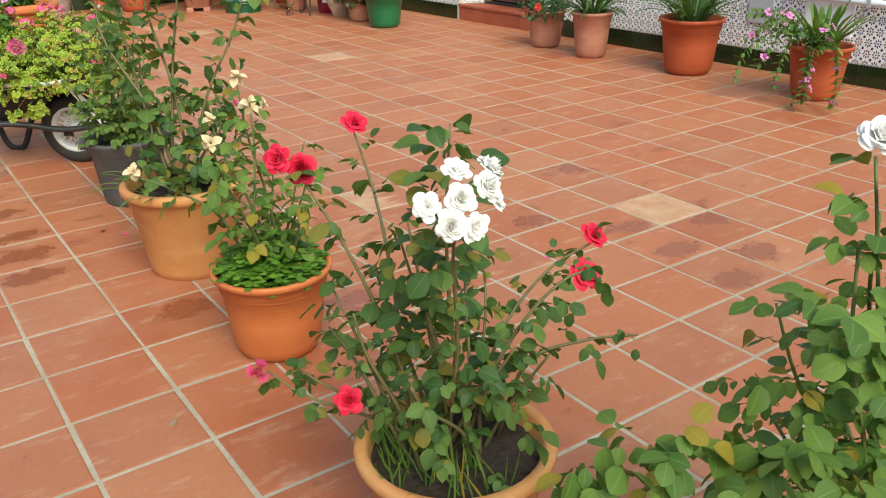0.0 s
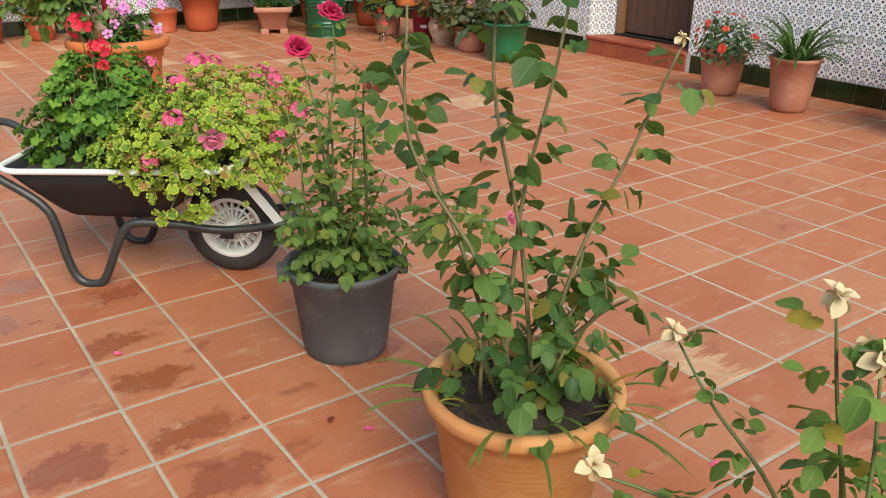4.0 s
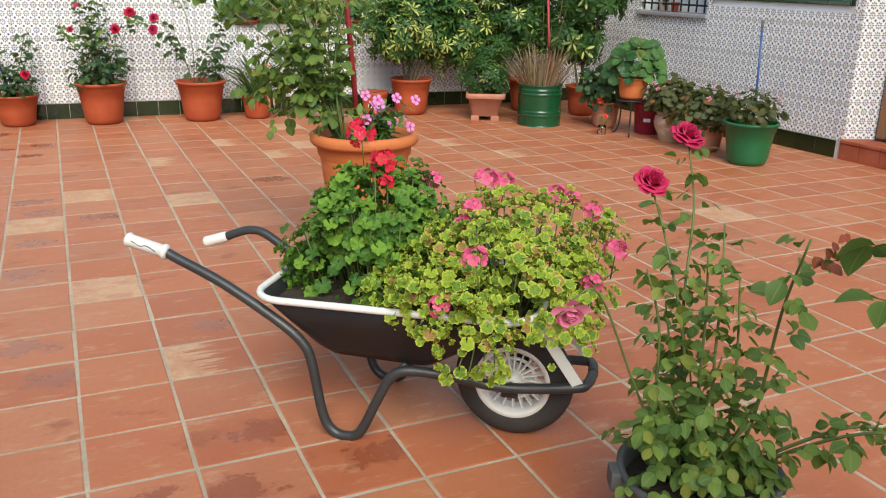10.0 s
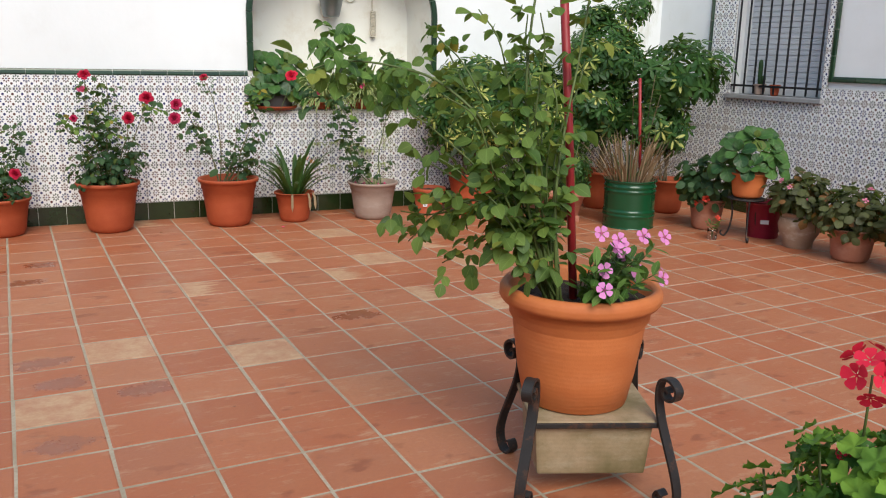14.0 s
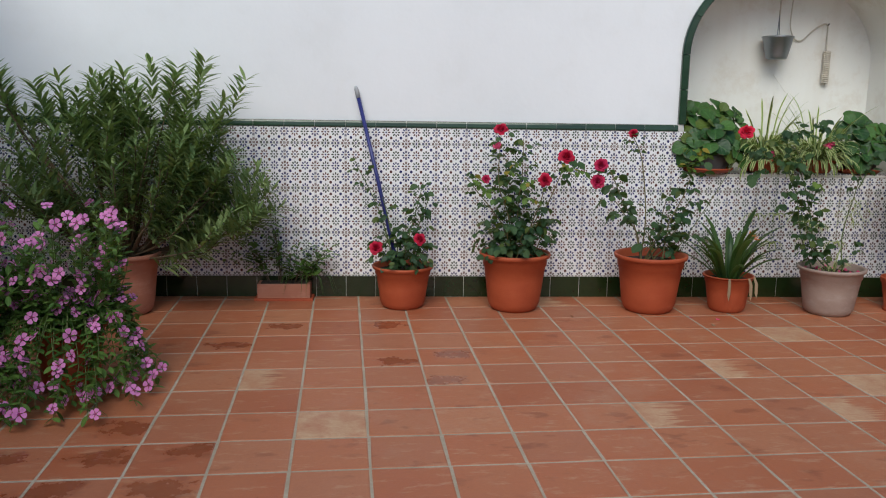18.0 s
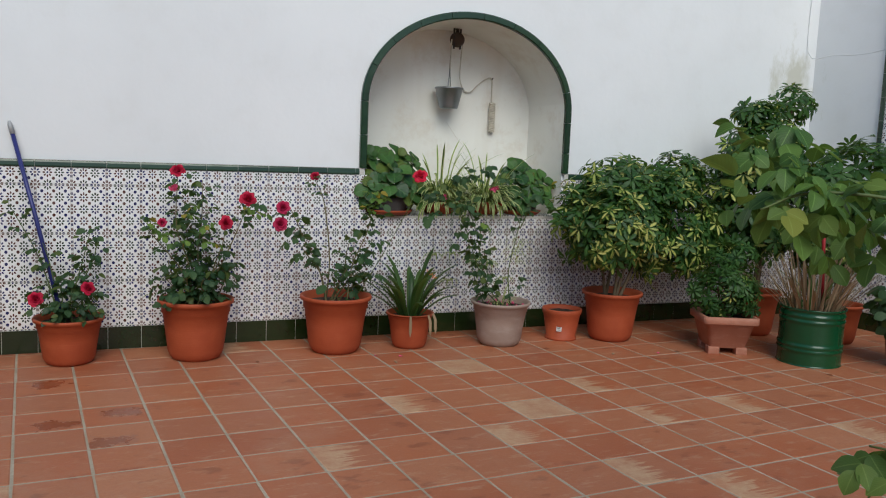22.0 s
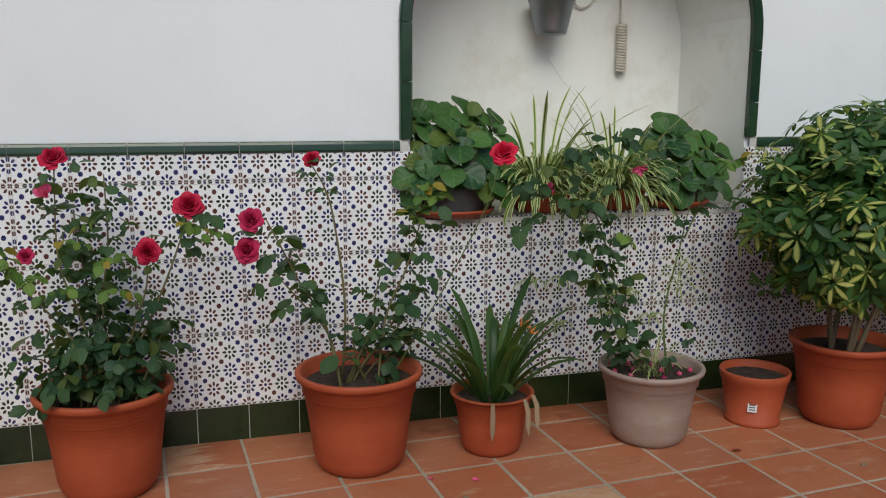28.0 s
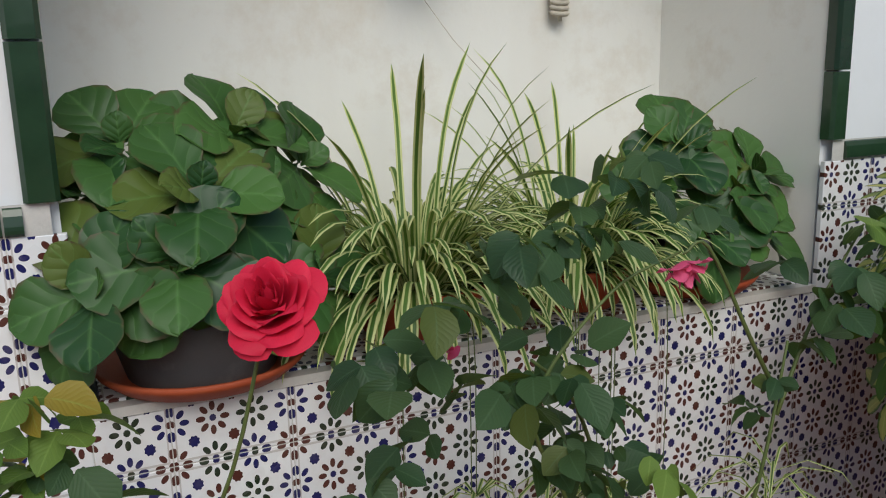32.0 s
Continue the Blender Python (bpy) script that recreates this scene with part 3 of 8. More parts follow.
def tile_mesh(name, w, h, material, thick=0.012, u0=0.0, u1=1.0, v0=0.0, v1=1.0, lip=0.0016):
    """A wall tile: local x and z across its face, the face towards -y, with softened edges."""
    c = lip
    outer = [(0, 0, 0), (w, 0, 0), (w, 0, h), (0, 0, h)]
    mid = [(x, -thick + c, z) for x, _, z in outer]
    face = [(c, -thick, c), (w - c, -thick, c), (w - c, -thick, h - c), (c, -thick, h - c)]
    verts = outer + mid + face
    faces = [(8, 9, 10, 11)]
    for k in range(4):
        a, b = k, (k + 1) % 4
        faces += [(a, b, 4 + b, 4 + a), (4 + a, 4 + b, 8 + b, 8 + a)]
    flat = [(u0, v0), (u1, v0), (u1, v1), (u0, v1)] * 3
    me = bpy.data.meshes.new(name)
    me.from_pydata(verts, [], faces)
    uv = me.uv_layers.new(name="UVMap")
    for loop in me.loops:
        uv.data[loop.index].uv = flat[loop.vertex_index]
    me.materials.append(material)
    return me


GAP = 0.0014
full_tile = tile_mesh("tile", WT - GAP, WH - GAP, M["azulejo"])


def lay(me, parent, x, y, z, rz=0.0, rx=0.0, name="tile"):
    ob = new(name, me)
    ob.parent = parent
    ob.matrix_local = pose(x, y, z, rx, 0, rz)
    return ob


def joined_tiles(name, spots, parent, thick=0.012):
    """Many wall tiles in one mesh: (x, z, width, height)."""
    verts, faces, uvs = [], [], []
    for x, z, w, h in spots:
        i, c = len(verts), 0.0016
        w, h = w - GAP, h - GAP
        verts += [(x, 0, z), (x + w, 0, z), (x + w, 0, z + h), (x, 0, z + h)]
        verts += [(x + c, -thick, z + c), (x + w - c, -thick, z + c), (x + w - c, -thick, z + h - c), (x + c, -thick, z + h - c)]
        flat = [(0, 0), (w / WT, 0), (w / WT, h / WH), (0, h / WH)] * 2
        for q in ((4, 5, 6, 7), (0, 1, 5, 4), (1, 2, 6, 5), (2, 3, 7, 6), (3, 0, 4, 7)):
            faces.append(tuple(i + k for k in q))
            uvs += [flat[k] for k in q]
    ob = link_mesh(name, verts, faces, M["azulejo"], parent, uvs)
    return tagged(ob, kind="stuff")


# mortar behind the tiles
def backing(parent, x0, x1, z0, z1, y=0.0):
    v = [(x0, y - 0.0105, z0), (x1, y - 0.0105, z0), (x1, y - 0.0105, z1), (x0, y - 0.0105, z1)]
    return link_mesh("mortar", v, [(0, 1, 2, 3)], M["joint"], parent)


backing(wall_n, N_W, A0 - 0.012, 0, BAND + 0.045)
backing(wall_n, A1 + 0.012, N_E, 0, BAND + 0.045)
backing(wall_n, A0 - 0.012, A1 + 0.012, 0, SILL)

# ---- ground ----
ground = link_mesh("ground", [(-60, -60, -0.02), (60, -60, -0.02), (60, 60, -0.02), (-60, 60, -0.02)], [(0, 1, 2, 3)], M["grout"])
tagged(ground, "bare cement ground round the court", "ground", kind="structure")
floor = link_mesh("floor", [(-2.6, -12, 0.002), (6.9, -12, 0.002), (6.9, 2.2, 0.002), (-2.6, 2.2, 0.002)], [(0, 1, 2, 3)], M["grout"])
tagged(floor, "courtyard floor of square terracotta tiles with pale cement joints", "floor", kind="structure")


def floor_tile(name, size, material, seed):
    """A slightly wavy, soft-edged handmade tile."""
    r = random.Random(seed)
    h, c = size / 2, 0.006
    base = [(-h, -h), (h, -h), (h, h), (-h, h)]
    j = [(x + r.uniform(-0.002, 0.002), y + r.uniform(-0.002, 0.002)) for x, y in base]
    verts = [(x, y, -0.006) for x, y in j] + [(x * (1 - 0.004), y * (1 - 0.004), 0.0022) for x, y in j]
    verts += [(x * (1 - c / h), y * (1 - c / h), 0.004) for x, y in j]
    faces = [(8, 9, 10, 11)] + [(a, (a + 1) % 4, 4 + (a + 1) % 4, 4 + a) for a in range(4)] + [(4 + a, 4 + (a + 1) % 4, 8 + (a + 1) % 4, 8 + a) for a in range(4)]
    me = bpy.data.meshes.new(name)
    me.from_pydata(verts, [], faces)
    me.materials.append(material)
    return me

# ---- trims of the north wall ----
def bullnose(w, h=0.043, thick=0.02):
    """A glazed moulding: its face leans back to the sky above a rounded foot."""
    prof = [(0, 0), (-thick * 0.8, 0), (-thick, h * 0.09), (-thick, h * 0.2), (-thick * 0.97, h * 0.34), (-thick * 0.86, h * 0.68), (-thick * 0.66, h * 0.9), (-thick * 0.4, h), (0, h)]
    bm = bmesh.new()
    ends = [[bm.verts.new((x, y, z)) for y, z in prof] for x in (0, w)]
    n = len(prof)
    for k in range(n):
        bm.faces.new((ends[0][k], ends[1][k], ends[1][(k + 1) % n], ends[0][(k + 1) % n]))
    bm.faces.new(ends[0][::-1])
    bm.faces.new(ends[1])
    bmesh.ops.recalc_face_normals(bm, faces=bm.faces[:])
    me = bpy.data.meshes.new("trim_tile")
    bm.normal_update()
    bm.to_mesh(me)
    bm.free()
    me.materials.append(M["green"])
    return me


band_tile = bullnose(WT - 0.003)
TILE_X0 = 1.491 - 30 * WT


def band_run(parent, x0, x1, z, first):
    x = first
    while x < x1:
        a, b = max(x, x0), min(x + WT, x1)
        if b - a > 0.02:
            lay(band_tile if b - a > WT - 0.004 else bullnose(b - a - 0.003), parent, a, 0, z, name="trim_tile")
        x += WT


band_run(wall_n, N_W, A0 - 0.045, BAND + 0.001, TILE_X0)
band_run(wall_n, A1 + 0.048, N_E, BAND + 0.001, A1 + 0.048)


def arch_trim(parent):
    """Green glazed pieces set end to end round the niche."""
    inner = [(A0, BAND + 0.045 + k * (SPRING - BAND - 0.045) / 6) for k in range(6)] + arch_points(0, 40)
    inner += [(A1, SPRING - k * (SPRING - BAND - 0.045) / 6) for k in range(1, 7)]
    mids = []
    for i, p in enumerate(inner):
        a, b = Vector(inner[max(i - 1, 0)]), Vector(inner[min(i + 1, len(inner) - 1)])
        d = (b - a).normalized()
        mids.append((Vector(p), Vector((-d.y, d.x))))
    step, run, start = 0.2, 0.0, 0
    for i in range(1, len(mids)):
        run += (mids[i][0] - mids[i - 1][0]).length
        if run > step or i == len(mids) - 1:
            verts, faces = [], []
            chain = mids[start:i + 1]
            for j, (p, n) in enumerate(chain):
                pull = 0.0018 if j == 0 else -0.0018 if j == len(chain) - 1 else 0
                d = Vector((n.y, -n.x)) * pull
                for out, deep in ((-0.004, 0.012), (-0.004, -0.012), (0.003, -0.02), (0.038, -0.02), (0.045, -0.012), (0.045, 0.012)):
                    q = p + n * out + d
                    verts.append((q.x, deep, q.y))
            m = len(chain)
            for j in range(m - 1):
                faces += [(j * 6 + k, j * 6 + k + 1, j * 6 + k + 7, j * 6 + k + 6) for k in range(5)]
            faces += [tuple(range(6)), tuple(range(6 * m - 6, 6 * m))[::-1]]
            link_mesh("trim_tile", verts, faces, M["green"], parent)
            run, start = 0.0, i


arch_trim(wall_n)
slab("niche_sill_edge", NORTH, A0 + 0.02, A1 - 0.02, SILL - 0.012, SILL + 0.004, -0.016, 0.02, M["joint"], parent=wall_n)

# ---- east wall: window, white panels, door ----
wall_e = wall_thing("wall_east", EAST, "tiled house wall with a barred window, white panels and a door")
WX0, WX1, WZ0, WZ1 = -0.50, 0.43, 1.03, 2.2
DX0, DX1, DZ = 2.08, 3.17, 2.35
for x0, x1, z0, z1 in ((-1.7, WX0, 0, TOP), (WX0, WX1, 0, WZ0), (WX0, WX1, WZ1, TOP), (WX1, DX0, 0, TOP), (DX0, DX1, DZ, TOP), (DX1, 12.5, 0, TOP)):
    slab("wall_face", EAST, x0, x1, z0, z1, 0.012, 0.45, M["white"], parent=wall_e)
slab("wall_face", EAST, WX0 - 0.02, WX1 + 0.02, WZ0 - 0.02, WZ1 + 0.02, 0.4, 0.5, M["white"], parent=wall_e)
slab("wall_face", EAST, DX0 - 0.1, DX1 + 0.1, 0, DZ + 0.1, 0.42, 0.52, M["white"], parent=wall_e)
for x0, x1, z1 in ((-1.6, WX0, BAND), (WX0, WX1, WZ0), (WX1, DX0, BAND), (DX1, 10, BAND), (-0.8, WX0, 2.7), (WX1, 0.48, 2.7), (1.957, DX0, 2.7)):
    backing(wall_e, x0, x1, 0 if z1 < 2 else BAND, z1)


def dado(x0, x1, top=BAND):
    spots, x = [], x0
    while x < x1 - 0.01:
        w, z = min(WT, x1 - x), SKIRT
        while z < top - 0.01:
            spots.append((x, z, w, min(WH, top - z)))
            z += WH
        x += w
    return spots


spots = dado(-1.5, WX0) + dado(WX0, WX1, WZ0 - 0.03) + dado(WX1, DX0) + dado(DX1, 9.6)
for x0, x1 in ((-0.755, WX0), (WX1, 0.48), (2.0, DX0)):
    z = BAND
    while z < 2.5:
        spots.append((x0, z, x1 - x0, WH))
        z += WH
joined_tiles("tiles", spots, wall_e)


def trim_bar(parent, x0, z0, x1, z1):
    """Green trim tiles along a level or upright line."""
    length = max(abs(x1 - x0), abs(z1 - z0))
    n = max(1, round(length / WT))
    for k in range(n):
        if abs(x1 - x0) > abs(z1 - z0):
            me = bullnose(length / n - 0.003)
            lay(me, parent, x0 + k * length / n, 0, z0, name="trim_tile")
        else:
            ob = lay(bullnose(length / n - 0.003), parent, x0 + 0.043, 0, z0 + k * length / n, name="trim_tile")
            ob.matrix_local = pose(x0 + 0.043, 0, z0 + k * length / n, 0, -90, 0)


trim_bar(wall_e, -1.5, BAND + 0.001, -0.802, BAND + 0.001)
trim_bar(wall_e, -0.80, BAND + 0.001, -0.80, 2.6)
trim_bar(wall_e, 0.48, BAND + 0.05, 0.48, 2.6)
trim_bar(wall_e, 0.525, BAND + 0.05, 1.955, BAND + 0.05)
trim_bar(wall_e, 1.957, BAND + 0.05, 1.957, 2.6)
trim_bar(wall_e, DX1, BAND + 0.001, 9.6, BAND + 0.001)
x = -1.5
while x < 9.5:
    if not DX0 - 0.19 < x < DX1:
        slab("skirting_tile", EAST, x, min(x + WT, DX0 if x < DX0 else 99) - 0.003, 0.004, SKIRT - 0.002, -0.014, 0, M["skirt"], parent=wall_e)
    x += WT
slab("bell_box", EAST, 1.77, 1.84, 1.29, 1.36, -0.03, 0.012, M["grey"], label="small grey plastic box", parent=wall_e, bevel=0.006)
slab("utility_hatch", EAST, 5.46, 5.66, 0.33, 0.62, -0.03, 0.0, M["grey"], label="pale grey metal hatch in the tiled wall", parent=wall_e, bevel=0.008)
slab("light_panel", EAST, 5.9, 6.25, 0.3, 0.56, -0.026, 0.0, M["pvc"], label="white panel on the tiled wall", parent=wall_e, bevel=0.005)
pipe = bar("water_pipe", [(5.75, -0.06, 0.56), (6.4, -0.06, 0.55), (8.6, -0.06, 0.53)], 0.022, M["pvc"], wall_e, label="white plastic pipe along the wall")
for px in (6.35, 7.2):
    slab("pipe_clip", EAST, px, px + 0.025, 0.52, 0.585, -0.085, 0.0, M["grey"], parent=wall_e)


def build_window():
    w = thing("window_1", (0, 0, 0), "barred window with a lowered white shutter and grey sill", "window")
    w.matrix_world = EAST
    tagged(w, kind="structure")
    part("window_sill", box(WX0 - 0.03, -0.05, WZ0 - 0.03, WX1 + 0.03, 0.16, WZ0 + 0.008, 0.006), M["sill"], w, "grey stone sill")
    for name, a in (("frame", (WX0, WX0 + 0.05)), ("frame", (WX1 - 0.05, WX1))):
        part(name, box(a[0], 0.11, WZ0 + 0.01, a[1], 0.17, WZ1, 0.004), M["pvc"], w)
    part("frame", box(WX0 + 0.05, 0.11, WZ0 + 0.01, WX1 - 0.05, 0.17, WZ0 + 0.07, 0.004), M["pvc"], w)
    z = WZ0 + 0.072
    while z < WZ1 - 0.02:
        part("slat", box(WX0 + 0.05, 0.13, z, WX1 - 0.05, 0.145, z + 0.043, 0.003), M["shutter"], w)
        z += 0.046
    n = 9
    for k in range(n):
        x = WX0 + 0.04 + (WX1 - WX0 - 0.08) * k / (n - 1)
        part("bar", box(x - 0.006, -0.01, WZ0 + 0.02, x + 0.006, 0.002, WZ1 - 0.05), M["black_iron"], w)
    for z in (WZ0 + 0.075, WZ1 - 0.2):
        part("cross_bar", box(WX0 + 0.01, -0.014, z, WX1 - 0.01, 0.006, z + 0.018), M["black_iron"], w)


build_window()


def build_door():
    d = thing("door_1", (0, 0, 0), "closed dark brown plank door in a light wooden frame", "door")
    d.matrix_world = EAST
    tagged(d, kind="structure")
    z0 = 0.175
    for a, b in ((2.2, 2.255), (3.04, 3.1)):
        part("door_frame", box(a, 0.22, z0, b, 0.34, 2.25, 0.006), M["frame_wood"], d, "light brown wooden frame")
    part("door_frame", box(2.255, 0.22, 2.19, 3.04, 0.34, 2.25, 0.006), M["frame_wood"], d)
    n, x0, x1 = 7, 2.258, 3.037
    for k in range(n):
        a = x0 + (x1 - x0) * k / n
        part("plank", box(a + 0.0015, 0.27, z0 + 0.015, a + (x1 - x0) / n - 0.0015, 0.31, 2.185, 0.004), M["wood"], d)
    part("threshold", box(2.2, 0.215, 0.162, 3.1, 0.35, z0 + 0.004, 0.003), M["iron"], d, "dark metal threshold")
    part("handle", box(2.32, 0.235, 1.08, 2.345, 0.27, 1.2, 0.006), M["iron"], d, "dark iron pull handle")


build_door()
for x0, y0, x1, y1 in ((DX0, 0.0, 2.2, 0.3), (3.1, 0.3, DX1, 0.0)):
    v = [(x0, y0, 0.16), (x1, y1, 0.16), (x1, y1, DZ), (x0, y0, DZ)]
    L = math.hypot(x1 - x0, y1 - y0)
    link_mesh("door_reveal", v, [(0, 1, 2, 3)], M["azulejo"], wall_e, [(0, 0), (L / WT, 0), (L / WT, (DZ - 0.16) / WH), (0, (DZ - 0.16) / WH)])


def build_step():
    s = new("door_step")
    s.matrix_world = EAST
    tagged(s, "red tiled step in front of the door", "step", kind="structure")
    part("body", box(DX0 - 0.005, -0.006, 0.0, DX1, 0.42, 0.148), M["joint"], s)
    n = 6
    for k in range(n):
        a = DX0 - 0.008 + (DX1 - DX0) * k / n
        b = a + (DX1 - DX0) / n - 0.004
        part("tile", box(a, -0.022, 0.004, b, -0.004, 0.132, 0.003), M["step"], s)
        part("tile", box(a, -0.032, 0.134, b, 0.2, 0.162, 0.006), M["step"], s)


build_step()

# ---- west wall with its tiled ledge, and the plain walls that close the court ----
wall_w = wall_thing("wall_west", WEST, "white wall above a tiled ledge and dado")
slab("wall_face", WEST, -12.25, 2.2, 0, 0.99, 0.012, 0.3, M["white"], parent=wall_w)
slab("wall_face", WEST, -12.25, 2.2, 0.9, 2.6, 0.212, 0.6, M["white"], parent=wall_w)
backing(wall_w, -3.0, 1.96, 0, 0.99)
spots, x = [], 1.95 - 25 * WT
while x < 1.94:
    for k in range(3):
        z = SKIRT + k * WH
        spots.append((x, z, WT, min(WH, 0.985 - z)))
    x += WT
joined_tiles("tiles", spots, wall_w)
ob = joined_tiles("ledge_tiles", [(1.95 - 25 * WT + k * WT, 0.0, WT, WT) for k in range(25)], wall_w)
ob.matrix_local = pose(0, 0.0, 0.992, -90, 0, 0)
ob = joined_tiles("upper_tiles", [(1.95 - 25 * WT + k * WT, 1.005, WT, 0.118) for k in range(25)], wall_w)
ob.matrix_local = pose(0, 0.2, 0)
for k in range(25):
    x = 1.95 - 25 * WT + k * WT
    lay(band_tile, wall_w, x, 0.2, BAND + 0.001, name="trim_tile")
    slab("skirting_tile", WEST, x, x + WT - 0.003, 0.004, SKIRT - 0.002, -0.014, 0, M["skirt"], parent=wall_w)
wall_s = part("wall_south", box(-3.4, -12.6, 0, 7.6, -12.2, 2.5), M["white"], None)
tagged(wall_s, "plain white wall closing the court", "wall", kind="structure")

# ---- leaves, stems and flowers ----
def blade(stations, fold=0.25, droop=0.15, tooth=0.0, ripple=0.0):
    """A leaf of length 1 along y, its face towards z: (t, half width) pairs."""
    verts, uvs, faces = [], [], []
    for n, (t, w) in enumerate(stations):
        z = -droop * t * t
        w2 = w * (1 + (tooth if n % 2 else -tooth))
        lift = ripple * math.sin(7.5 * t)
        verts += [(-w2, t, z + fold * w + lift), (0, t, z), (w2, t, z + fold * w - lift * 0.7)]
        uvs += [(0, t), (0.5, t), (1, t)]
    for n in range(len(stations) - 1):
        a = 3 * n
        faces += [(a, a + 1, a + 4, a + 3), (a + 1, a + 2, a + 5, a + 4)]
    return np.array(verts, float), np.array(faces), np.array(uvs, float)


def cupped_leaf(stations, cup=0.22, droop=0.3, ripple=0.04):
    """A broad leaf of length 1 along y, five points across, its sides lifted and its margin waved."""
    verts, uvs, faces = [], [], []
    for t, w in stations:
        for u in (-1.0, -0.55, 0.0, 0.55, 1.0):
            z = cup * w * abs(u) ** 1.5 - droop * t * t + ripple * abs(u) * math.sin(9 * t + 2 * u)
            verts.append((w * u, t - 0.06 * w * u * u, z))
            uvs.append((0.5 + 0.5 * u, t))
    for n in range(len(stations) - 1):
        for k in range(4):
            a = 5 * n + k
            faces.append((a, a + 1, a + 6, a + 5))
    return np.array(verts, float), np.array(faces), np.array(uvs, float)


def disc_leaf(lobes=7, wave=0.17, cup=0.16, rings=3):
    """A round, ruffled, scalloped leaf that hangs from the notch in its edge."""
    n = lobes * 4 + 1
    verts, uvs, faces = [(0, 0.42, 0)], [(0.5, 0)], []
    for j in range(1, rings + 1):
        q = j / rings
        for k in range(n):
            a = -math.pi / 2 + 0.2 + (2 * math.pi - 0.4) * k / (n - 1)
            s = abs(math.sin(math.pi * k * lobes / (n - 1)))
            r = 0.5 * q * (1 + wave * (s - 0.6) * (q ** 3))
            verts.append((r * math.cos(a), 0.42 + r * math.sin(a), cup * q * q * 0.5 + 0.1 * math.sin(5 * a + 1) * q * q + 0.035 * math.cos(lobes * 2 * a) * q ** 3))
            uvs.append((0.5 + 0.5 * q, k / n))
    for k in range(n - 1):
        faces.append((0, 1 + k, 2 + k, 2 + k))
        for j in range(rings - 1):
            a = 1 + j * n + k
            faces.append((a, a + n, a + n + 1, a + 1))
    return np.array(verts, float), np.array(faces), np.array(uvs, float)


LEAF = {
    "rose": blade([(0, 0.02), (0.16, 0.27), (0.38, 0.39), (0.6, 0.38), (0.8, 0.25), (0.93, 0.1), (1, 0.0)], 0.2, 0.2, 0.03),
    "rose_curled": blade([(0, 0.02), (0.14, 0.24), (0.36, 0.38), (0.6, 0.4), (0.82, 0.28), (0.94, 0.11), (1, 0.0)], 0.42, 0.4, 0.04),
    "rose_wavy": blade([(0, 0.02), (0.18, 0.29), (0.4, 0.42), (0.62, 0.4), (0.83, 0.27), (0.95, 0.1), (1, 0.0)], -0.12, 0.32, 0.06),
    "disc": disc_leaf(),
    "round": cupped_leaf([(0, 0.05), (0.12, 0.09), (0.26, 0.24), (0.42, 0.37), (0.6, 0.45), (0.76, 0.44), (0.89, 0.33), (0.97, 0.17), (1, 0.03)]),
    "finger": blade([(0, 0.02), (0.15, 0.08), (0.4, 0.17), (0.7, 0.17), (0.9, 0.09), (1, 0.0)], 0.1, 0.2),
    "lance": blade([(0, 0.015), (0.2, 0.06), (0.5, 0.085), (0.8, 0.055), (1, 0.0)], 0.25, 0.1),
    "oval": blade([(0, 0.03), (0.2, 0.16), (0.45, 0.23), (0.75, 0.18), (1, 0.0)], 0.18, 0.12),
    "clover": blade([(0, 0.02), (0.35, 0.28), (0.75, 0.45), (1, 0.3)], 0.2, 0.05),
    "petal": blade([(0, 0.07), (0.25, 0.27), (0.55, 0.48), (0.85, 0.46), (1, 0.24)], 0.35, -0.12),
    "flat_petal": blade([(0, 0.05), (0.2, 0.07), (0.5, 0.36), (0.85, 0.42), (1, 0.22)], 0.03, 0.06),
}


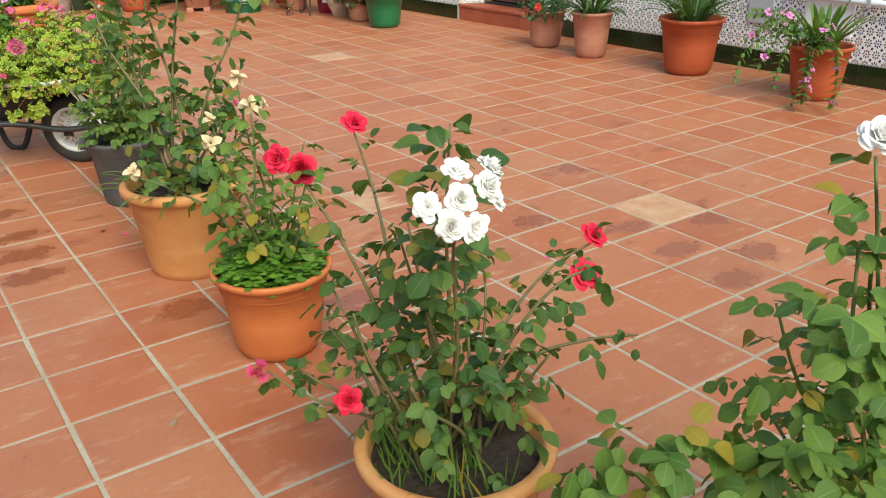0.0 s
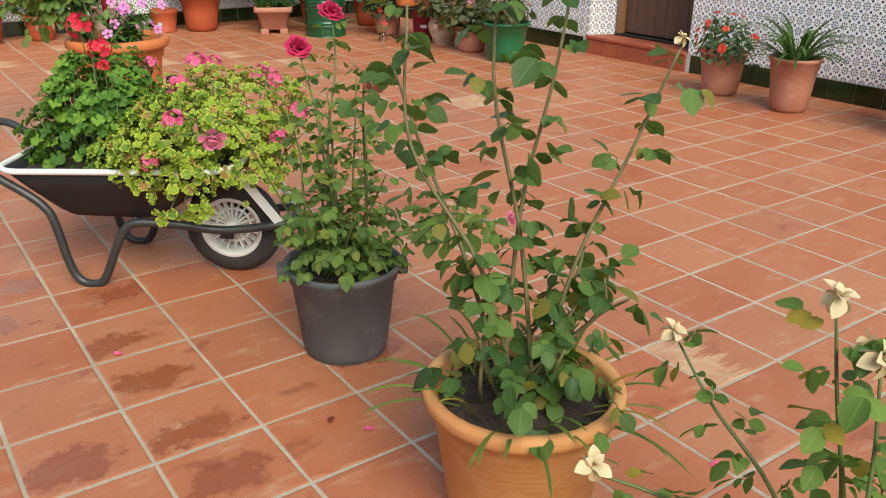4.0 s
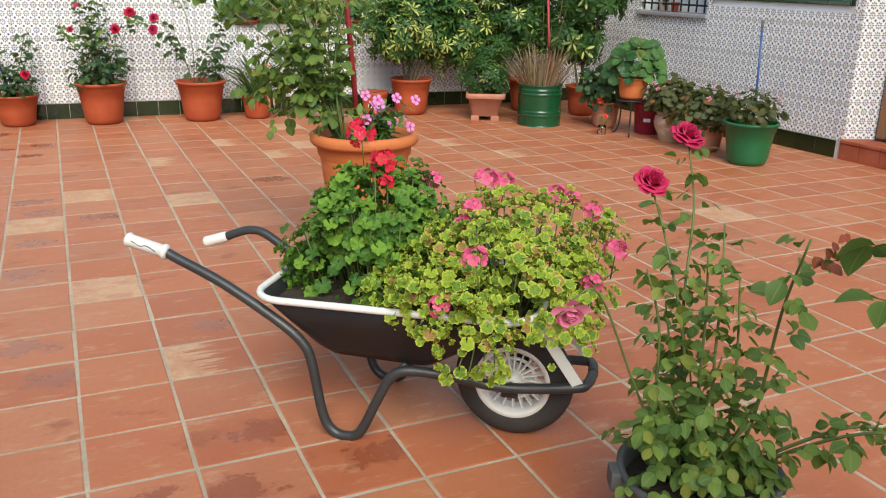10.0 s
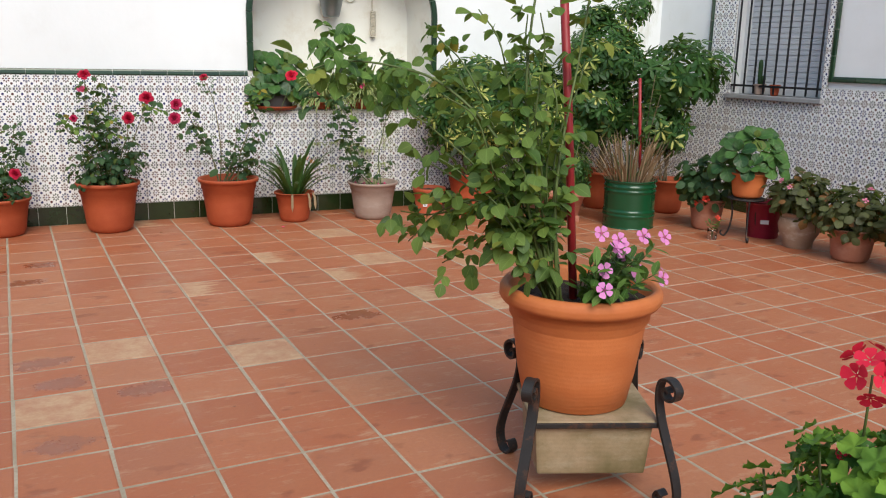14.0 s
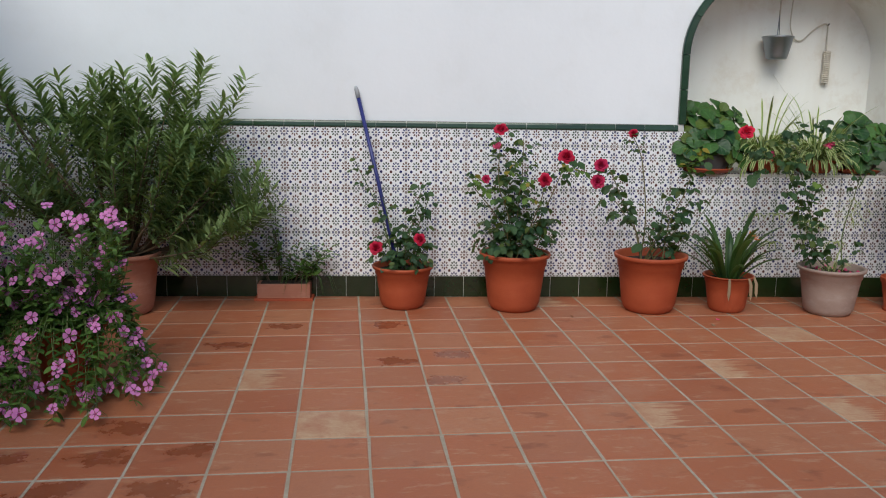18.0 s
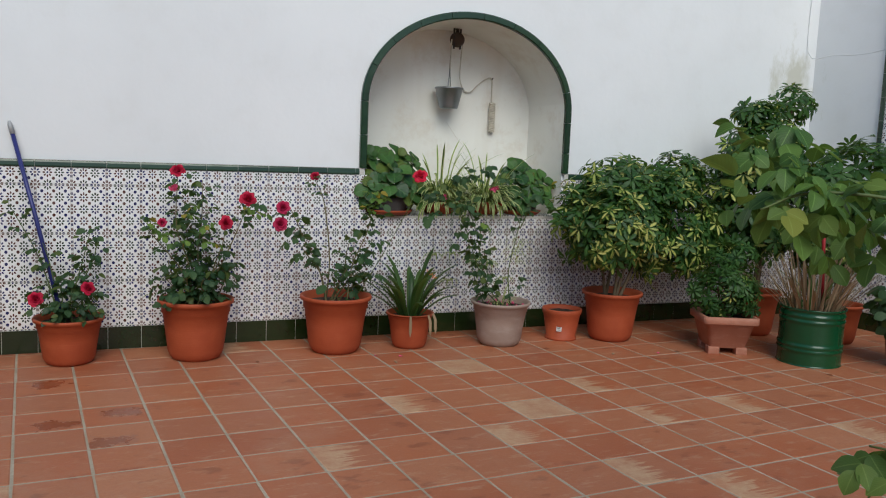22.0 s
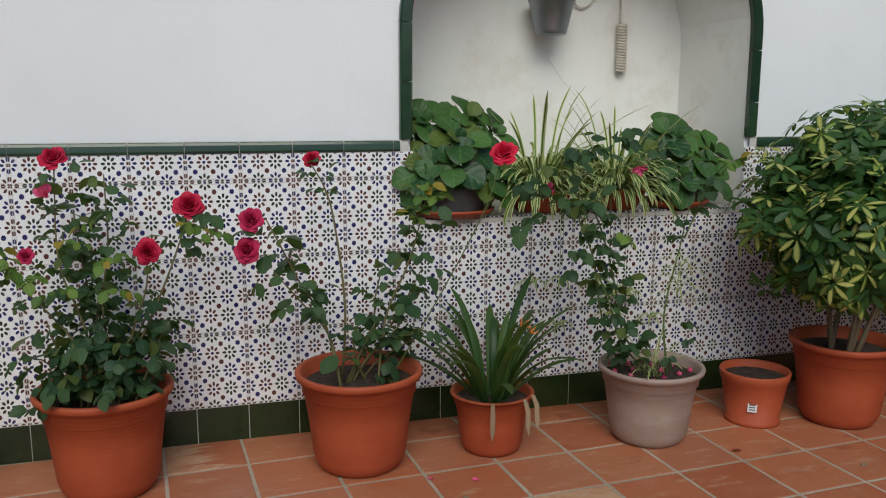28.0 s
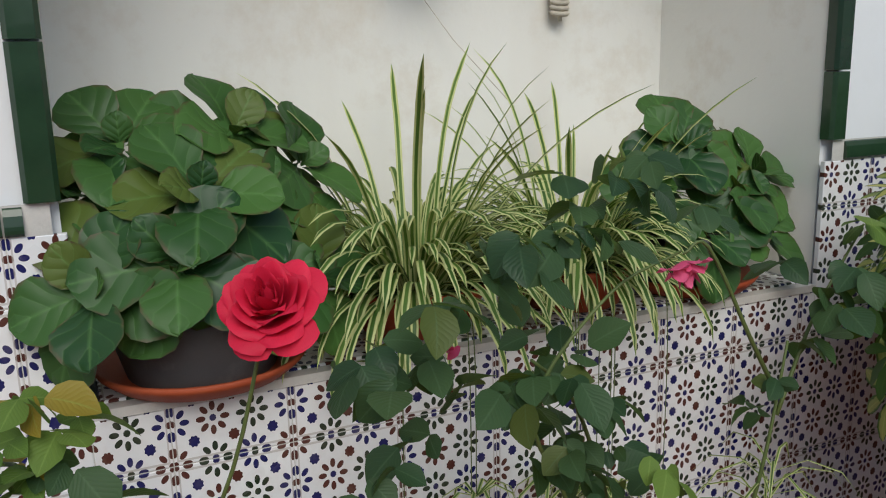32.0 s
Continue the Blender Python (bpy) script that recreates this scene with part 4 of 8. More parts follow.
class Bag:
    """Gathers many blades into one mesh."""

    def __init__(self):
        self.v, self.f, self.u, self.n = [], [], [], 0

    def add(self, kind, place, way, up, size):
        tv, tf, tu = LEAF[kind]
        place, way, up = (np.atleast_2d(np.asarray(a, float)) for a in (place, way, up))
        size = np.broadcast_to(np.asarray(size, float), (len(place),))
        y = way / np.linalg.norm(way, axis=1, keepdims=True)
        x = np.cross(y, up)
        ln = np.linalg.norm(x, axis=1, keepdims=True)
        x = np.where(ln > 1e-4, x / np.maximum(ln, 1e-4), (1, 0, 0))
        z = np.cross(x, y)
        pts = tv[None, :, :1] * x[:, None] + tv[None, :, 1:2] * y[:, None] + tv[None, :, 2:] * z[:, None]
        pts = place[:, None] + pts * size[:, None, None]
        k = len(tv)
        self.v.append(pts.reshape(-1, 3))
        self.f.append((tf[None] + (np.arange(len(place)) * k)[:, None, None]).reshape(-1, 4) + self.n)
        self.u.append(np.broadcast_to(tu[tf.ravel()][None], (len(place), tf.size, 2)).reshape(-1, 2))
        self.n += len(place) * k

    def ribbon(self, spine, width, side):
        """One long blade along a spine."""
        spine = np.asarray(spine, float)
        m = len(spine)
        t = np.linspace(0, 1, m)
        w = (width * np.minimum(1, 6 * (1 - t)) ** 0.6 * (0.75 + 0.25 * np.minimum(1, 4 * t)))[:, None]
        d = np.gradient(spine, axis=0)
        up = np.cross(np.asarray(side, float), d)
        up /= np.maximum(np.linalg.norm(up, axis=1, keepdims=True), 1e-6)
        s = np.asarray(side, float)[None] * w
        pts = np.stack([spine - s + up * w * 0.35, spine, spine + s + up * w * 0.35], 1).reshape(-1, 3)
        f, u = [], []
        for i in range(m - 1):
            a = 3 * i
            for c0 in (0, 1):
                f.append((a + c0, a + c0 + 1, a + c0 + 4, a + c0 + 3))
                u += [(c0 / 2, t[i]), ((c0 + 1) / 2, t[i]), ((c0 + 1) / 2, t[i + 1]), (c0 / 2, t[i + 1])]
        self.v.append(pts)
        self.f.append(np.array(f) + self.n)
        self.u.append(np.array(u))
        self.n += len(pts)

    def make(self, name, material, parent, label=""):
        if not self.v:
            return None
        v, f, u = np.concatenate(self.v), np.concatenate(self.f), np.concatenate(self.u)
        me = bpy.data.meshes.new(name)
        tri = f[:, 2] == f[:, 3]
        if tri.any():
            keep = np.ones(f.shape, bool)
            keep[tri, 3] = False
            loops, u = f[keep], u[keep.ravel()]
            sizes = np.where(tri, 3, 4)
        else:
            loops, sizes = f.ravel(), np.full(len(f), 4)
        me.vertices.add(len(v))
        me.vertices.foreach_set("co", v.ravel())
        me.loops.add(len(loops))
        me.loops.foreach_set("vertex_index", loops.astype(np.int32))
        me.polygons.add(len(f))
        me.polygons.foreach_set("loop_start", np.r_[0, np.cumsum(sizes)[:-1]].astype(np.int32))
        me.polygons.foreach_set("use_smooth", [True] * len(f))
        me.update(calc_edges=True)
        me.uv_layers.new(name="UVMap").data.foreach_set("uv", u.ravel())
        me.materials.append(material)
        ob = new(name, me)
        ob.parent = parent
        return tagged(ob, label) if label else ob


def along(line, start, gap):
    """Places and ways at even steps along a line of points."""
    out, run, want = [], 0.0, None
    total = sum((b - a).length for a, b in zip(line, line[1:]))
    want = start * total
    for a, b in zip(line, line[1:]):
        d = (b - a).length
        while run + d >= want and d > 0:
            out.append((a + (b - a) * ((want - run) / d), (b - a) / d))
            want += gap
        run += d
    return out


def rose_leaf(bag, place, way, size, r):
    """A leaf of five leaflets on one drooping stalk; the leaflets hang and turn their faces outward."""
    way = Vector(way).normalized()
    side = way.cross(Vector((0, 0, 1)))
    side = side.normalized() if side.length > 0.1 else Vector((1, 0, 0))
    up = side.cross(way)
    flat = Vector((way.x, way.y, 0.0))
    sag = r.uniform(0.1, 0.6)
    for t, s, k in ((0.35, 1, 0.8), (0.35, -1, 0.8), (0.68, 1, 0.95), (0.68, -1, 0.95), (0.92, 0, 1.1)):
        if r.random() < (0.3 if t < 0.5 else 0.08):
            continue
        p = Vector(place) + way * size * 1.5 * t - Vector((0, 0, (0.12 + sag * 0.5) * size * t * t))
        w = way * (0.5 if s else 1) + side * s * 0.9 + Vector((0, 0, r.uniform(-0.9, 0.1) - 0.4 * sag))
        u = up * 0.6 + flat * r.uniform(0.0, 0.9) + Vector((r.uniform(-0.6, 0.6), r.uniform(-0.6, 0.6), r.uniform(0.1, 0.5)))
        bag.add(r.choice(("rose", "rose", "rose_curled", "rose_wavy")), [p], [w], [u], size * k * r.uniform(0.7, 1.15))


def cane(points, r, wob=0.012, n=5):
    pts = [Vector(points[0])] + [Vector(p) + Vector((r.uniform(-wob, wob), r.uniform(-wob, wob), 0)) for p in points[1:-1]] + [Vector(points[-1])]
    return smooth_line(pts, n)


def dress(bag, line, r, start=0.2, gap=0.035, size=0.042, spread=1.0):
    """Leaves all along one cane."""
    turn = r.uniform(0, 6)
    for p, d in along(line, start, gap):
        turn += 2.4 + r.uniform(-0.5, 0.5)
        a = d.orthogonal().normalized()
        out = a * math.cos(turn) + d.cross(a) * math.sin(turn)
        rose_leaf(bag, p, out * spread + d * 0.45 + Vector((0, 0, r.uniform(-0.1, 0.3))), size * r.uniform(0.75, 1.2), r)


# flower meshes, each built once and shared
def flower_mesh(name, material, rings, kind="petal", heart=None):
    """rings: (petals, ring radius, tilt out of upright in degrees, petal size, height)."""
    bag, r = Bag(), random.Random(len(name) * 7 + len(rings))
    for n, rad, tilt, size, h in rings:
        off = r.uniform(0, 6)
        for k in range(n):
            a = off + 2 * math.pi * k / n + r.uniform(-0.12, 0.12)
            tt = radians(tilt + r.uniform(-9, 9))
            out = np.array([math.cos(a), math.sin(a), 0])
            way = out * math.sin(tt) + np.array([0, 0, math.cos(tt)])
            up = np.array([0, 0, math.sin(tt)]) - out * math.cos(tt)
            bag.add(kind, [out * rad + np.array([0, 0, h])], [way], [up], size * r.uniform(0.9, 1.1))
    ob = bag.make(name, material, None)
    me = ob.data
    bpy.data.objects.remove(ob)
    return me


def rose_mesh(name, material, layers, seed=1):
    """A full rose: cupped petals wrapped in layers, rolled out at their rims. layers: (petals, half span, foot, belly, rim radius, height)."""
    bag, r = Bag(), random.Random(seed)
    nu, nv = 7, 6
    for n, span, foot, belly, rim, high in layers:
        off = r.uniform(0, 6)
        for k in range(n):
            a0 = off + 2 * math.pi * k / n + r.uniform(-0.15, 0.15)
            sp, hi, ro = radians(span) * r.uniform(0.9, 1.1), high * r.uniform(0.9, 1.08), rim * r.uniform(0.92, 1.1)
            pts, uv = [], []
            for j in range(nv):
                v = j / (nv - 1)
                for i in range(nu):
                    u = -1 + 2 * i / (nu - 1)
                    rad = (1 - v) ** 2 * foot + 2 * v * (1 - v) * belly * 1.15 + v * v * ro
                    rad += 0.0025 * u * v + 0.006 * max(0.0, v - 0.75) * 4 * (1 - u * u) * (rim / 0.04)
                    h = hi * (v - 0.3 * v ** 3 * u * u - 0.14 * v ** 4 * abs(u)) - 0.004 * max(0.0, v - 0.8) * 5 * (rim / 0.04)
                    a = a0 + u * sp * (0.55 + 0.45 * math.sin(math.pi * min(1.0, 0.2 + v * 0.75)))
                    pts.append((rad * math.cos(a), rad * math.sin(a), h))
                    uv.append(((u + 1) / 2, v))
            f = [(j * nu + i, j * nu + i + 1, (j + 1) * nu + i + 1, (j + 1) * nu + i) for j in range(nv - 1) for i in range(nu - 1)]
            bag.v.append(np.array(pts))
            bag.f.append(np.array(f) + bag.n)
            bag.u.append(np.array([uv[q] for face in f for q in face]))
            bag.n += len(pts)
    ob = bag.make(name, material, None)
    me = ob.data
    bpy.data.objects.remove(ob)
    return me


def umbel_mesh(name, material, radius, count, petal):
    """A round head of many small five-petalled florets."""
    bag, r = Bag(), random.Random(3)
    for k in range(count):
        z = 1 - 1.35 * (k + 0.5) / count
        a = k * 2.4
        s = math.sqrt(max(0, 1 - z * z))
        d = np.array([s * math.cos(a), s * math.sin(a), z])
        c = d * radius * r.uniform(0.75, 1.1)
        x = np.cross(d, (0.3, 0.2, 1.0))
        x /= np.linalg.norm(x)
        y = np.cross(d, x)
        for j in range(5):
            b = 2 * math.pi * j / 5 + k
            out = x * math.cos(b) + y * math.sin(b)
            bag.add("flat_petal", [c], [out + d * 0.35], [d], petal * r.uniform(0.8, 1.15))
    ob = bag.make(name, material, None)
    me = ob.data
    bpy.data.objects.remove(ob)
    return me


BLOOM = [(2, 120, 0.001, 0.005, 0.002, 0.046), (3, 85, 0.002, 0.008, 0.006, 0.047), (3, 75, 0.003, 0.012, 0.011, 0.046), (4, 64, 0.004, 0.017, 0.018, 0.043), (5, 54, 0.005, 0.023, 0.027, 0.038), (5, 50, 0.006, 0.028, 0.036, 0.031), (6, 44, 0.006, 0.03, 0.043, 0.021), (5, 40, 0.006, 0.028, 0.047, 0.009)]
OPEN = [(3, 75, 0.002, 0.007, 0.006, 0.026), (4, 58, 0.004, 0.014, 0.019, 0.028), (5, 48, 0.005, 0.02, 0.032, 0.024), (5, 44, 0.006, 0.024, 0.044, 0.012)]
LOOSE = [(4, 0.005, -5, 0.03, 0), (5, 0.01, 14, 0.036, -0.002), (6, 0.013, 40, 0.038, -0.004), (5, 0.014, 75, 0.04, -0.006)]
BUD = [(3, 0.003, 5, 0.03, 0), (4, 0.006, 10, 0.034, 0), (3, 0.01, 35, 0.03, 0)]
DEAD = [(3, 0.004, 60, 0.028, 0), (4, 0.004, 130, 0.03, 0), (3, 0.003, 25, 0.02, 0), (2, 0.004, 155, 0.034, 0.002)]
FLOWERS = {
    "red_rose": rose_mesh("flower", M["red"], BLOOM, 2), "cerise_rose": rose_mesh("flower", M["cerise"], BLOOM, 3), "crimson_rose": rose_mesh("flower", M["crimson"], BLOOM, 7),
    "red_loose": rose_mesh("flower", M["red"], OPEN, 4), "pink_bud": flower_mesh("flower", M["pink"], BUD),
    "white_rose": rose_mesh("flower", M["ivory"], BLOOM, 5), "white_loose": rose_mesh("flower", M["ivory"], OPEN, 6),
    "faded": flower_mesh("flower", M["faded"], DEAD, "rose_curled"), "blush": flower_mesh("flower", M["blush"], BUD + LOOSE[1:]),
    "hanging_rose": rose_mesh("flower", M["pink"], [(3, 75, 0.002, 0.008, 0.006, 0.04), (4, 60, 0.003, 0.015, 0.014, 0.044), (5, 50, 0.004, 0.02, 0.03, 0.03), (4, 40, 0.005, 0.02, 0.036, 0.012)], 9),
    "lilac": flower_mesh("flower", M["lilac"], [(5, 0.001, 82, 0.02, 0)], "flat_petal"),
    "coral": flower_mesh("flower", M["coral"], [(5, 0.002, 70, 0.026, 0), (4, 0.002, 40, 0.02, 0)], "flat_petal"),
    "begonia": flower_mesh("flower", M["blush"], [(4, 0.002, 75, 0.022, 0), (3, 0.002, 30, 0.016, 0)], "flat_petal"),
    "clivia": flower_mesh("flower", M["apricot"], [(6, 0.004, 35, 0.05, 0)], "lance"),
    "scarlet_head": umbel_mesh("flower", M["scarlet"], 0.033, 8, 0.02), "pink_head": umbel_mesh("flower", M["pink"], 0.028, 8, 0.0175),
}


def bloom(parent, kind, place, way=(0, 0, 1), size=1.0, label="", spin=0.0):
    ob = new("flower", FLOWERS[kind])
    ob.parent = parent
    q = Vector(way).to_track_quat("Z", "Y").to_matrix().to_4x4()
    ob.matrix_local = Matrix.Translation(place) @ q @ pose(0, 0, 0, 0, 0, spin) @ Matrix.Diagonal((size, size, size, 1))
    return tagged(ob, label) if label else ob


# ---- pots ----
def pot_profile(R, h, foot=0.72, collar=0.78, rim=0.055, lip=0.012):
    return [(foot * R * 0.68, 0), (foot * R * 0.78, 0.003), (foot * R * 0.88, h * 0.035), (foot * R * 0.96, h * 0.085), (foot * R * 1.02, h * 0.16), (R * (foot * 0.5 + 0.44), h * 0.5), (R * 0.865, collar * h), (R * 0.895, collar * h + 0.004), (R * 0.905, h * (1 - rim) - 0.01),
            (R * 0.985, h * (1 - rim) - 0.004), (R, h * (1 - rim) + lip * 0.6), (R, h - 0.006), (R * 0.985, h), (R * 0.93, h), (R * 0.9, h - 0.008),
            (R * 0.86, h * 0.84), (R * 0.84, h * 0.8)]


def soil_part(parent, R, z, seed, material="soil", square=0.0):
    r = random.Random(seed)
    verts, faces = [(0, 0, z + 0.008)], []
    n = 22
    for j in range(1, 5):
        for k in range(n):
            a = 2 * math.pi * k / n
            q = (abs(math.cos(a)) ** square + abs(math.sin(a)) ** square) ** (-1 / square) if square else 1
            verts.append((R * q * j / 4 * math.cos(a), R * q * j / 4 * math.sin(a), z + r.uniform(-0.008, 0.01) * (j < 4)))
    for k in range(n):
        faces.append((0, 1 + k, 1 + (k + 1) % n))
        for j in range(3):
            a, b = 1 + j * n + k, 1 + j * n + (k + 1) % n
            faces.append((a, a + n, b + n, b))
    return link_mesh("soil", verts, faces, M[material], parent, smooth=True)


def put_pot(parent, R, h, material, seed, profile=None, square=0.0, seg=40, wobble=0.004, label=""):
    v, f = lathe(profile or pot_profile(R, h), seg, wobble, square)
    link_mesh("pot", v, f, M[material], parent, smooth=True, label=label)
    soil_part(parent, R * (0.9 if profile else 0.875), h * 0.86, seed, square=square)


def stems(parent, lines, material, r0=0.005, r1=0.0022, name="stem"):
    for line in lines:
        n = len(line)
        v, f = tube(line, [r0 + (r1 - r0) * k / (n - 1) for k in range(n)], 6)
        link_mesh(name, v, f, M[material], parent, smooth=True)


def rose_in_pot(place, R, h, pot_mat, label, canes, flowers, seed, leaf="rose_leaf", size=0.042, gap=0.035, start=0.2, stem_mat="stem", thick=0.005,
                profile=None, pot_label="", extra=(), group="", low=0, wob=0.012):
    """canes: tips, lists of points or (points, leaf start, gap, leaf size), in metres from the pot's middle; flowers: (kind, tip, way, size)."""
    r = random.Random(seed)
    t = thing("potted_rose", (*place, 0), label, "potted plant", group)
    put_pot(t, R, h, pot_mat, seed, profile, label=pot_label)
    bag, lines = Bag(), []
    for c in canes:
        own_start, own_gap, own_size = start, gap, size
        if isinstance(c, tuple) and isinstance(c[0], list):
            c, own_start, own_gap, own_size = c
        pts = c if isinstance(c, list) else [c]
        base = (r.uniform(-0.3, 0.3) * R + 0.15 * pts[-1][0], r.uniform(-0.3, 0.3) * R + 0.15 * pts[-1][1], h * 0.84)
        if len(pts) == 1:
            x, y, z = pts[0]
            pts = [(base[0] + (x - base[0]) * 0.35, base[1] + (y - base[1]) * 0.35, base[2] + (z - base[2]) * 0.4),
                   (base[0] + (x - base[0]) * 0.75, base[1] + (y - base[1]) * 0.72, base[2] + (z - base[2]) * 0.75), pts[0]]
        line = cane([base] + pts, r, wob)
        lines.append(line)
        dress(bag, line, r, own_start, own_gap, own_size)
    for k in range(low):
        a, z = r.uniform(0, 6.3), r.uniform(0.02, 0.2)
        q = R * r.uniform(0.2, 0.95)
        rose_leaf(bag, (q * math.cos(a), q * math.sin(a), h * 0.9 + z), (math.cos(a), math.sin(a), r.uniform(-0.2, 0.5)), size * r.uniform(0.7, 1.1), r)
    stems(t, lines, stem_mat, thick, thick * 0.45)
    bag.make("foliage", M[leaf], t)
    for kind, tip, way, s in flowers:
        bloom(t, kind, tip, way, s, spin=r.uniform(0, 360))
    return t, r


def strap_plant(parent, R, z, n, length, r, material, width=0.016, rise=(35, 85), bend=1.5, name="foliage", label=""):
    """Arching strap leaves from one crown."""
    bag = Bag()
    for k in range(n):
        a = k * 2.4 + r.uniform(-0.3, 0.3)
        e = radians(r.uniform(*rise))
        L = length * r.uniform(0.6, 1.1)
        p = np.array([R * 0.25 * math.cos(a), R * 0.25 * math.sin(a), z])
        spine, m = [p.copy()], 9
        for j in range(m):
            e -= bend * r.uniform(0.7, 1.2) * (j + 1) / (m * m / 2)
            p = p + L / m * np.array([math.cos(a) * math.cos(e), math.sin(a) * math.cos(e), math.sin(e)])
            spine.append(p.copy())
            a += r.uniform(-0.05, 0.05)
        bag.ribbon(spine, width * r.uniform(0.75, 1.15), (-math.sin(a), math.cos(a), 0))
    return bag.make(name, M[material], parent, label)


def crown_points(r, n, centre, radii, shell=0.55, gaps=5):
    """Places inside an uneven crown, denser towards its outside, with some gaps left."""
    c, q = np.array(centre, float), np.array(radii, float)
    holes = [np.array([r.gauss(0, 1) for _ in range(3)]) for _ in range(gaps)]
    holes = [h / np.linalg.norm(h) for h in holes]
    out = []
    while len(out) < n:
        d = np.array([r.gauss(0, 1) for _ in range(3)])
        d /= np.linalg.norm(d)
        s = shell + (1 - shell) * r.random() ** 0.5
        if any(d @ h > 0.9 for h in holes) and s > 0.75:
            continue
        s *= 1 + 0.16 * math.sin(5 * d[0] + 3 * d[2]) * math.cos(4 * d[1] + 1)
        out.append((c + d * q * s, d))
    return out

# ---- the row of pots along the north wall ----
ROW = "pots along the north wall"
rose_in_pot((0.278, 1.506), 0.195, 0.275, "pot", "rose with red blooms in a brown plastic pot by the wall",
            [([(-0.1, 0.05, 0.42), (-0.17, 0.08, 0.66), (-0.3, 0.1, 0.92)], 0.45, 0.05, 0.042), ([(-0.06, 0.06, 0.45), (-0.1, 0.08, 0.6), (-0.13, 0.06, 0.7)], 0.3, 0.05, 0.04),
             ([(0.05, 0.05, 0.45), (0.08, 0.07, 0.6), (0.13, 0.06, 0.79)], 0.25, 0.022, 0.046), ([(0.09, 0.03, 0.45), (0.13, 0.04, 0.6), (0.16, 0.04, 0.7)], 0.35, 0.03, 0.042),
             (-0.17, -0.06, 0.37), (0.1, -0.05, 0.43), (0.02, 0.02, 0.5), (-0.05, 0.05, 0.45), (0.16, 0.0, 0.42), (-0.12, 0.02, 0.48), (0.06, -0.1, 0.38), (-0.06, -0.1, 0.38)],
            [("crimson_rose", (-0.17, -0.07, 0.395), (-0.3, -0.8, 0.5), 0.84), ("crimson_rose", (0.1, -0.06, 0.445), (0.2, -0.8, 0.6), 0.80)], 11, leaf="rose_leaf_dark", gap=0.03, size=0.044, start=0.15, group=ROW, low=26)
t, r = rose_in_pot((0.98, 1.412), 0.225, 0.37, "pot", "tall red rose bush in a brown plastic pot by the wall",
                   [([(-0.05, 0, 0.58), (-0.1, 0.02, 0.8), (-0.105, 0.02, 1.12)], 0.2, 0.034, 0.048), ([(0.0, 0.02, 0.6), (0.03, 0.03, 0.85), (0.04, 0.03, 1.08)], 0.15, 0.024, 0.054), ([(-0.02, 0.05, 0.6), (-0.04, 0.08, 0.8), (-0.06, 0.06, 0.95)], 0.15, 0.028, 0.05),
                    ([(0.12, 0, 0.5), (0.21, -0.02, 0.7), (0.27, -0.03, 0.86), (0.3, -0.03, 0.96)], 0.78, 0.03, 0.05), ([(0.1, 0, 0.55), (0.15, -0.03, 0.7), (0.16, -0.06, 0.82)], 0.35, 0.05, 0.042),
                    ([(-0.08, 0, 0.52), (-0.15, 0, 0.64), (-0.23, -0.01, 0.74), (-0.32, -0.02, 0.84)], 0.4, 0.045, 0.04), (0.22, -0.02, 0.58), (-0.16, 0.02, 0.6), (0.1, -0.08, 0.56), (-0.08, -0.1, 0.55), (0.02, -0.12, 0.5), (0.17, 0.05, 0.66), (-0.18, -0.06, 0.5), (0.0, 0.08, 0.72)],
                   [("crimson_rose", (-0.105, 0.02, 1.13), (-0.2, -0.6, 0.8), 0.88), ("crimson_rose", (0.3, -0.03, 0.97), (-0.1, -0.8, 0.6), 0.97), ("crimson_rose", (0.16, -0.06, 0.83), (0.1, -1, 0.3), 0.84),
                    ("cerise_rose", (-0.2, -0.03, 0.83), (-0.3, -0.8, 0.4), 0.55), ("pink_bud", (-0.13, -0.02, 1.02), (-0.2, -0.6, 0.6), 1.1)],
                   12, leaf="rose_leaf_dark", gap=0.026, size=0.054, start=0.2, group=ROW, low=34, stem_mat="cane")
bag = Bag()
for x, y, z in ((-0.28, -0.02, 0.8), (-0.31, -0.02, 0.83), (-0.22, -0.02, 0.76), (0.02, -0.06, 0.95), (0.05, -0.08, 0.83), (-0.07, -0.06, 0.88), (0.06, -0.08, 0.72), (0.32, -0.06, 0.92), (0.35, -0.06, 0.9), (-0.12, -0.06, 0.72)):
    for k in range(2):
        rose_leaf(bag, (x, y, z), (r.uniform(-1, 1), r.uniform(-1, 0.2), r.uniform(-0.2, 0.4)), 0.044, r)
bag.make("young_foliage", M["rose_leaf_light"], t, "pale yellow-green young leaves")
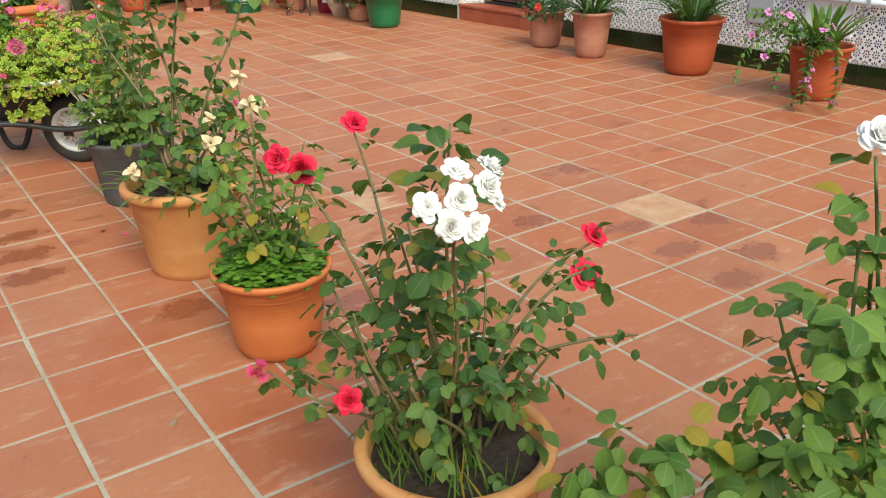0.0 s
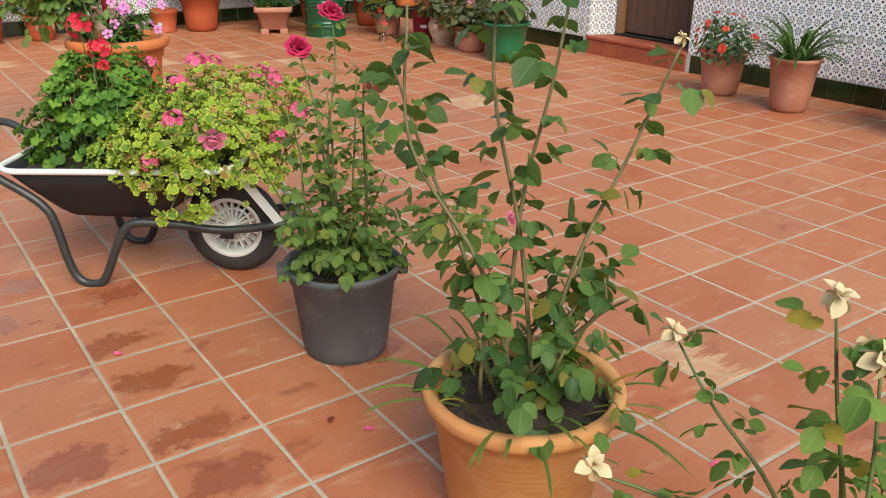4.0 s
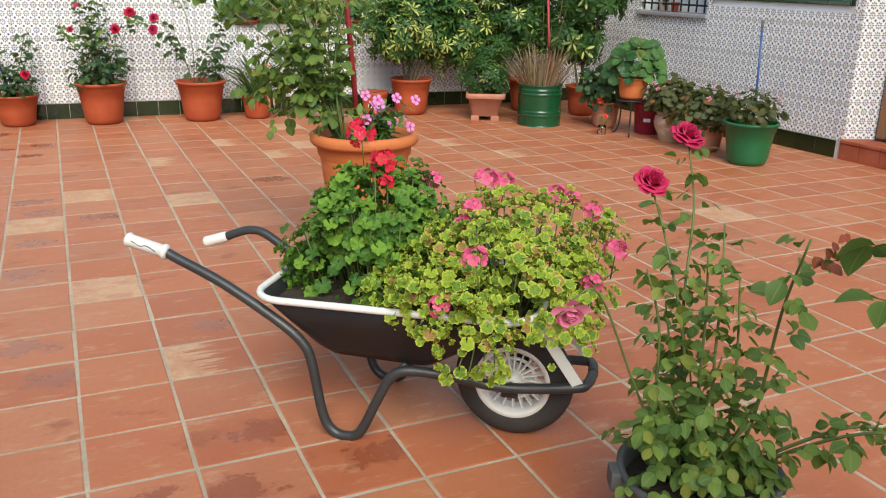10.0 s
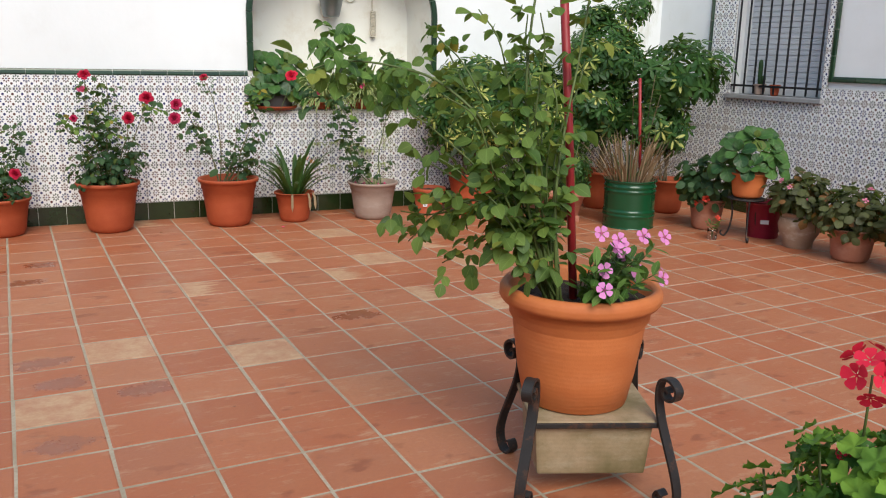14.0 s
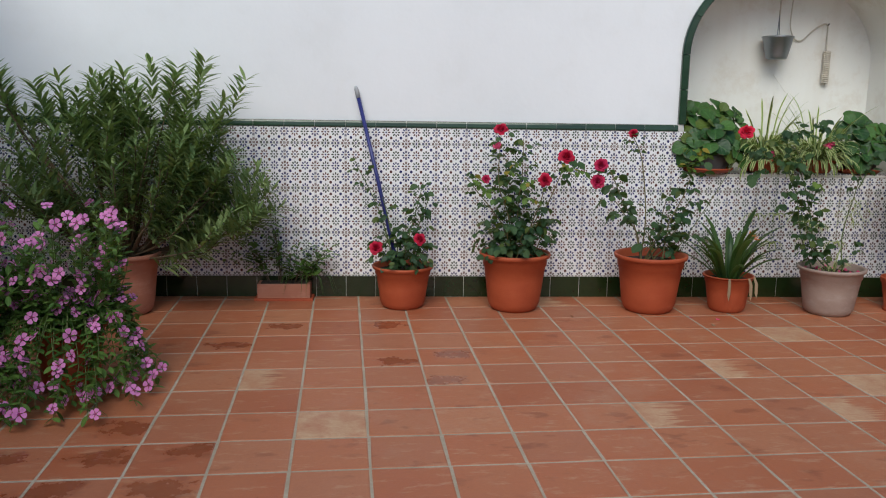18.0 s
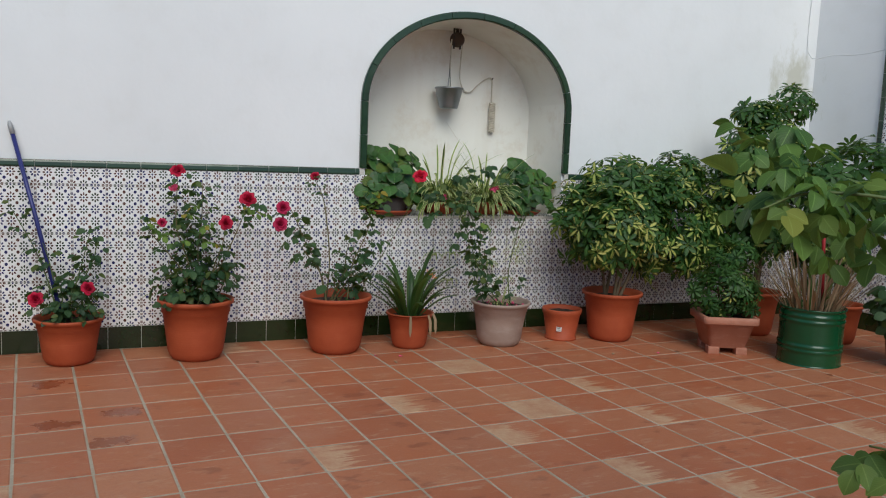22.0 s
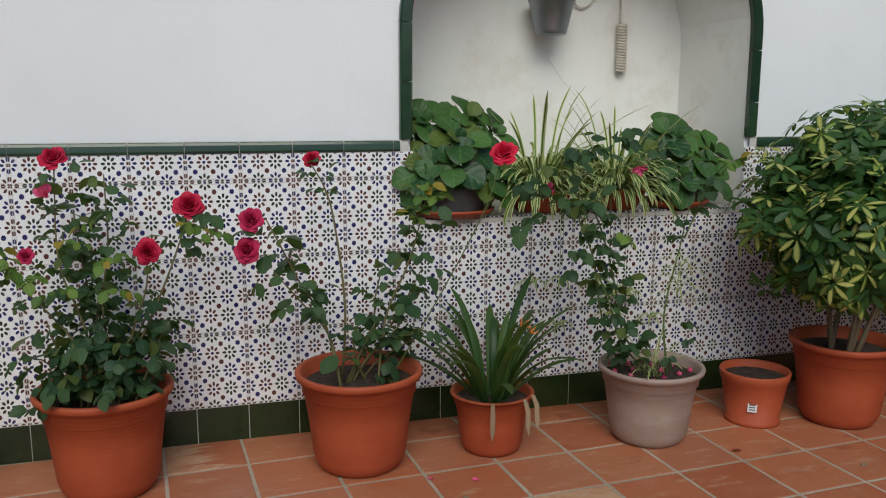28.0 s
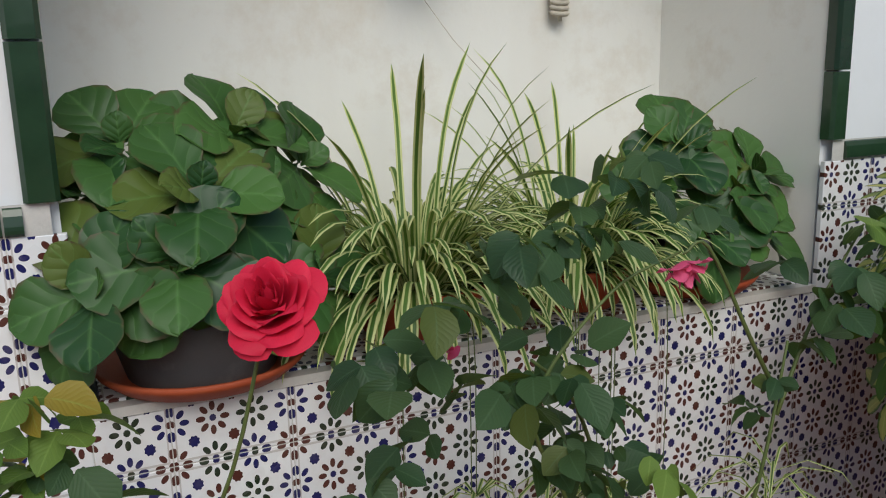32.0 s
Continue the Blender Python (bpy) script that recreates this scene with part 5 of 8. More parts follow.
t, r = rose_in_pot((1.839, 1.326), 0.23, 0.37, "pot", "sparse dark-leaved rose in a brown plastic pot by the wall",
                   [([(-0.05, 0, 0.6), (-0.07, 0.02, 0.9), (-0.1, 0.02, 1.02), (-0.15, 0.02, 1.1)], 0.85, 0.03, 0.042), ([(-0.12, -0.02, 0.55), (-0.2, -0.03, 0.7), (-0.28, -0.04, 0.84), (-0.32, -0.03, 0.93)], 0.4, 0.034, 0.058), ([(-0.1, -0.02, 0.5), (-0.2, -0.05, 0.62), (-0.3, -0.06, 0.75)], 0.55, 0.045, 0.056),
                    ([(0.1, -0.03, 0.55), (0.18, -0.04, 0.76), (0.24, -0.05, 0.98)], 0.35, 0.036, 0.054), ([(0.12, 0.0, 0.5), (0.2, 0.0, 0.62), (0.25, 0.02, 0.72)], 0.4, 0.036, 0.056), ([(0.05, 0.02, 0.52), (0.08, 0.03, 0.62), (0.1, 0.04, 0.72)], 0.35, 0.045, 0.054),
                    (0.16, -0.06, 0.56), (0.04, -0.08, 0.55), (-0.06, -0.08, 0.52), (0.22, -0.08, 0.52)],
                   [("crimson_rose", (-0.15, 0.02, 1.12), (-0.2, -0.6, 0.6), 0.63), ("cerise_rose", (-0.385, -0.06, 0.83), (-0.5, -0.8, 0.3), 0.9), ("cerise_rose", (-0.37, -0.06, 0.93), (-0.4, -0.8, 0.4), 0.85), ("red_rose", (0.425, -0.3, 1.146), (-0.4, -0.55, 0.7), 0.95)],
                   13, leaf="rose_leaf_dark", size=0.056, gap=0.045, start=0.4, group=ROW, low=3, stem_mat="cane")
stems(t, [cane([(0.1, -0.05, 0.33), (0.24, -0.15, 0.62), (0.37, -0.26, 0.95), (0.42, -0.29, 1.13)], r)], "stem", 0.0026, 0.0018)
bag = Bag()
for p, d in ((0.22, 0.9), (0.24, 0.98), (0.2, 1.02), (0.26, 0.94)):
    for k in range(3):
        rose_leaf(bag, (p, -0.05, d), (r.uniform(-1, 1), r.uniform(-1, 0.3), 0.3), 0.045, r)
bag.make("young_foliage", M["rose_leaf_light"], t, "pale yellow-green young leaves")

t = thing("potted_clivia", (2.35, 1.294, 0), "dark strap-leaved clivia in a small brown plastic pot", "potted plant", ROW)
r = random.Random(14)
put_pot(t, 0.16, 0.238, "pot", 14)
strap_plant(t, 0.2, 0.2, 44, 0.52, r, "strap", 0.0155, (42, 90), 0.9)
bloom(t, "clivia", (0.07, -0.1, 0.5), (0.2, -0.6, 0.8), 0.8, "orange bud cluster")
bloom(t, "clivia", (0.1, -0.11, 0.48), (0.5, -0.6, 0.7), 0.7)
bag = Bag()
for x, y in ((-0.06, -0.15), (0.07, -0.145), (0.12, -0.11)):
    bag.ribbon([(x, y, 0.24), (x * 1.1, y * 1.12, 0.2), (x * 1.12, y * 1.13, 0.14), (x * 1.15, y * 1.12, 0.1)], 0.01, (1, 0, 0))
tagged(bag.make("withered_foliage", M["straw"], t, "withered straw-coloured leaves"), kind="stuff")

t, r = rose_in_pot((2.982, 1.187), 0.207, 0.306, "pot_grey", "leggy rose in a faded grey-brown pot below the niche",
                   [([(-0.12, 0.02, 0.42), (-0.17, 0.03, 0.6), (-0.2, 0.03, 0.75), (-0.26, 0.02, 0.9), (-0.34, 0.0, 0.98)], 0.12, 0.021, 0.046), ([(-0.14, 0.0, 0.4), (-0.2, 0.0, 0.55), (-0.24, 0.02, 0.68)], 0.2, 0.03, 0.046),
                    ([(0.06, 0, 0.5), (0.1, 0, 0.75), (0.14, 0, 0.92)], 0.8, 0.06, 0.05)],
                   [("pink_bud", (-0.44, 0.05, 1.0), (-0.3, -0.6, 0.4), 0.85), ("hanging_rose", (-0.114, -0.028, 1.085), (0.1, -0.3, -0.9), 0.9)], 15, leaf="rose_leaf_dark", size=0.046, gap=0.03, start=0.3, group=ROW, low=4)
stems(t, [cane([(0.12, 0, 0.84), (0.02, -0.02, 0.95), (-0.06, -0.025, 1.1), (-0.114, -0.028, 1.095)], r), cane([(0.125, 0, 0.8), (0.2, 0.0, 0.95), (0.33, 0.02, 1.08)], r),
          cane([(-0.1, 0.05, 0.27), (-0.2, 0.04, 0.5), (-0.28, 0.0, 0.75), (-0.34, -0.02, 0.92), (-0.25, -0.04, 1.06), (-0.12, -0.03, 1.1)], r)], "stem", 0.004, 0.002)
bag = Bag()
for x, y, z in [(-0.6, 0.01, 1.01), (-0.53, 0.01, 1.02), (-0.55, 0.01, 0.9), (-0.48, 0.01, 0.91), (-0.4, 0.01, 0.95), (-0.32, 0.01, 0.95), (-0.3, 0.01, 0.89), (-0.46, 0.01, 1.12), (-0.41, 0.01, 1.13), (-0.36, 0.01, 1.15), (-0.28, 0.01, 1.15), (-0.17, 0.11, 1.2),
                (-0.08, 0.11, 1.21), (-0.13, 0.11, 1.15), (0.0, 0.11, 1.12), (-0.5, 0.01, 1.08), (-0.37, 0.01, 0.78), (-0.31, 0.01, 0.72), (-0.27, 0.01, 0.78), (-0.35, 0.01, 0.84), (-0.44, 0.0, 1.0)]:
    for k in range(2):
        rose_leaf(bag, (x + r.uniform(-0.03, 0.03), y + r.uniform(-0.04, 0.03), z + r.uniform(-0.02, 0.02)), (r.uniform(-1, 1), r.uniform(-1, 0.2), r.uniform(-0.2, 0.4)), 0.052, r)
for x, z in ((0.16, 1.0), (0.2, 0.98), (0.24, 1.03), (0.14, 1.04)):
    rose_leaf(bag, (x, 0.0, z), (r.uniform(-0.6, 1), r.uniform(-1, 0), 0.2), 0.055, r)
bag.make("upper_foliage", M["rose_leaf_dark"], t)
bag = Bag()
for k in range(3):
    rose_leaf(bag, (0.32, 0.02, 1.07), (r.uniform(-1, 1), -0.6, 0.6), 0.05, r)
rose_leaf(bag, (-0.22, -0.06, 0.86), (0.3, -1, -0.3), 0.05, r)
bag.make("yellowed_foliage", M["rose_leaf_light"], t, "yellowed leaves")
tagged(strap_plant(t, 0.2, 0.27, 22, 0.2, r, "spider", 0.003, (40, 88), 1.4, "spider_foliage"), kind="stuff")
bag = Bag()
for k in range(34):
    a, z = k * 2.4, 0.55 + 0.005 * k
    p = np.array([0.1 + 0.0008 * k, 0.0, z])
    o = np.array([math.cos(a), math.sin(a), 0])
    bag.ribbon([p, p + o * 0.05 + (0, 0, 0.03), p + o * 0.1 + (0, 0, 0.02), p + o * 0.14 - (0, 0, 0.03)], 0.0025, (-math.sin(a), math.cos(a), 0))
tagged(bag.make("caught_plantlet", M["spider"], t, "spider plantlets caught on the cane"), kind="stuff")
for k in range(16):
    a, q = k * 2.4, 0.17 * math.sqrt((k + 1) / 17)
    bloom(t, "pink_bud", (q * math.cos(a), q * math.sin(a), 0.272), (math.cos(a), math.sin(a), 0.2), 0.5)

t = thing("empty_pot", (3.505, 1.203, 0), "small empty brown plastic pot with a white label", "flower pot", ROW)
put_pot(t, 0.143, 0.225, "pot", 16, [(0.1, 0.0), (0.112, 0.004), (0.112, 0.022), (0.104, 0.024), (0.131, 0.18), (0.138, 0.19), (0.143, 0.216), (0.14, 0.225), (0.132, 0.224), (0.126, 0.19), (0.1, 0.06)])
v = [(-0.018, -0.002, 0), (0.018, -0.002, 0), (0.02, -0.006, 0.05), (-0.016, -0.006, 0.05)]
lab = link_mesh("label", v, [(0, 1, 2, 3)], M["label_white"], t, label="white paper label")
lab.matrix_local = pose(-0.078, -0.088, 0.075, -8, 0, -40)
for k in range(4):
    v = [(-0.012, -0.0045 - 0.0009 * k, 0.008 + 0.01 * k), (0.012, -0.0045 - 0.0009 * k, 0.008 + 0.01 * k), (0.012, -0.005 - 0.0009 * k, 0.012 + 0.01 * k), (-0.012, -0.005 - 0.0009 * k, 0.012 + 0.01 * k)]
    link_mesh("print_line", v, [(0, 1, 2, 3)], M["label_dark"], lab)


def umbrella_tree(name, place, R, h, pot_mat, label, crowns, seed, trunks, size=0.1, gold=0.35, square=0.0, group="", profile=None, pot=True):
    """An umbrella plant: whorls of fingered leaves round a crown; some are splashed with yellow."""
    r = random.Random(seed)
    t = thing(name, (*place, 0), label, "potted plant", group)
    if pot:
        put_pot(t, R, h, pot_mat, seed, profile, square, 40 if not square else 72)
    lines = []
    for tip in trunks:
        b = (r.uniform(-0.06, 0.06), r.uniform(-0.06, 0.06), h * 0.8)
        lines.append(cane([b, (b[0] * 0.6 + tip[0] * 0.4, b[1] * 0.6 + tip[1] * 0.4, b[2] * 0.55 + tip[2] * 0.45), tip], r, 0.03))
    stems(t, lines, "stem_brown", 0.014, 0.006, "trunk")
    green, yellow = Bag(), Bag()
    for n, centre, radii in crowns:
        for p, d in crown_points(r, n, centre, radii):
            hub_way = Vector(d) * 0.9 + Vector((0, 0, 0.5)) + Vector((r.uniform(-0.55, 0.55), r.uniform(-0.55, 0.55), r.uniform(-0.2, 0.3)))
            hub_way.normalize()
            a = hub_way.orthogonal().normalized()
            b = hub_way.cross(a)
            m = r.choice((6, 7, 7, 8))
            off = r.uniform(0, 6)
            P, W = [], []
            for k in range(m):
                q = off + 2 * math.pi * k / m
                out = a * math.cos(q) + b * math.sin(q)
                P.append(Vector(p) + out * 0.012)
                W.append(out + hub_way * r.uniform(-0.3, 0.35))
            bag = yellow if r.random() < gold else green
            bag.add("finger", P, W, [hub_way] * m, [size * r.uniform(0.75, 1.1) for _ in range(m)])
    green.make("foliage", M["scheff"], t)
    yellow.make("variegated_foliage", M["scheff_gold"], t, "leaves splashed with yellow")
    return t


umbrella_tree("potted_umbrella_plant", (3.85, 1.085), 0.217, 0.356, "pot", "bushy umbrella plant with yellow-splashed leaves in a brown pot",
              [(470, (0.02, 0.0, 0.9), (0.43, 0.36, 0.35)), (90, (0.0, 0.0, 1.18), (0.27, 0.25, 0.15)), (340, (0.46, 0.0, 0.8), (0.42, 0.34, 0.38)), (130, (0.56, 0.06, 1.16), (0.24, 0.2, 0.2)), (70, (-0.38, 0.0, 0.85), (0.14, 0.2, 0.26)), (150, (-0.24, -0.22, 0.86), (0.22, 0.2, 0.3))], 21,
              [(-0.2, 0, 0.85), (0.05, 0.05, 1.0), (0.3, 0, 0.9), (0.5, 0.1, 1.1), (-0.05, -0.1, 0.8)], 0.078, 0.33, group=ROW)
umbrella_tree("potted_jade_shrub", (4.42, 0.56), 0.19, 0.27, "clay_pink", "small umbrella plant in a square footed clay planter",
              [(230, (0.0, 0.0, 0.45), (0.25, 0.22, 0.2)), (70, (0.05, 0.1, 0.66), (0.2, 0.16, 0.12))], 22, [(-0.06, 0, 0.45), (0.06, 0.05, 0.45)], 0.05, 0.05, square=16.0, group=ROW,
              profile=[(0.12, 0.045), (0.125, 0.05), (0.165, 0.215), (0.185, 0.218), (0.19, 0.225), (0.19, 0.265), (0.182, 0.27), (0.168, 0.268), (0.16, 0.22)])
planter = bpy.data.objects["potted_jade_shrub"]
planter.matrix_world = pose(4.42, 0.56, 0, 0, 0, -26)
for sx in (-1, 1):
    for sy in (-1, 1):
        part("foot", box(sx * 0.095 - 0.04, sy * 0.095 - 0.04, 0, sx * 0.095 + 0.04, sy * 0.095 + 0.04, 0.055, 0.01), M["clay_pink"], planter)
umbrella_tree("tall_umbrella_plant", (5.08, 0.92), 0.2, 0.34, "pot", "tall umbrella plant with yellow-splashed leaves in the wall corner",
              [(330, (-0.12, 0.05, 0.95), (0.42, 0.36, 0.44)), (300, (-0.02, 0.0, 1.36), (0.38, 0.34, 0.3)), (45, (-0.1, 0.05, 1.68), (0.16, 0.16, 0.1)), (40, (0.34, 0.1, 1.78), (0.18, 0.16, 0.14))], 23,
              [(-0.15, 0, 1.0), (0.1, 0.05, 1.5), (0.34, 0.1, 1.75), (0, -0.1, 1.3)], 0.082, 0.16, group=ROW)
umbrella_tree("corner_umbrella_plant", (5.5, 0.5), 0.18, 0.3, "pot", "green umbrella plant in the shady wall corner",
              [(150, (0.0, -0.05, 1.22), (0.42, 0.42, 0.28)), (150, (-0.1, 0.1, 0.82), (0.34, 0.32, 0.34))], 24, [(0, 0, 1.25), (0.15, -0.15, 1.2), (-0.15, 0.1, 0.9)], 0.1, 0.12, group=ROW)


def build_drum():
    t = thing("painted_drum", (4.78, 0.13, 0), "green painted metal drum holding a clump of dry stalks", "planter", ROW)
    R, h = 0.21, 0.385
    prof = [(R * 0.97, 0), (R * 0.985, 0.006)]
    for k in range(60):
        z = 0.01 + (h - 0.03) * k / 59
        bump = sum(math.exp(-((z - c) / 0.012) ** 2) for c in (0.105, 0.135, 0.3, 0.335))
        prof.append((R * (0.96 + 0.035 * min(1, bump)), z))
    prof += [(R, h - 0.012), (R * 1.01, h - 0.004), (R * 0.99, h), (R * 0.96, h - 0.006), (R * 0.93, h * 0.8)]
    v, f = lathe(prof, 48)
    link_mesh("drum_body", v, f, M["drum"], t, smooth=True)
    soil_part(t, R * 0.92, h * 0.86, 5)
    r = random.Random(6)
    tagged(strap_plant(t, R * 2.8, h * 0.84, 120, 0.42, r, "straw", 0.006, (42, 92), 0.3, "dry_stubble", "dry straw-coloured stalks"), kind="stuff")
    strap_plant(t, R, h * 0.84, 14, 0.4, r, "strap", 0.006, (55, 88), 0.9, "green_tuft")
    bag, lines = Bag(), []
    for tip in ((0.12, 0.05, 0.95), (0.2, -0.05, 1.05), (0.26, 0.1, 1.2), (0.05, 0.1, 1.1)):
        line = cane([(0.05, 0, h * 0.8), (tip[0] * 0.6, tip[1] * 0.6, 0.7), tip], r)
        lines.append(line)
        for p, d in along(line, 0.45, 0.035):
            a = r.uniform(0, 6.3)
            bag.add("oval", [p], [(math.cos(a), math.sin(a), r.uniform(-0.4, 0.3))], [(0, 0, 1)], r.uniform(0.07, 0.12))
    stems(t, lines, "stem_brown", 0.005, 0.003)
    bag.make("foliage", M["rose_leaf"], t)
    for x in (0.055,):
        bar("stake", [(0.06 + x, 0.02, 0.33), (0.03 + x, 0.03, 0.75), (0.0 + x, 0.04, 1.12 + x)], 0.012, M["red_stake"], t, label="red painted stake")


build_drum()

pole = thing("broom_handle", (0, 0, 0), "navy blue broom handle leaning on the tiled wall", "pole")
bar("shaft", [(0.235, 1.52, 0.3), (0.12, 1.66, 0.82), (0.005, 1.765, 1.31)], 0.0125, M["blue"], pole)
bar("cap", [(0.005, 1.765, 1.31), (-0.008, 1.775, 1.365), (-0.012, 1.778, 1.385)], [0.014, 0.014, 0.008], M["grey"], pole, label="grey plastic hanging cap")


# ---- the arched niche ----
def broad_plant(place, label, rosettes, seed, R=0.15, turn=0, leaf=0.095, potted=False, lift=0.19):
    r = random.Random(seed)
    t = thing("potted_broadleaf", place, label, "potted plant", "pots along the east wall" if potted else "pots in the niche", turn)
    if potted:
        put_pot(t, R, 0.19, "pot_bright", seed)
    prof = [(R * 0.72, 0), (R * 0.75, 0.005), (R * 0.92, 0.1), (R * 0.95, 0.13), (R * 0.9, 0.128), (R * 0.86, 0.1)]
    if not potted:
        v, f = lathe(prof, 32)
        link_mesh("pot", v, f, M["pot_black"], t, smooth=True, label="black plastic pot")
    v, f = lathe([(R * 0.9, 0.0005), (R * 1.05, 0.02), (R * 1.1, 0.032), (R * 1.05, 0.033), (R * 0.95, 0.012), (R * 0.7, 0.008)], 32)
    if not potted:
        link_mesh("saucer", v, f, M["pot"], t, smooth=True, label="orange-brown plastic saucer")
        soil_part(t, R * 0.88, 0.11, seed)
    bag = Bag()
    for x, y, z in rosettes:
        c = Vector((x, y, lift + z))
        axis = (Vector((x * 2.2, -0.7, 0.5 + z * 1.6)) + Vector((r.uniform(-0.1, 0.1), 0, r.uniform(-0.1, 0.1)))).normalized()
        u = axis.orthogonal().normalized()
        w = axis.cross(u)
        off = r.uniform(0, 6)
        for j in range(8):
            b = off + j * 2.399 + r.uniform(-0.2, 0.2)
            out = u * math.cos(b) + w * math.sin(b)
            tilt = (0.3, 0.65, 0.95, 1.1, 1.2, 1.3, 1.4, 1.5)[j] * r.uniform(0.9, 1.1)
            way = out * math.sin(tilt) + axis * math.cos(tilt)
            up = axis * math.sin(tilt) - out * math.cos(tilt)
            size = leaf * (0.45, 0.62, 0.85, 0.92, 0.97, 1.0, 1.03, 1.06)[j] * r.uniform(0.9, 1.12)
            bag.add("round", [c + way * size * 0.1], [way], [up + Vector((r.uniform(-0.25, 0.25), r.uniform(-0.25, 0.25), 0))], size)
    bag.make("foliage", M["bergenia"], t)
    return t


def niche_at(s, d, z=SILL + 0.012):
    return tuple(NORTH @ Vector((s, d, z)))


broad_plant(niche_at(2.345, 0.07), "glossy broad-leaved plant in a black pot on the niche sill",
            [(-0.16, -0.1, 0.0), (-0.05, -0.13, 0.03), (0.07, -0.1, -0.02), (0.07, -0.02, 0.12), (-0.05, -0.02, 0.1), (-0.15, 0.02, 0.12), (0.15, 0.0, 0.06), (0.17, -0.08, -0.03), (-0.09, 0.05, 0.19), (0.09, 0.05, 0.2), (0.2, 0.04, 0.14), (0.0, -0.08, 0.12)], 31, 0.16, leaf=0.125, lift=0.185)
broad_plant(niche_at(3.42, 0.11), "smaller broad-leaved plant in a black pot on the niche sill",
            [(-0.14, -0.04, 0.04), (-0.06, -0.02, 0.13), (0.05, -0.06, 0.04), (0.15, -0.03, 0.06), (-0.05, -0.1, -0.04), (0.1, -0.1, -0.05), (0.06, 0.04, 0.1)], 32, 0.14, leaf=0.12, lift=0.18)
for s, d, n, seed, L in ((2.76, 0.13, 110, 33, 0.36), (3.12, 0.13, 110, 34, 0.34)):
    t = thing("potted_spider_plant", niche_at(s, d), "striped spider plant in a brown bowl on the niche sill", "potted plant", "pots in the niche")
    r = random.Random(seed)
    v, f = lathe([(0.1, 0), (0.105, 0.004), (0.14, 0.07), (0.148, 0.075), (0.15, 0.09), (0.142, 0.092), (0.132, 0.07)], 32)
    link_mesh("bowl", v, f, M["pot"], t, smooth=True)
    soil_part(t, 0.13, 0.078, seed)
    strap_plant(t, 0.3, 0.08, 330, L * 0.88, r, "spider", 0.0072, (12, 88), 1.7)
    tagged(strap_plant(t, 0.3, 0.08, 20, L * 1.4, r, "spider", 0.006, (62, 92), 0.7, "upright_foliage"), kind="stuff")
    # runners with plantlets hang over the sill
    for k in range(5):
        x = r.uniform(-0.15, 0.2)
        drop = r.uniform(0.2, 0.5)
        line = smooth_line([(x * 0.3, -0.05, 0.1), (x, -0.15, 0.16), (x * 1.2, -0.2, 0.02), (x * 1.25, -0.2, -drop)], 5)
        stems(t, [line], "stem", 0.0014, 0.001, "runner")
        bag = Bag()
        for q in range(9):
            a = q * 2.4
            p = np.array([x * 1.25, -0.2, -drop])
            o = np.array([math.cos(a), math.sin(a) * 0.6, 0])
            bag.ribbon([p, p + o * 0.04 + (0, 0, 0.02), p + o * 0.075, p + o * 0.09 - (0, 0, 0.04)], 0.004, (-math.sin(a), math.cos(a), 0))
        bag.make("plantlet", M["spider"], t)


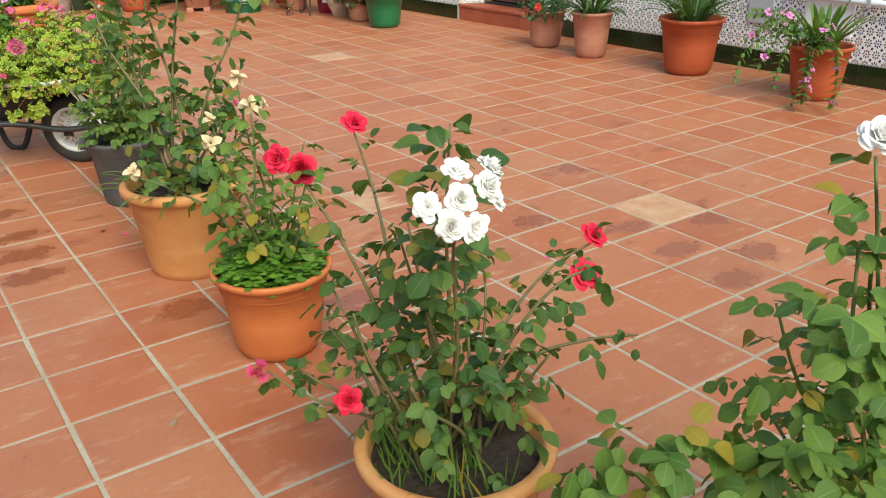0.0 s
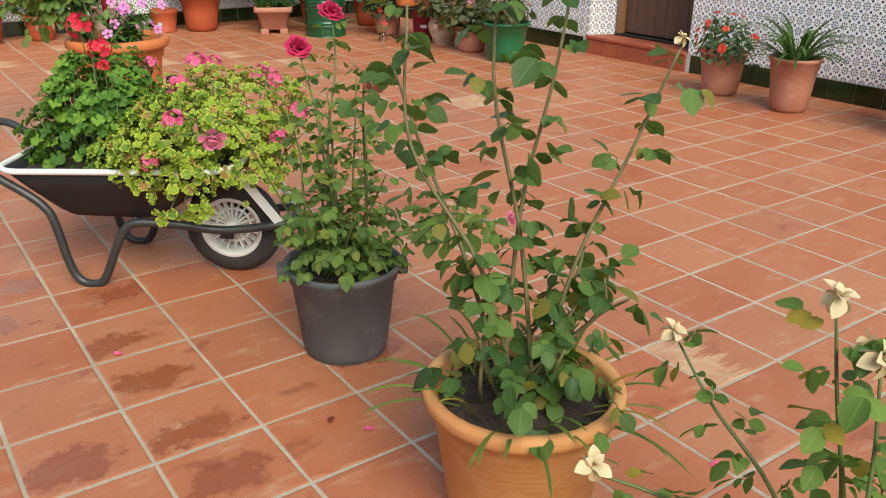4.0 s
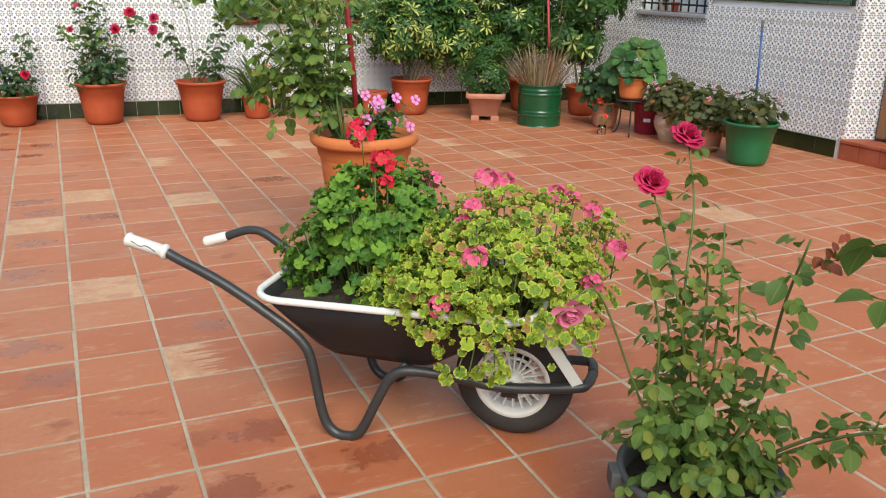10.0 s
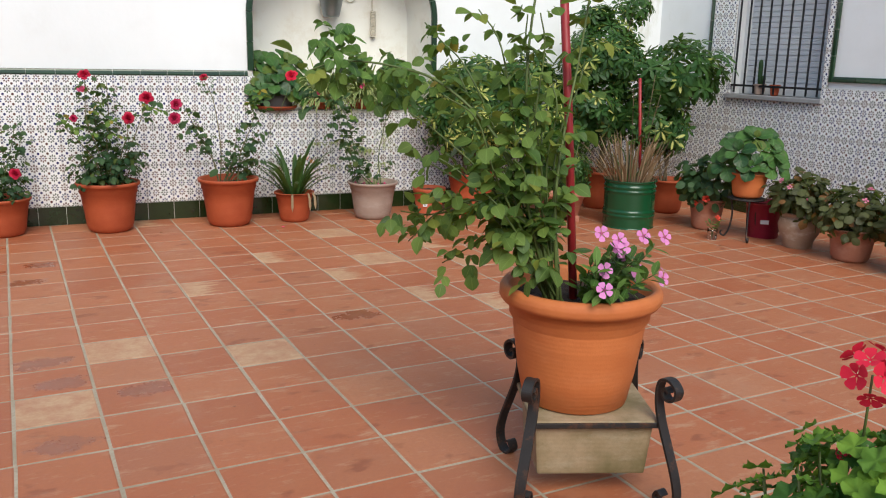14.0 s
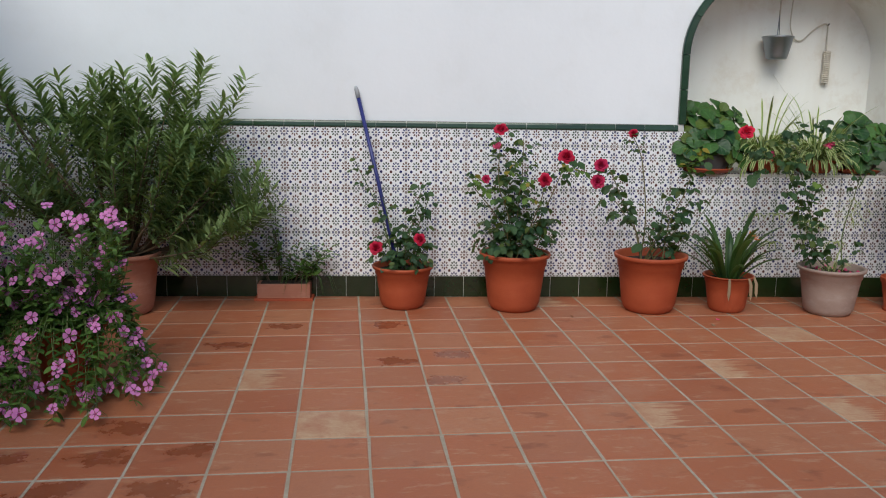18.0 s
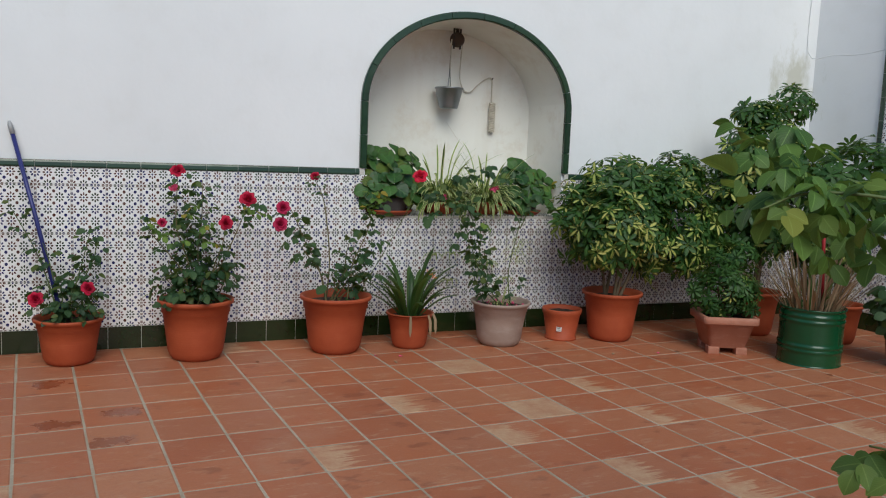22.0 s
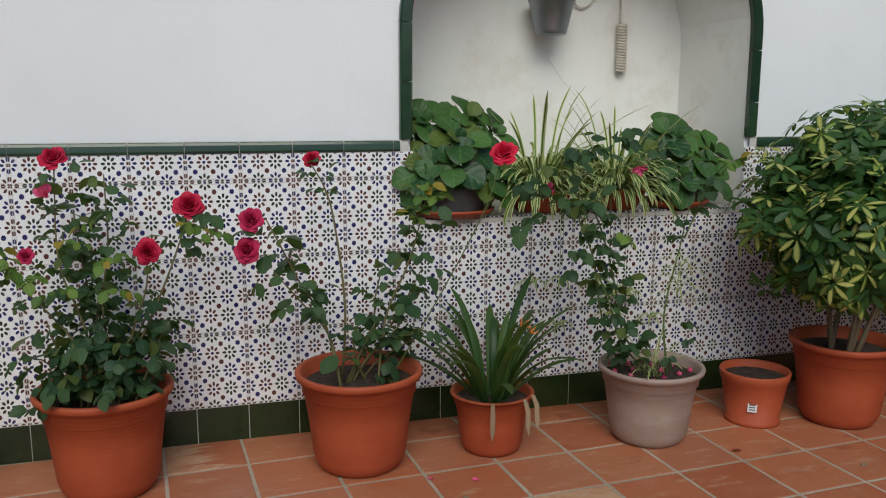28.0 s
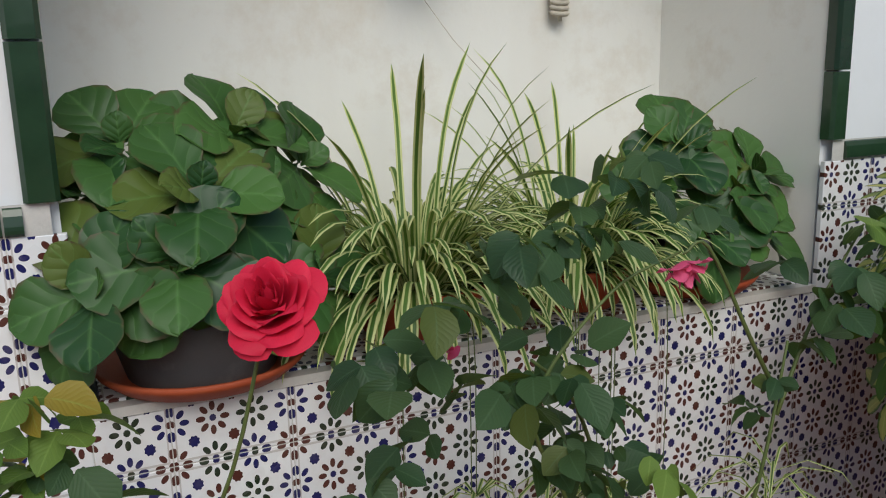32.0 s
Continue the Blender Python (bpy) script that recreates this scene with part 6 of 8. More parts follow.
def build_pulley():
    t = thing("well_pulley", (0, 0, 0), "old wooden pulley with rope and zinc bucket in the niche", "well pulley")
    t.matrix_world = NORTH
    x, y, z = 2.975, 0.42, 2.136
    part("bracket", box(x - 0.012, y - 0.01, 2.136, x + 0.012, y + 0.01, 2.226, 0.003), M["iron"], t, "dark iron bracket")
    v, f = lathe([(0.012, -0.02), (0.05, -0.02), (0.055, -0.012), (0.042, 0.0), (0.055, 0.012), (0.05, 0.02), (0.012, 0.02)], 24)
    wheel = link_mesh("wheel", v, f, M["wood_block"], t, smooth=True, label="dark wooden pulley wheel")
    wheel.matrix_local = pose(x, y, z, 0, 90, 60)
    part("cheek", box(x - 0.03, y - 0.012, z - 0.07, x - 0.022, y + 0.012, z + 0.09, 0.003), M["iron"], t)
    part("cheek", box(x + 0.022, y - 0.012, z - 0.07, x + 0.03, y + 0.012, z + 0.09, 0.003), M["iron"], t)
    bar("rope", [(x - 0.045, y, z), (x - 0.048, y, 2.03), (x - 0.05, y, 1.915)], 0.006, M["rope"], t, label="cream cotton rope")
    bar("loose_rope", [(x + 0.045, y, z - 0.02), (x + 0.05, y + 0.03, 2.0), (x + 0.07, y + 0.08, 1.86), (x + 0.12, y + 0.11, 1.775), (x + 0.18, y + 0.115, 1.765), (x + 0.25, y + 0.115, 1.83), (x + 0.32, y + 0.115, 1.876), (x + 0.36, y + 0.115, 1.872), (x + 0.364, y + 0.115, 1.78), (x + 0.366, y + 0.112, 1.69)],
        0.0048, M["rope"], t, round_n=5)
    for k in range(17):
        a = []
        for q in range(13):
            w = 2 * math.pi * q / 12
            a.append((x + 0.368 + 0.0215 * math.cos(w), y + 0.1 + 0.013 * math.sin(w), 1.684 - 0.0132 * k + 0.004 * math.sin(w)))
        bar("coil", a, 0.0068, M["rope"], t, seg=5)
    bar("rope_tail", [(x + 0.366, y + 0.105, 1.69), (x + 0.368, y + 0.1, 1.58), (x + 0.37, y + 0.1, 1.452)], 0.0048, M["rope"], t)
    hook = [(x + 0.362, y + 0.13, 1.876), (x + 0.362, y + 0.11, 1.872), (x + 0.362, y + 0.098, 1.882)]
    bar("hook", hook, 0.004, M["iron"], t)
    b = link_mesh("bucket", *lathe([(0.055, 0), (0.06, 0.004), (0.064, 0.02), (0.088, 0.13), (0.093, 0.134), (0.093, 0.142), (0.088, 0.144), (0.084, 0.13), (0.06, 0.02)], 32), M["zinc"], t, smooth=True, label="small galvanised zinc bucket")
    b.matrix_local = pose(x - 0.05, y, 1.622) @ Matrix.Diagonal((1.17, 1.17, 1.1, 1))
    arc = [(0.47 * q, 0.88 * q, w) for q, w in ((-0.09, 0.138), (-0.045, 0.2), (-0.008, 0.27), (0.008, 0.27), (0.045, 0.2), (0.09, 0.138))]
    v, f = tube([Vector(p) for p in arc], 0.003, 6)
    link_mesh("handle", v, f, M["zinc"], b, smooth=True)
    bar("thread", [(x - 0.012, y + 0.12, 1.525), (x + 0.06, y + 0.08, 1.41), (x + 0.18, y + 0.0, 1.25)], 0.0011, M["rope"], t)


build_pulley()
wire = thing("wall_cable", (0, 0, 0), "thin white cable slung across the wall corner", "cable")
wire.matrix_world = NORTH
bar("cable", [(6.02, -0.01, 2.9), (6.02, -0.012, 2.25), (6.0, -0.3, 2.2), (5.98, -0.7, 2.19), (5.97, -1.1, 2.27)], 0.004, M["pvc"], wire, round_n=4)

# ---- pots along the east wall ----
EROW = "pots along the east wall"


def leafy_pot(name, place, R, h, pot_mat, label, seed, leaf_mat, kind, size, n, spread, height, flower=None, blooms=0, fsize=1.0, profile=None, square=0.0, z0=0.0, droop=0.0, group=EROW):
    """A low bushy plant in a pot, its flowers spread over the crown."""
    r = random.Random(seed)
    t = thing(name, (*place, z0), label, "potted plant", group)
    put_pot(t, R, h, pot_mat, seed, profile, square)
    bag, lines = Bag(), []
    for k in range(9):
        a = r.uniform(0, 6.3)
        tip = (spread * 0.7 * math.cos(a), spread * 0.7 * math.sin(a), h + height * r.uniform(0.4, 0.9))
        lines.append(cane([(0.3 * R * math.cos(a), 0.3 * R * math.sin(a), h * 0.82), (tip[0] * 0.6, tip[1] * 0.6, (tip[2] + h) / 2), tip], r, 0.01, 3))
    stems(t, lines, "stem", 0.004, 0.002)
    for p, d in crown_points(r, n, (0, 0, h + height * 0.42), (spread, spread, height * 0.58), 0.35):
        p[2] -= droop * max(0.0, math.hypot(p[0], p[1]) / spread - 0.6)
        out = Vector(d)
        bag.add(kind, [p], [out * 0.5 + Vector((r.uniform(-1, 1), r.uniform(-1, 1), r.uniform(-1.0, 0.2)))], [out + Vector((r.uniform(-0.5, 0.5), r.uniform(-0.5, 0.5), 0.5))], size * r.uniform(0.6, 1.15))
    bag.make("foliage", M[leaf_mat], t)
    if flower:
        for p, d in crown_points(r, blooms, (0, 0, h + height * 0.48), (spread * 1.05, spread * 1.05, height * 0.62), 0.95, 0):
            if p[2] > h * 0.9:
                bloom(t, flower, p, Vector(d) + Vector((0, 0, 0.3)), fsize * r.uniform(0.8, 1.15), spin=r.uniform(0, 360))
    return t


leafy_pot("potted_begonia", (5.3, -0.2), 0.15, 0.25, "clay_pink", "red-flowered plant in a pale clay pot", 41, "rose_leaf_dark", "rose_wavy", 0.07, 420, 0.26, 0.34, "coral", 9, 1.1)
t = broad_plant((5.28, -0.62, 0.3245), "broad-leaved plant in an orange pot on an iron stand",
                [(-0.18, 0.0, 0.0), (-0.1, -0.06, 0.1), (0.02, 0.02, 0.2), (0.14, 0.0, 0.1), (0.0, -0.1, 0.0), (0.18, -0.04, 0.0), (-0.1, 0.1, 0.16), (0.12, 0.1, 0.18)], 42, 0.15, leaf=0.125, potted=True, lift=0.24, turn=-40)
s = thing("iron_plant_stand", (5.28, -0.62, 0), "black wrought iron plant stand with curled feet", "plant stand")
ring = [(0.13 * math.cos(2 * math.pi * k / 24), 0.13 * math.sin(2 * math.pi * k / 24), 0.315) for k in range(25)]
bar("ring", ring, 0.007, M["iron"], s)
part("plate", box(-0.1, -0.1, 0.306, 0.1, 0.1, 0.3235, 0.003), M["iron"], s)
for k in range(3):
    a = 2 * math.pi * k / 3 - 2.2
    c, q = math.cos(a), math.sin(a)
    bar("leg", [(0.12 * c, 0.12 * q, 0.315), (0.1 * c, 0.1 * q, 0.2), (0.115 * c, 0.115 * q, 0.07), (0.15 * c, 0.15 * q, 0.009), (0.18 * c, 0.18 * q, 0.025), (0.17 * c, 0.17 * q, 0.045)], 0.007, M["iron"], s, round_n=4)
t = thing("red_bucket", (5.5, -0.6, 0), "dark red plastic bucket with a pale label", "bucket", EROW)
put_pot(t, 0.14, 0.28, "pot_red", 43, [(0.112, 0), (0.116, 0.005), (0.135, 0.26), (0.14, 0.262), (0.14, 0.278), (0.134, 0.28), (0.128, 0.26), (0.12, 0.2)])
lab = part("label", box(-0.03, -0.002, 0, 0.03, 0.002, 0.03), M["label_white"], t, "pale sticker")
lab.matrix_local = pose(-0.09, -0.095, 0.12, -4, 0, -43)
leafy_pot("potted_begonia", (5.45, -0.98), 0.15, 0.26, "beige", "half-dry begonia in a flaking beige clay vase", 44, "begonia_leaf", "rose_wavy", 0.07, 420, 0.25, 0.3, "begonia", 5, 0.9, profile=[(0.095, 0), (0.1, 0.005), (0.105, 0.05), (0.14, 0.12), (0.15, 0.17), (0.14, 0.215), (0.125, 0.23), (0.135, 0.25), (0.14, 0.26), (0.125, 0.262), (0.115, 0.24), (0.12, 0.2)], droop=0.1)
leafy_pot("potted_begonia", (5.45, -1.42), 0.17, 0.23, "clay_pink", "dark-leaved begonia with pale pink flowers in a wide clay pot", 46, "begonia_leaf", "rose_wavy", 0.066, 560, 0.3, 0.28, "begonia", 7, 0.85, droop=0.2)
t = leafy_pot("potted_begonia", (5.41, -1.95), 0.21, 0.33, "pot_green", "sparse begonia in a green plastic pot", 47, "begonia_leaf", "rose_wavy", 0.06, 240, 0.24, 0.22, "begonia", 6, 0.85)
bar("blue_stake", [(0.12, 0.1, 0.28), (0.16, 0.16, 0.7), (0.19, 0.21, 1.0)], 0.009, M["blue_bright"], t, label="bright blue pole")
bar("stake_cap", [(0.19, 0.21, 1.0), (0.196, 0.217, 1.06)], 0.011, M["pot_black"], t)

# south of the door
leafy_pot("potted_geranium", (5.88, -3.83), 0.175, 0.31, "clay_pink", "coral-flowered plant in a round clay pot", 51, "rose_leaf_dark", "oval", 0.055, 420, 0.24, 0.24, "coral", 16, 0.95, droop=0.25)
t = thing("potted_strap_plant", (5.84, -4.42, 0), "dark narrow-leaved plant in a pale clay pot", "potted plant", EROW)
r = random.Random(52)
put_pot(t, 0.17, 0.36, "clay_pink", 52)
strap_plant(t, 0.17, 0.32, 70, 0.42, r, "strap", 0.011, (30, 85), 1.3)
t = thing("potted_strap_plant", (5.93, -5.33, 0), "leafy strap plant in a large orange plastic pot", "potted plant", EROW)
r = random.Random(53)
put_pot(t, 0.235, 0.4, "pot", 53)
strap_plant(t, 0.23, 0.34, 70, 0.45, r, "strap", 0.013, (40, 88), 1.1)
t = thing("potted_aloe", (5.93, -6.35, 0), "upright succulent with trailing periwinkle in a clay pot", "potted plant", EROW)
r = random.Random(54)
put_pot(t, 0.2, 0.34, "pot", 54)
strap_plant(t, 0.2, 0.3, 40, 0.34, r, "rose_leaf_light", 0.016, (50, 90), 0.6)


def trailing(t, r, starts, leaf="vinca", flower="lilac", size=0.05, gap=0.03, fl=0.16, big=1.2):
    """Periwinkle shoots: paired glossy leaves, flowers near the tips."""
    bag, lines = Bag(), []
    for pts in starts:
        line = cane(pts, r, 0.02, 5)
        lines.append(line)
        spots = along(line, 0.15, gap)
        for k, (p, d) in enumerate(spots):
            a = d.orthogonal().normalized()
            q = k * 1.57
            o = a * math.cos(q) + d.cross(a) * math.sin(q)
            for sgn in (1, -1):
                bag.add("oval", [p], [o * sgn + d * 0.5 + Vector((0, 0, r.uniform(-0.1, 0.3)))], [(r.uniform(-0.3, 0.3), r.uniform(-0.3, 0.3), 1)], size * r.uniform(0.7, 1.15))
            if r.random() < fl and k > len(spots) * 0.3 or k == len(spots) - 1 and r.random() < 0.6:
                way = Vector((r.uniform(-0.7, 0.7), r.uniform(-1, 0.2), r.uniform(0.1, 0.8)))
                bloom(t, flower, p + way.normalized() * 0.03, way, big * r.uniform(0.8, 1.15), spin=r.uniform(0, 72))
    stems(t, lines, "stem", 0.003, 0.0015)
    bag.make("trailing_foliage", M[leaf], t)


trailing(t, r, [[(-0.05, 0, 0.32), (-0.2, -0.05, 0.42), (-0.32, -0.1, 0.2), (-0.42, -0.12, 0.03)], [(-0.05, 0.1, 0.32), (-0.25, 0.2, 0.42), (-0.38, 0.28, 0.3), (-0.42, 0.3, 0.12)], [(0, 0, 0.32), (-0.15, 0.2, 0.5), (-0.25, 0.35, 0.52)],
                [(0, -0.1, 0.32), (-0.18, -0.2, 0.36), (-0.28, -0.28, 0.2), (-0.36, -0.34, 0.04)], [(0, 0, 0.32), (-0.1, -0.1, 0.45), (-0.22, -0.16, 0.38)], [(-0.05, 0.1, 0.32), (-0.22, 0.12, 0.46), (-0.3, 0.16, 0.34), (-0.36, 0.2, 0.2)], [(-0.05, 0, 0.32), (-0.2, 0.02, 0.44), (-0.3, 0.04, 0.3), (-0.36, 0.06, 0.1)],
                [(0, 0.1, 0.32), (-0.12, 0.3, 0.44), (-0.2, 0.42, 0.34)], [(0, -0.05, 0.32), (-0.2, -0.12, 0.5), (-0.3, -0.18, 0.44)], [(-0.05, 0.05, 0.32), (-0.25, 0.1, 0.52), (-0.36, 0.16, 0.5)], [(0, -0.1, 0.32), (-0.24, -0.1, 0.36), (-0.34, -0.16, 0.18), (-0.4, -0.18, 0.05)]], size=0.058, gap=0.026, fl=0.14, big=1.35)

# ---- west side ----
t = thing("potted_oleander", (-1.4, 1.45, 0), "large oleander bush in a clay pot in the tiled corner", "potted plant")
r = random.Random(61)
put_pot(t, 0.21, 0.38, "clay_pink", 61)
bag, lines = Bag(), []
tips = crown_points(r, 130, (-0.05, -0.08, 0.93), (0.8, 0.38, 0.46), 0.45, 4) + crown_points(r, 34, (0.62, -0.1, 0.68), (0.34, 0.24, 0.34), 0.4, 1)
tips += [((r.uniform(-0.8, 0.75), r.uniform(-0.25, 0.1), r.uniform(1.22, 1.46)), (0, 0, 1)) for k in range(22)]
for k, (p, d) in enumerate(tips):
    tip = Vector(p)
    base = Vector((0.06 * d[0], 0.06 * d[1], 0.33))
    line = cane([base, base.lerp(tip, 0.5) + Vector((0, 0, -0.04)), base.lerp(tip, 0.8) + Vector((0, 0, -0.03)), tip + Vector((0, 0, 0.04))], r, 0.03, 5)
    if k % 3 == 0:
        lines.append(line)
    total = sum((b - a).length for a, b in zip(line, line[1:]))
    for p, d in along(line, max(0.1, 1 - 0.24 / total), 0.026):
        d = (d + Vector((0, 0, 0.5))).normalized()
        o = d.orthogonal().normalized()
        off = r.uniform(0, 6)
        for j in range(4):
            w = o * math.cos(off + 1.57 * j) + d.cross(o) * math.sin(off + 1.57 * j)
            bag.add("lance", [p], [w * 0.8 + d * r.uniform(0.3, 0.8)], [(0, 0, 1)], 0.125 * r.uniform(0.6, 1.15))
stems(t, lines, "stem_brown", 0.008, 0.003)
bag.make("foliage", M["oleander"], t)

t = thing("planter_box", (-0.48, 1.745, 0), "small clay planter box with straggly herbs", "planter", turn=-3)
bm = box(-0.17, -0.065, 0.018, 0.17, 0.065, 0.115, 0.006)
part("box", bm, M["clay_pink"], t)
part("saucer", box(-0.19, -0.075, 0, 0.19, 0.075, 0.022, 0.006), M["pot"], t)
part("soil", box(-0.15, -0.05, 0.1, 0.15, 0.05, 0.118, 0.004), M["soil"], t)
r = random.Random(62)
bag, lines = Bag(), []
for k in range(44):
    x = r.uniform(-0.16, 0.16)
    tip = (x * 2.5, r.uniform(-0.12, 0.04), 0.115 + r.uniform(0.1, 0.4) * (1.3 if x < 0 else 0.7))
    line = cane([(x, r.uniform(-0.03, 0.03), 0.11), ((x + tip[0]) / 2, tip[1] / 2, (tip[2] + 0.2) / 2), tip], r, 0.01, 3)
    lines.append(line)
    for p, d in along(line, 0.3, 0.022):
        bag.add("oval", [p], [(r.uniform(-1, 1), r.uniform(-1, 0.3), r.uniform(-0.2, 0.5))], [(0, 0, 1)], r.uniform(0.035, 0.07))
stems(t, lines[::2], "stem_brown", 0.0022, 0.001)
bag.make("foliage", M["vinca"], t)
bag = Bag()
for k in range(14):
    a = r.uniform(-0.6, 3.5)
    p = np.array([0.15, -0.02, 0.12])
    o = np.array([math.cos(a), -abs(math.sin(a)) * 0.6, 0])
    bag.ribbon([p, p + o * 0.08 + (0, 0, 0.08), p + o * 0.16 + (0, 0, 0.04), p + o * 0.2 - (0, 0, 0.08)], 0.004, (-o[1], o[0], 0))
tagged(bag.make("grass", M["strap"], t), kind="stuff")

t = thing("potted_periwinkle", (-1.74, -0.05, 0), "spreading pink periwinkle in a black plastic pot", "potted plant")
r = random.Random(63)
put_pot(t, 0.2, 0.3, "pot_black", 63)
shoots = []
for k in range(84):
    a = r.uniform(-3.0, 1.4)
    q = r.uniform(0.05, 0.42)
    shoots.append([(0.08 * math.cos(a), 0.08 * math.sin(a), 0.26), (0.6 * q * math.cos(a), 0.6 * q * math.sin(a), 0.48), (q * math.cos(a), q * math.sin(a), r.uniform(0.42, 0.85))])
trailing(t, r, shoots, size=0.055, gap=0.032, fl=0.06, big=1.3)
t = thing("potted_periwinkle", (-1.33, 0.12, 0), "pink periwinkle trailing to the floor from a clay pot", "potted plant")
r = random.Random(64)
put_pot(t, 0.17, 0.3, "pot", 64)
shoots = []
for k in range(160):
    a = r.uniform(-3.1, 0.6)
    q = r.uniform(0.05, 0.36)
    if k % 3:
        shoots.append([(0.08 * math.cos(a), 0.08 * math.sin(a), 0.26), (0.2 * math.cos(a), 0.2 * math.sin(a), 0.42), (q * math.cos(a), q * math.sin(a), r.uniform(0.3, 0.82))])
    else:
        shoots.append([(0.08 * math.cos(a), 0.08 * math.sin(a), 0.26), (0.22 * math.cos(a), 0.22 * math.sin(a), 0.38), (0.3 * math.cos(a), 0.3 * math.sin(a) - 0.04, 0.2), ((0.1 + q) * math.cos(a), (0.1 + q) * 1.2 * math.sin(a) - 0.08, 0.04)])
trailing(t, r, shoots, size=0.05, gap=0.032, fl=0.065, big=1.3)
t = thing("ledge_pot", tuple(WEST @ Vector((0.62, 0.1, 1.006))), "small clay pot with a feathery shrub on the wall ledge", "potted plant")
r = random.Random(65)
put_pot(t, 0.085, 0.14, "pot", 65)
bag, lines = Bag(), []
for k in range(14):
    a = k * 2.4
    line = cane([(0, 0, 0.12), (0.05 * math.cos(a), 0.05 * math.sin(a), 0.24), (0.14 * math.cos(a), 0.14 * math.sin(a), r.uniform(0.25, 0.42))], r, 0.01, 4)
    lines.append(line)
    for p, d in along(line, 0.3, 0.014):
        for sgn in (1, -1):
            bag.add("lance", [p], [d.orthogonal() * sgn + d * 0.4], [(0, 0, 1)], 0.03)
stems(t, lines, "stem_brown", 0.002, 0.001)
bag.make("foliage", M["oleander"], t)

# small things along the east wall
t = thing("glass_jar", (5.04, -0.54, 0), "small clear glass jar holding a flowering cutting", "jar")
v, f = lathe([(0.03, 0), (0.036, 0.003), (0.038, 0.06), (0.036, 0.085), (0.033, 0.085), (0.034, 0.06), (0.032, 0.008)], 24)
link_mesh("jar", v, f, M["glass"], t, smooth=True)
r = random.Random(66)
bag, lines = Bag(), []
for k in range(5):
    a = k * 1.3
    line = cane([(0, 0, 0.012), (0.015 * math.cos(a), 0.015 * math.sin(a), 0.09), (0.06 * math.cos(a), 0.06 * math.sin(a), r.uniform(0.12, 0.18))], r, 0.004, 3)
    lines.append(line)
    for p, d in along(line, 0.6, 0.018):
        bag.add("oval", [p], [(r.uniform(-1, 1), r.uniform(-1, 1), 0.1)], [(0, 0, 1)], 0.045)
stems(t, lines, "stem", 0.002, 0.0015)
bag.make("foliage", M["vinca"], t)
bloom(t, "coral", (0.01, -0.03, 0.17), (0, -0.8, 0.5), 0.9)
t = thing("potted_cactus", tuple(EAST @ Vector((-0.21, 0.03, WZ0 + 0.009))), "small column cactus in a grey pot on the window sill", "cactus")
put_pot(t, 0.055, 0.09, "pot_grey", 67)
for x, hh in ((0.0, 0.3), (0.03, 0.17)):
    v, f = lathe([(0.014, 0.07), (0.018, 0.12), (0.019, hh - 0.03), (0.014, hh - 0.008), (0.004, hh)], 14, 0.12)
    ob = link_mesh("cactus_stem", v, f, M["rose_leaf_dark"], t, smooth=True)
    ob.matrix_local = pose(x, 0, 0, 0, 4 if x else -2, 0)
t = thing("small_pot", tuple(EAST @ Vector((-0.05, 0.03, WZ0 + 0.009))), "small red-brown clay pot on the window sill", "flower pot")
put_pot(t, 0.045, 0.09, "pot", 68)
t = thing("wall_socket", (0, 0, 0), "grey weatherproof socket box on the white wall panel", "socket")
t.matrix_world = EAST
part("box", box(1.775, -0.045, 1.29, 1.845, -0.002, 1.365, 0.006), M["grey"], t)
part("lid", box(1.78, -0.052, 1.297, 1.84, -0.0445, 1.358, 0.003), M["grey"], t)

# ---- the planted wheelbarrow ----
def round_ring(x0, x1, hw, rc, z0, z1, n=6):
    """A level-ish rounded rectangle; z runs from z0 at x0 to z1 at x1."""
    out = []
    for cx, cy, a0 in ((x1 - rc, hw - rc, 0), (x0 + rc, hw - rc, 90), (x0 + rc, -hw + rc, 180), (x1 - rc, -hw + rc, 270)):
        for k in range(n + 1):
            a = radians(a0 + 90 * k / n)
            x, y = cx + rc * math.cos(a), cy + rc * math.sin(a)
            out.append((x, y, z0 + (z1 - z0) * (x - x0) / (x1 - x0)))
    return out


def loft(rings):
    verts = [p for ring in rings for p in ring]
    n, faces = len(rings[0]), []
    for j in range(len(rings) - 1):
        for k in range(n):
            a, b = j * n + k, j * n + (k + 1) % n
            faces.append((a, b, b + n, a + n))
    return verts, faces, n


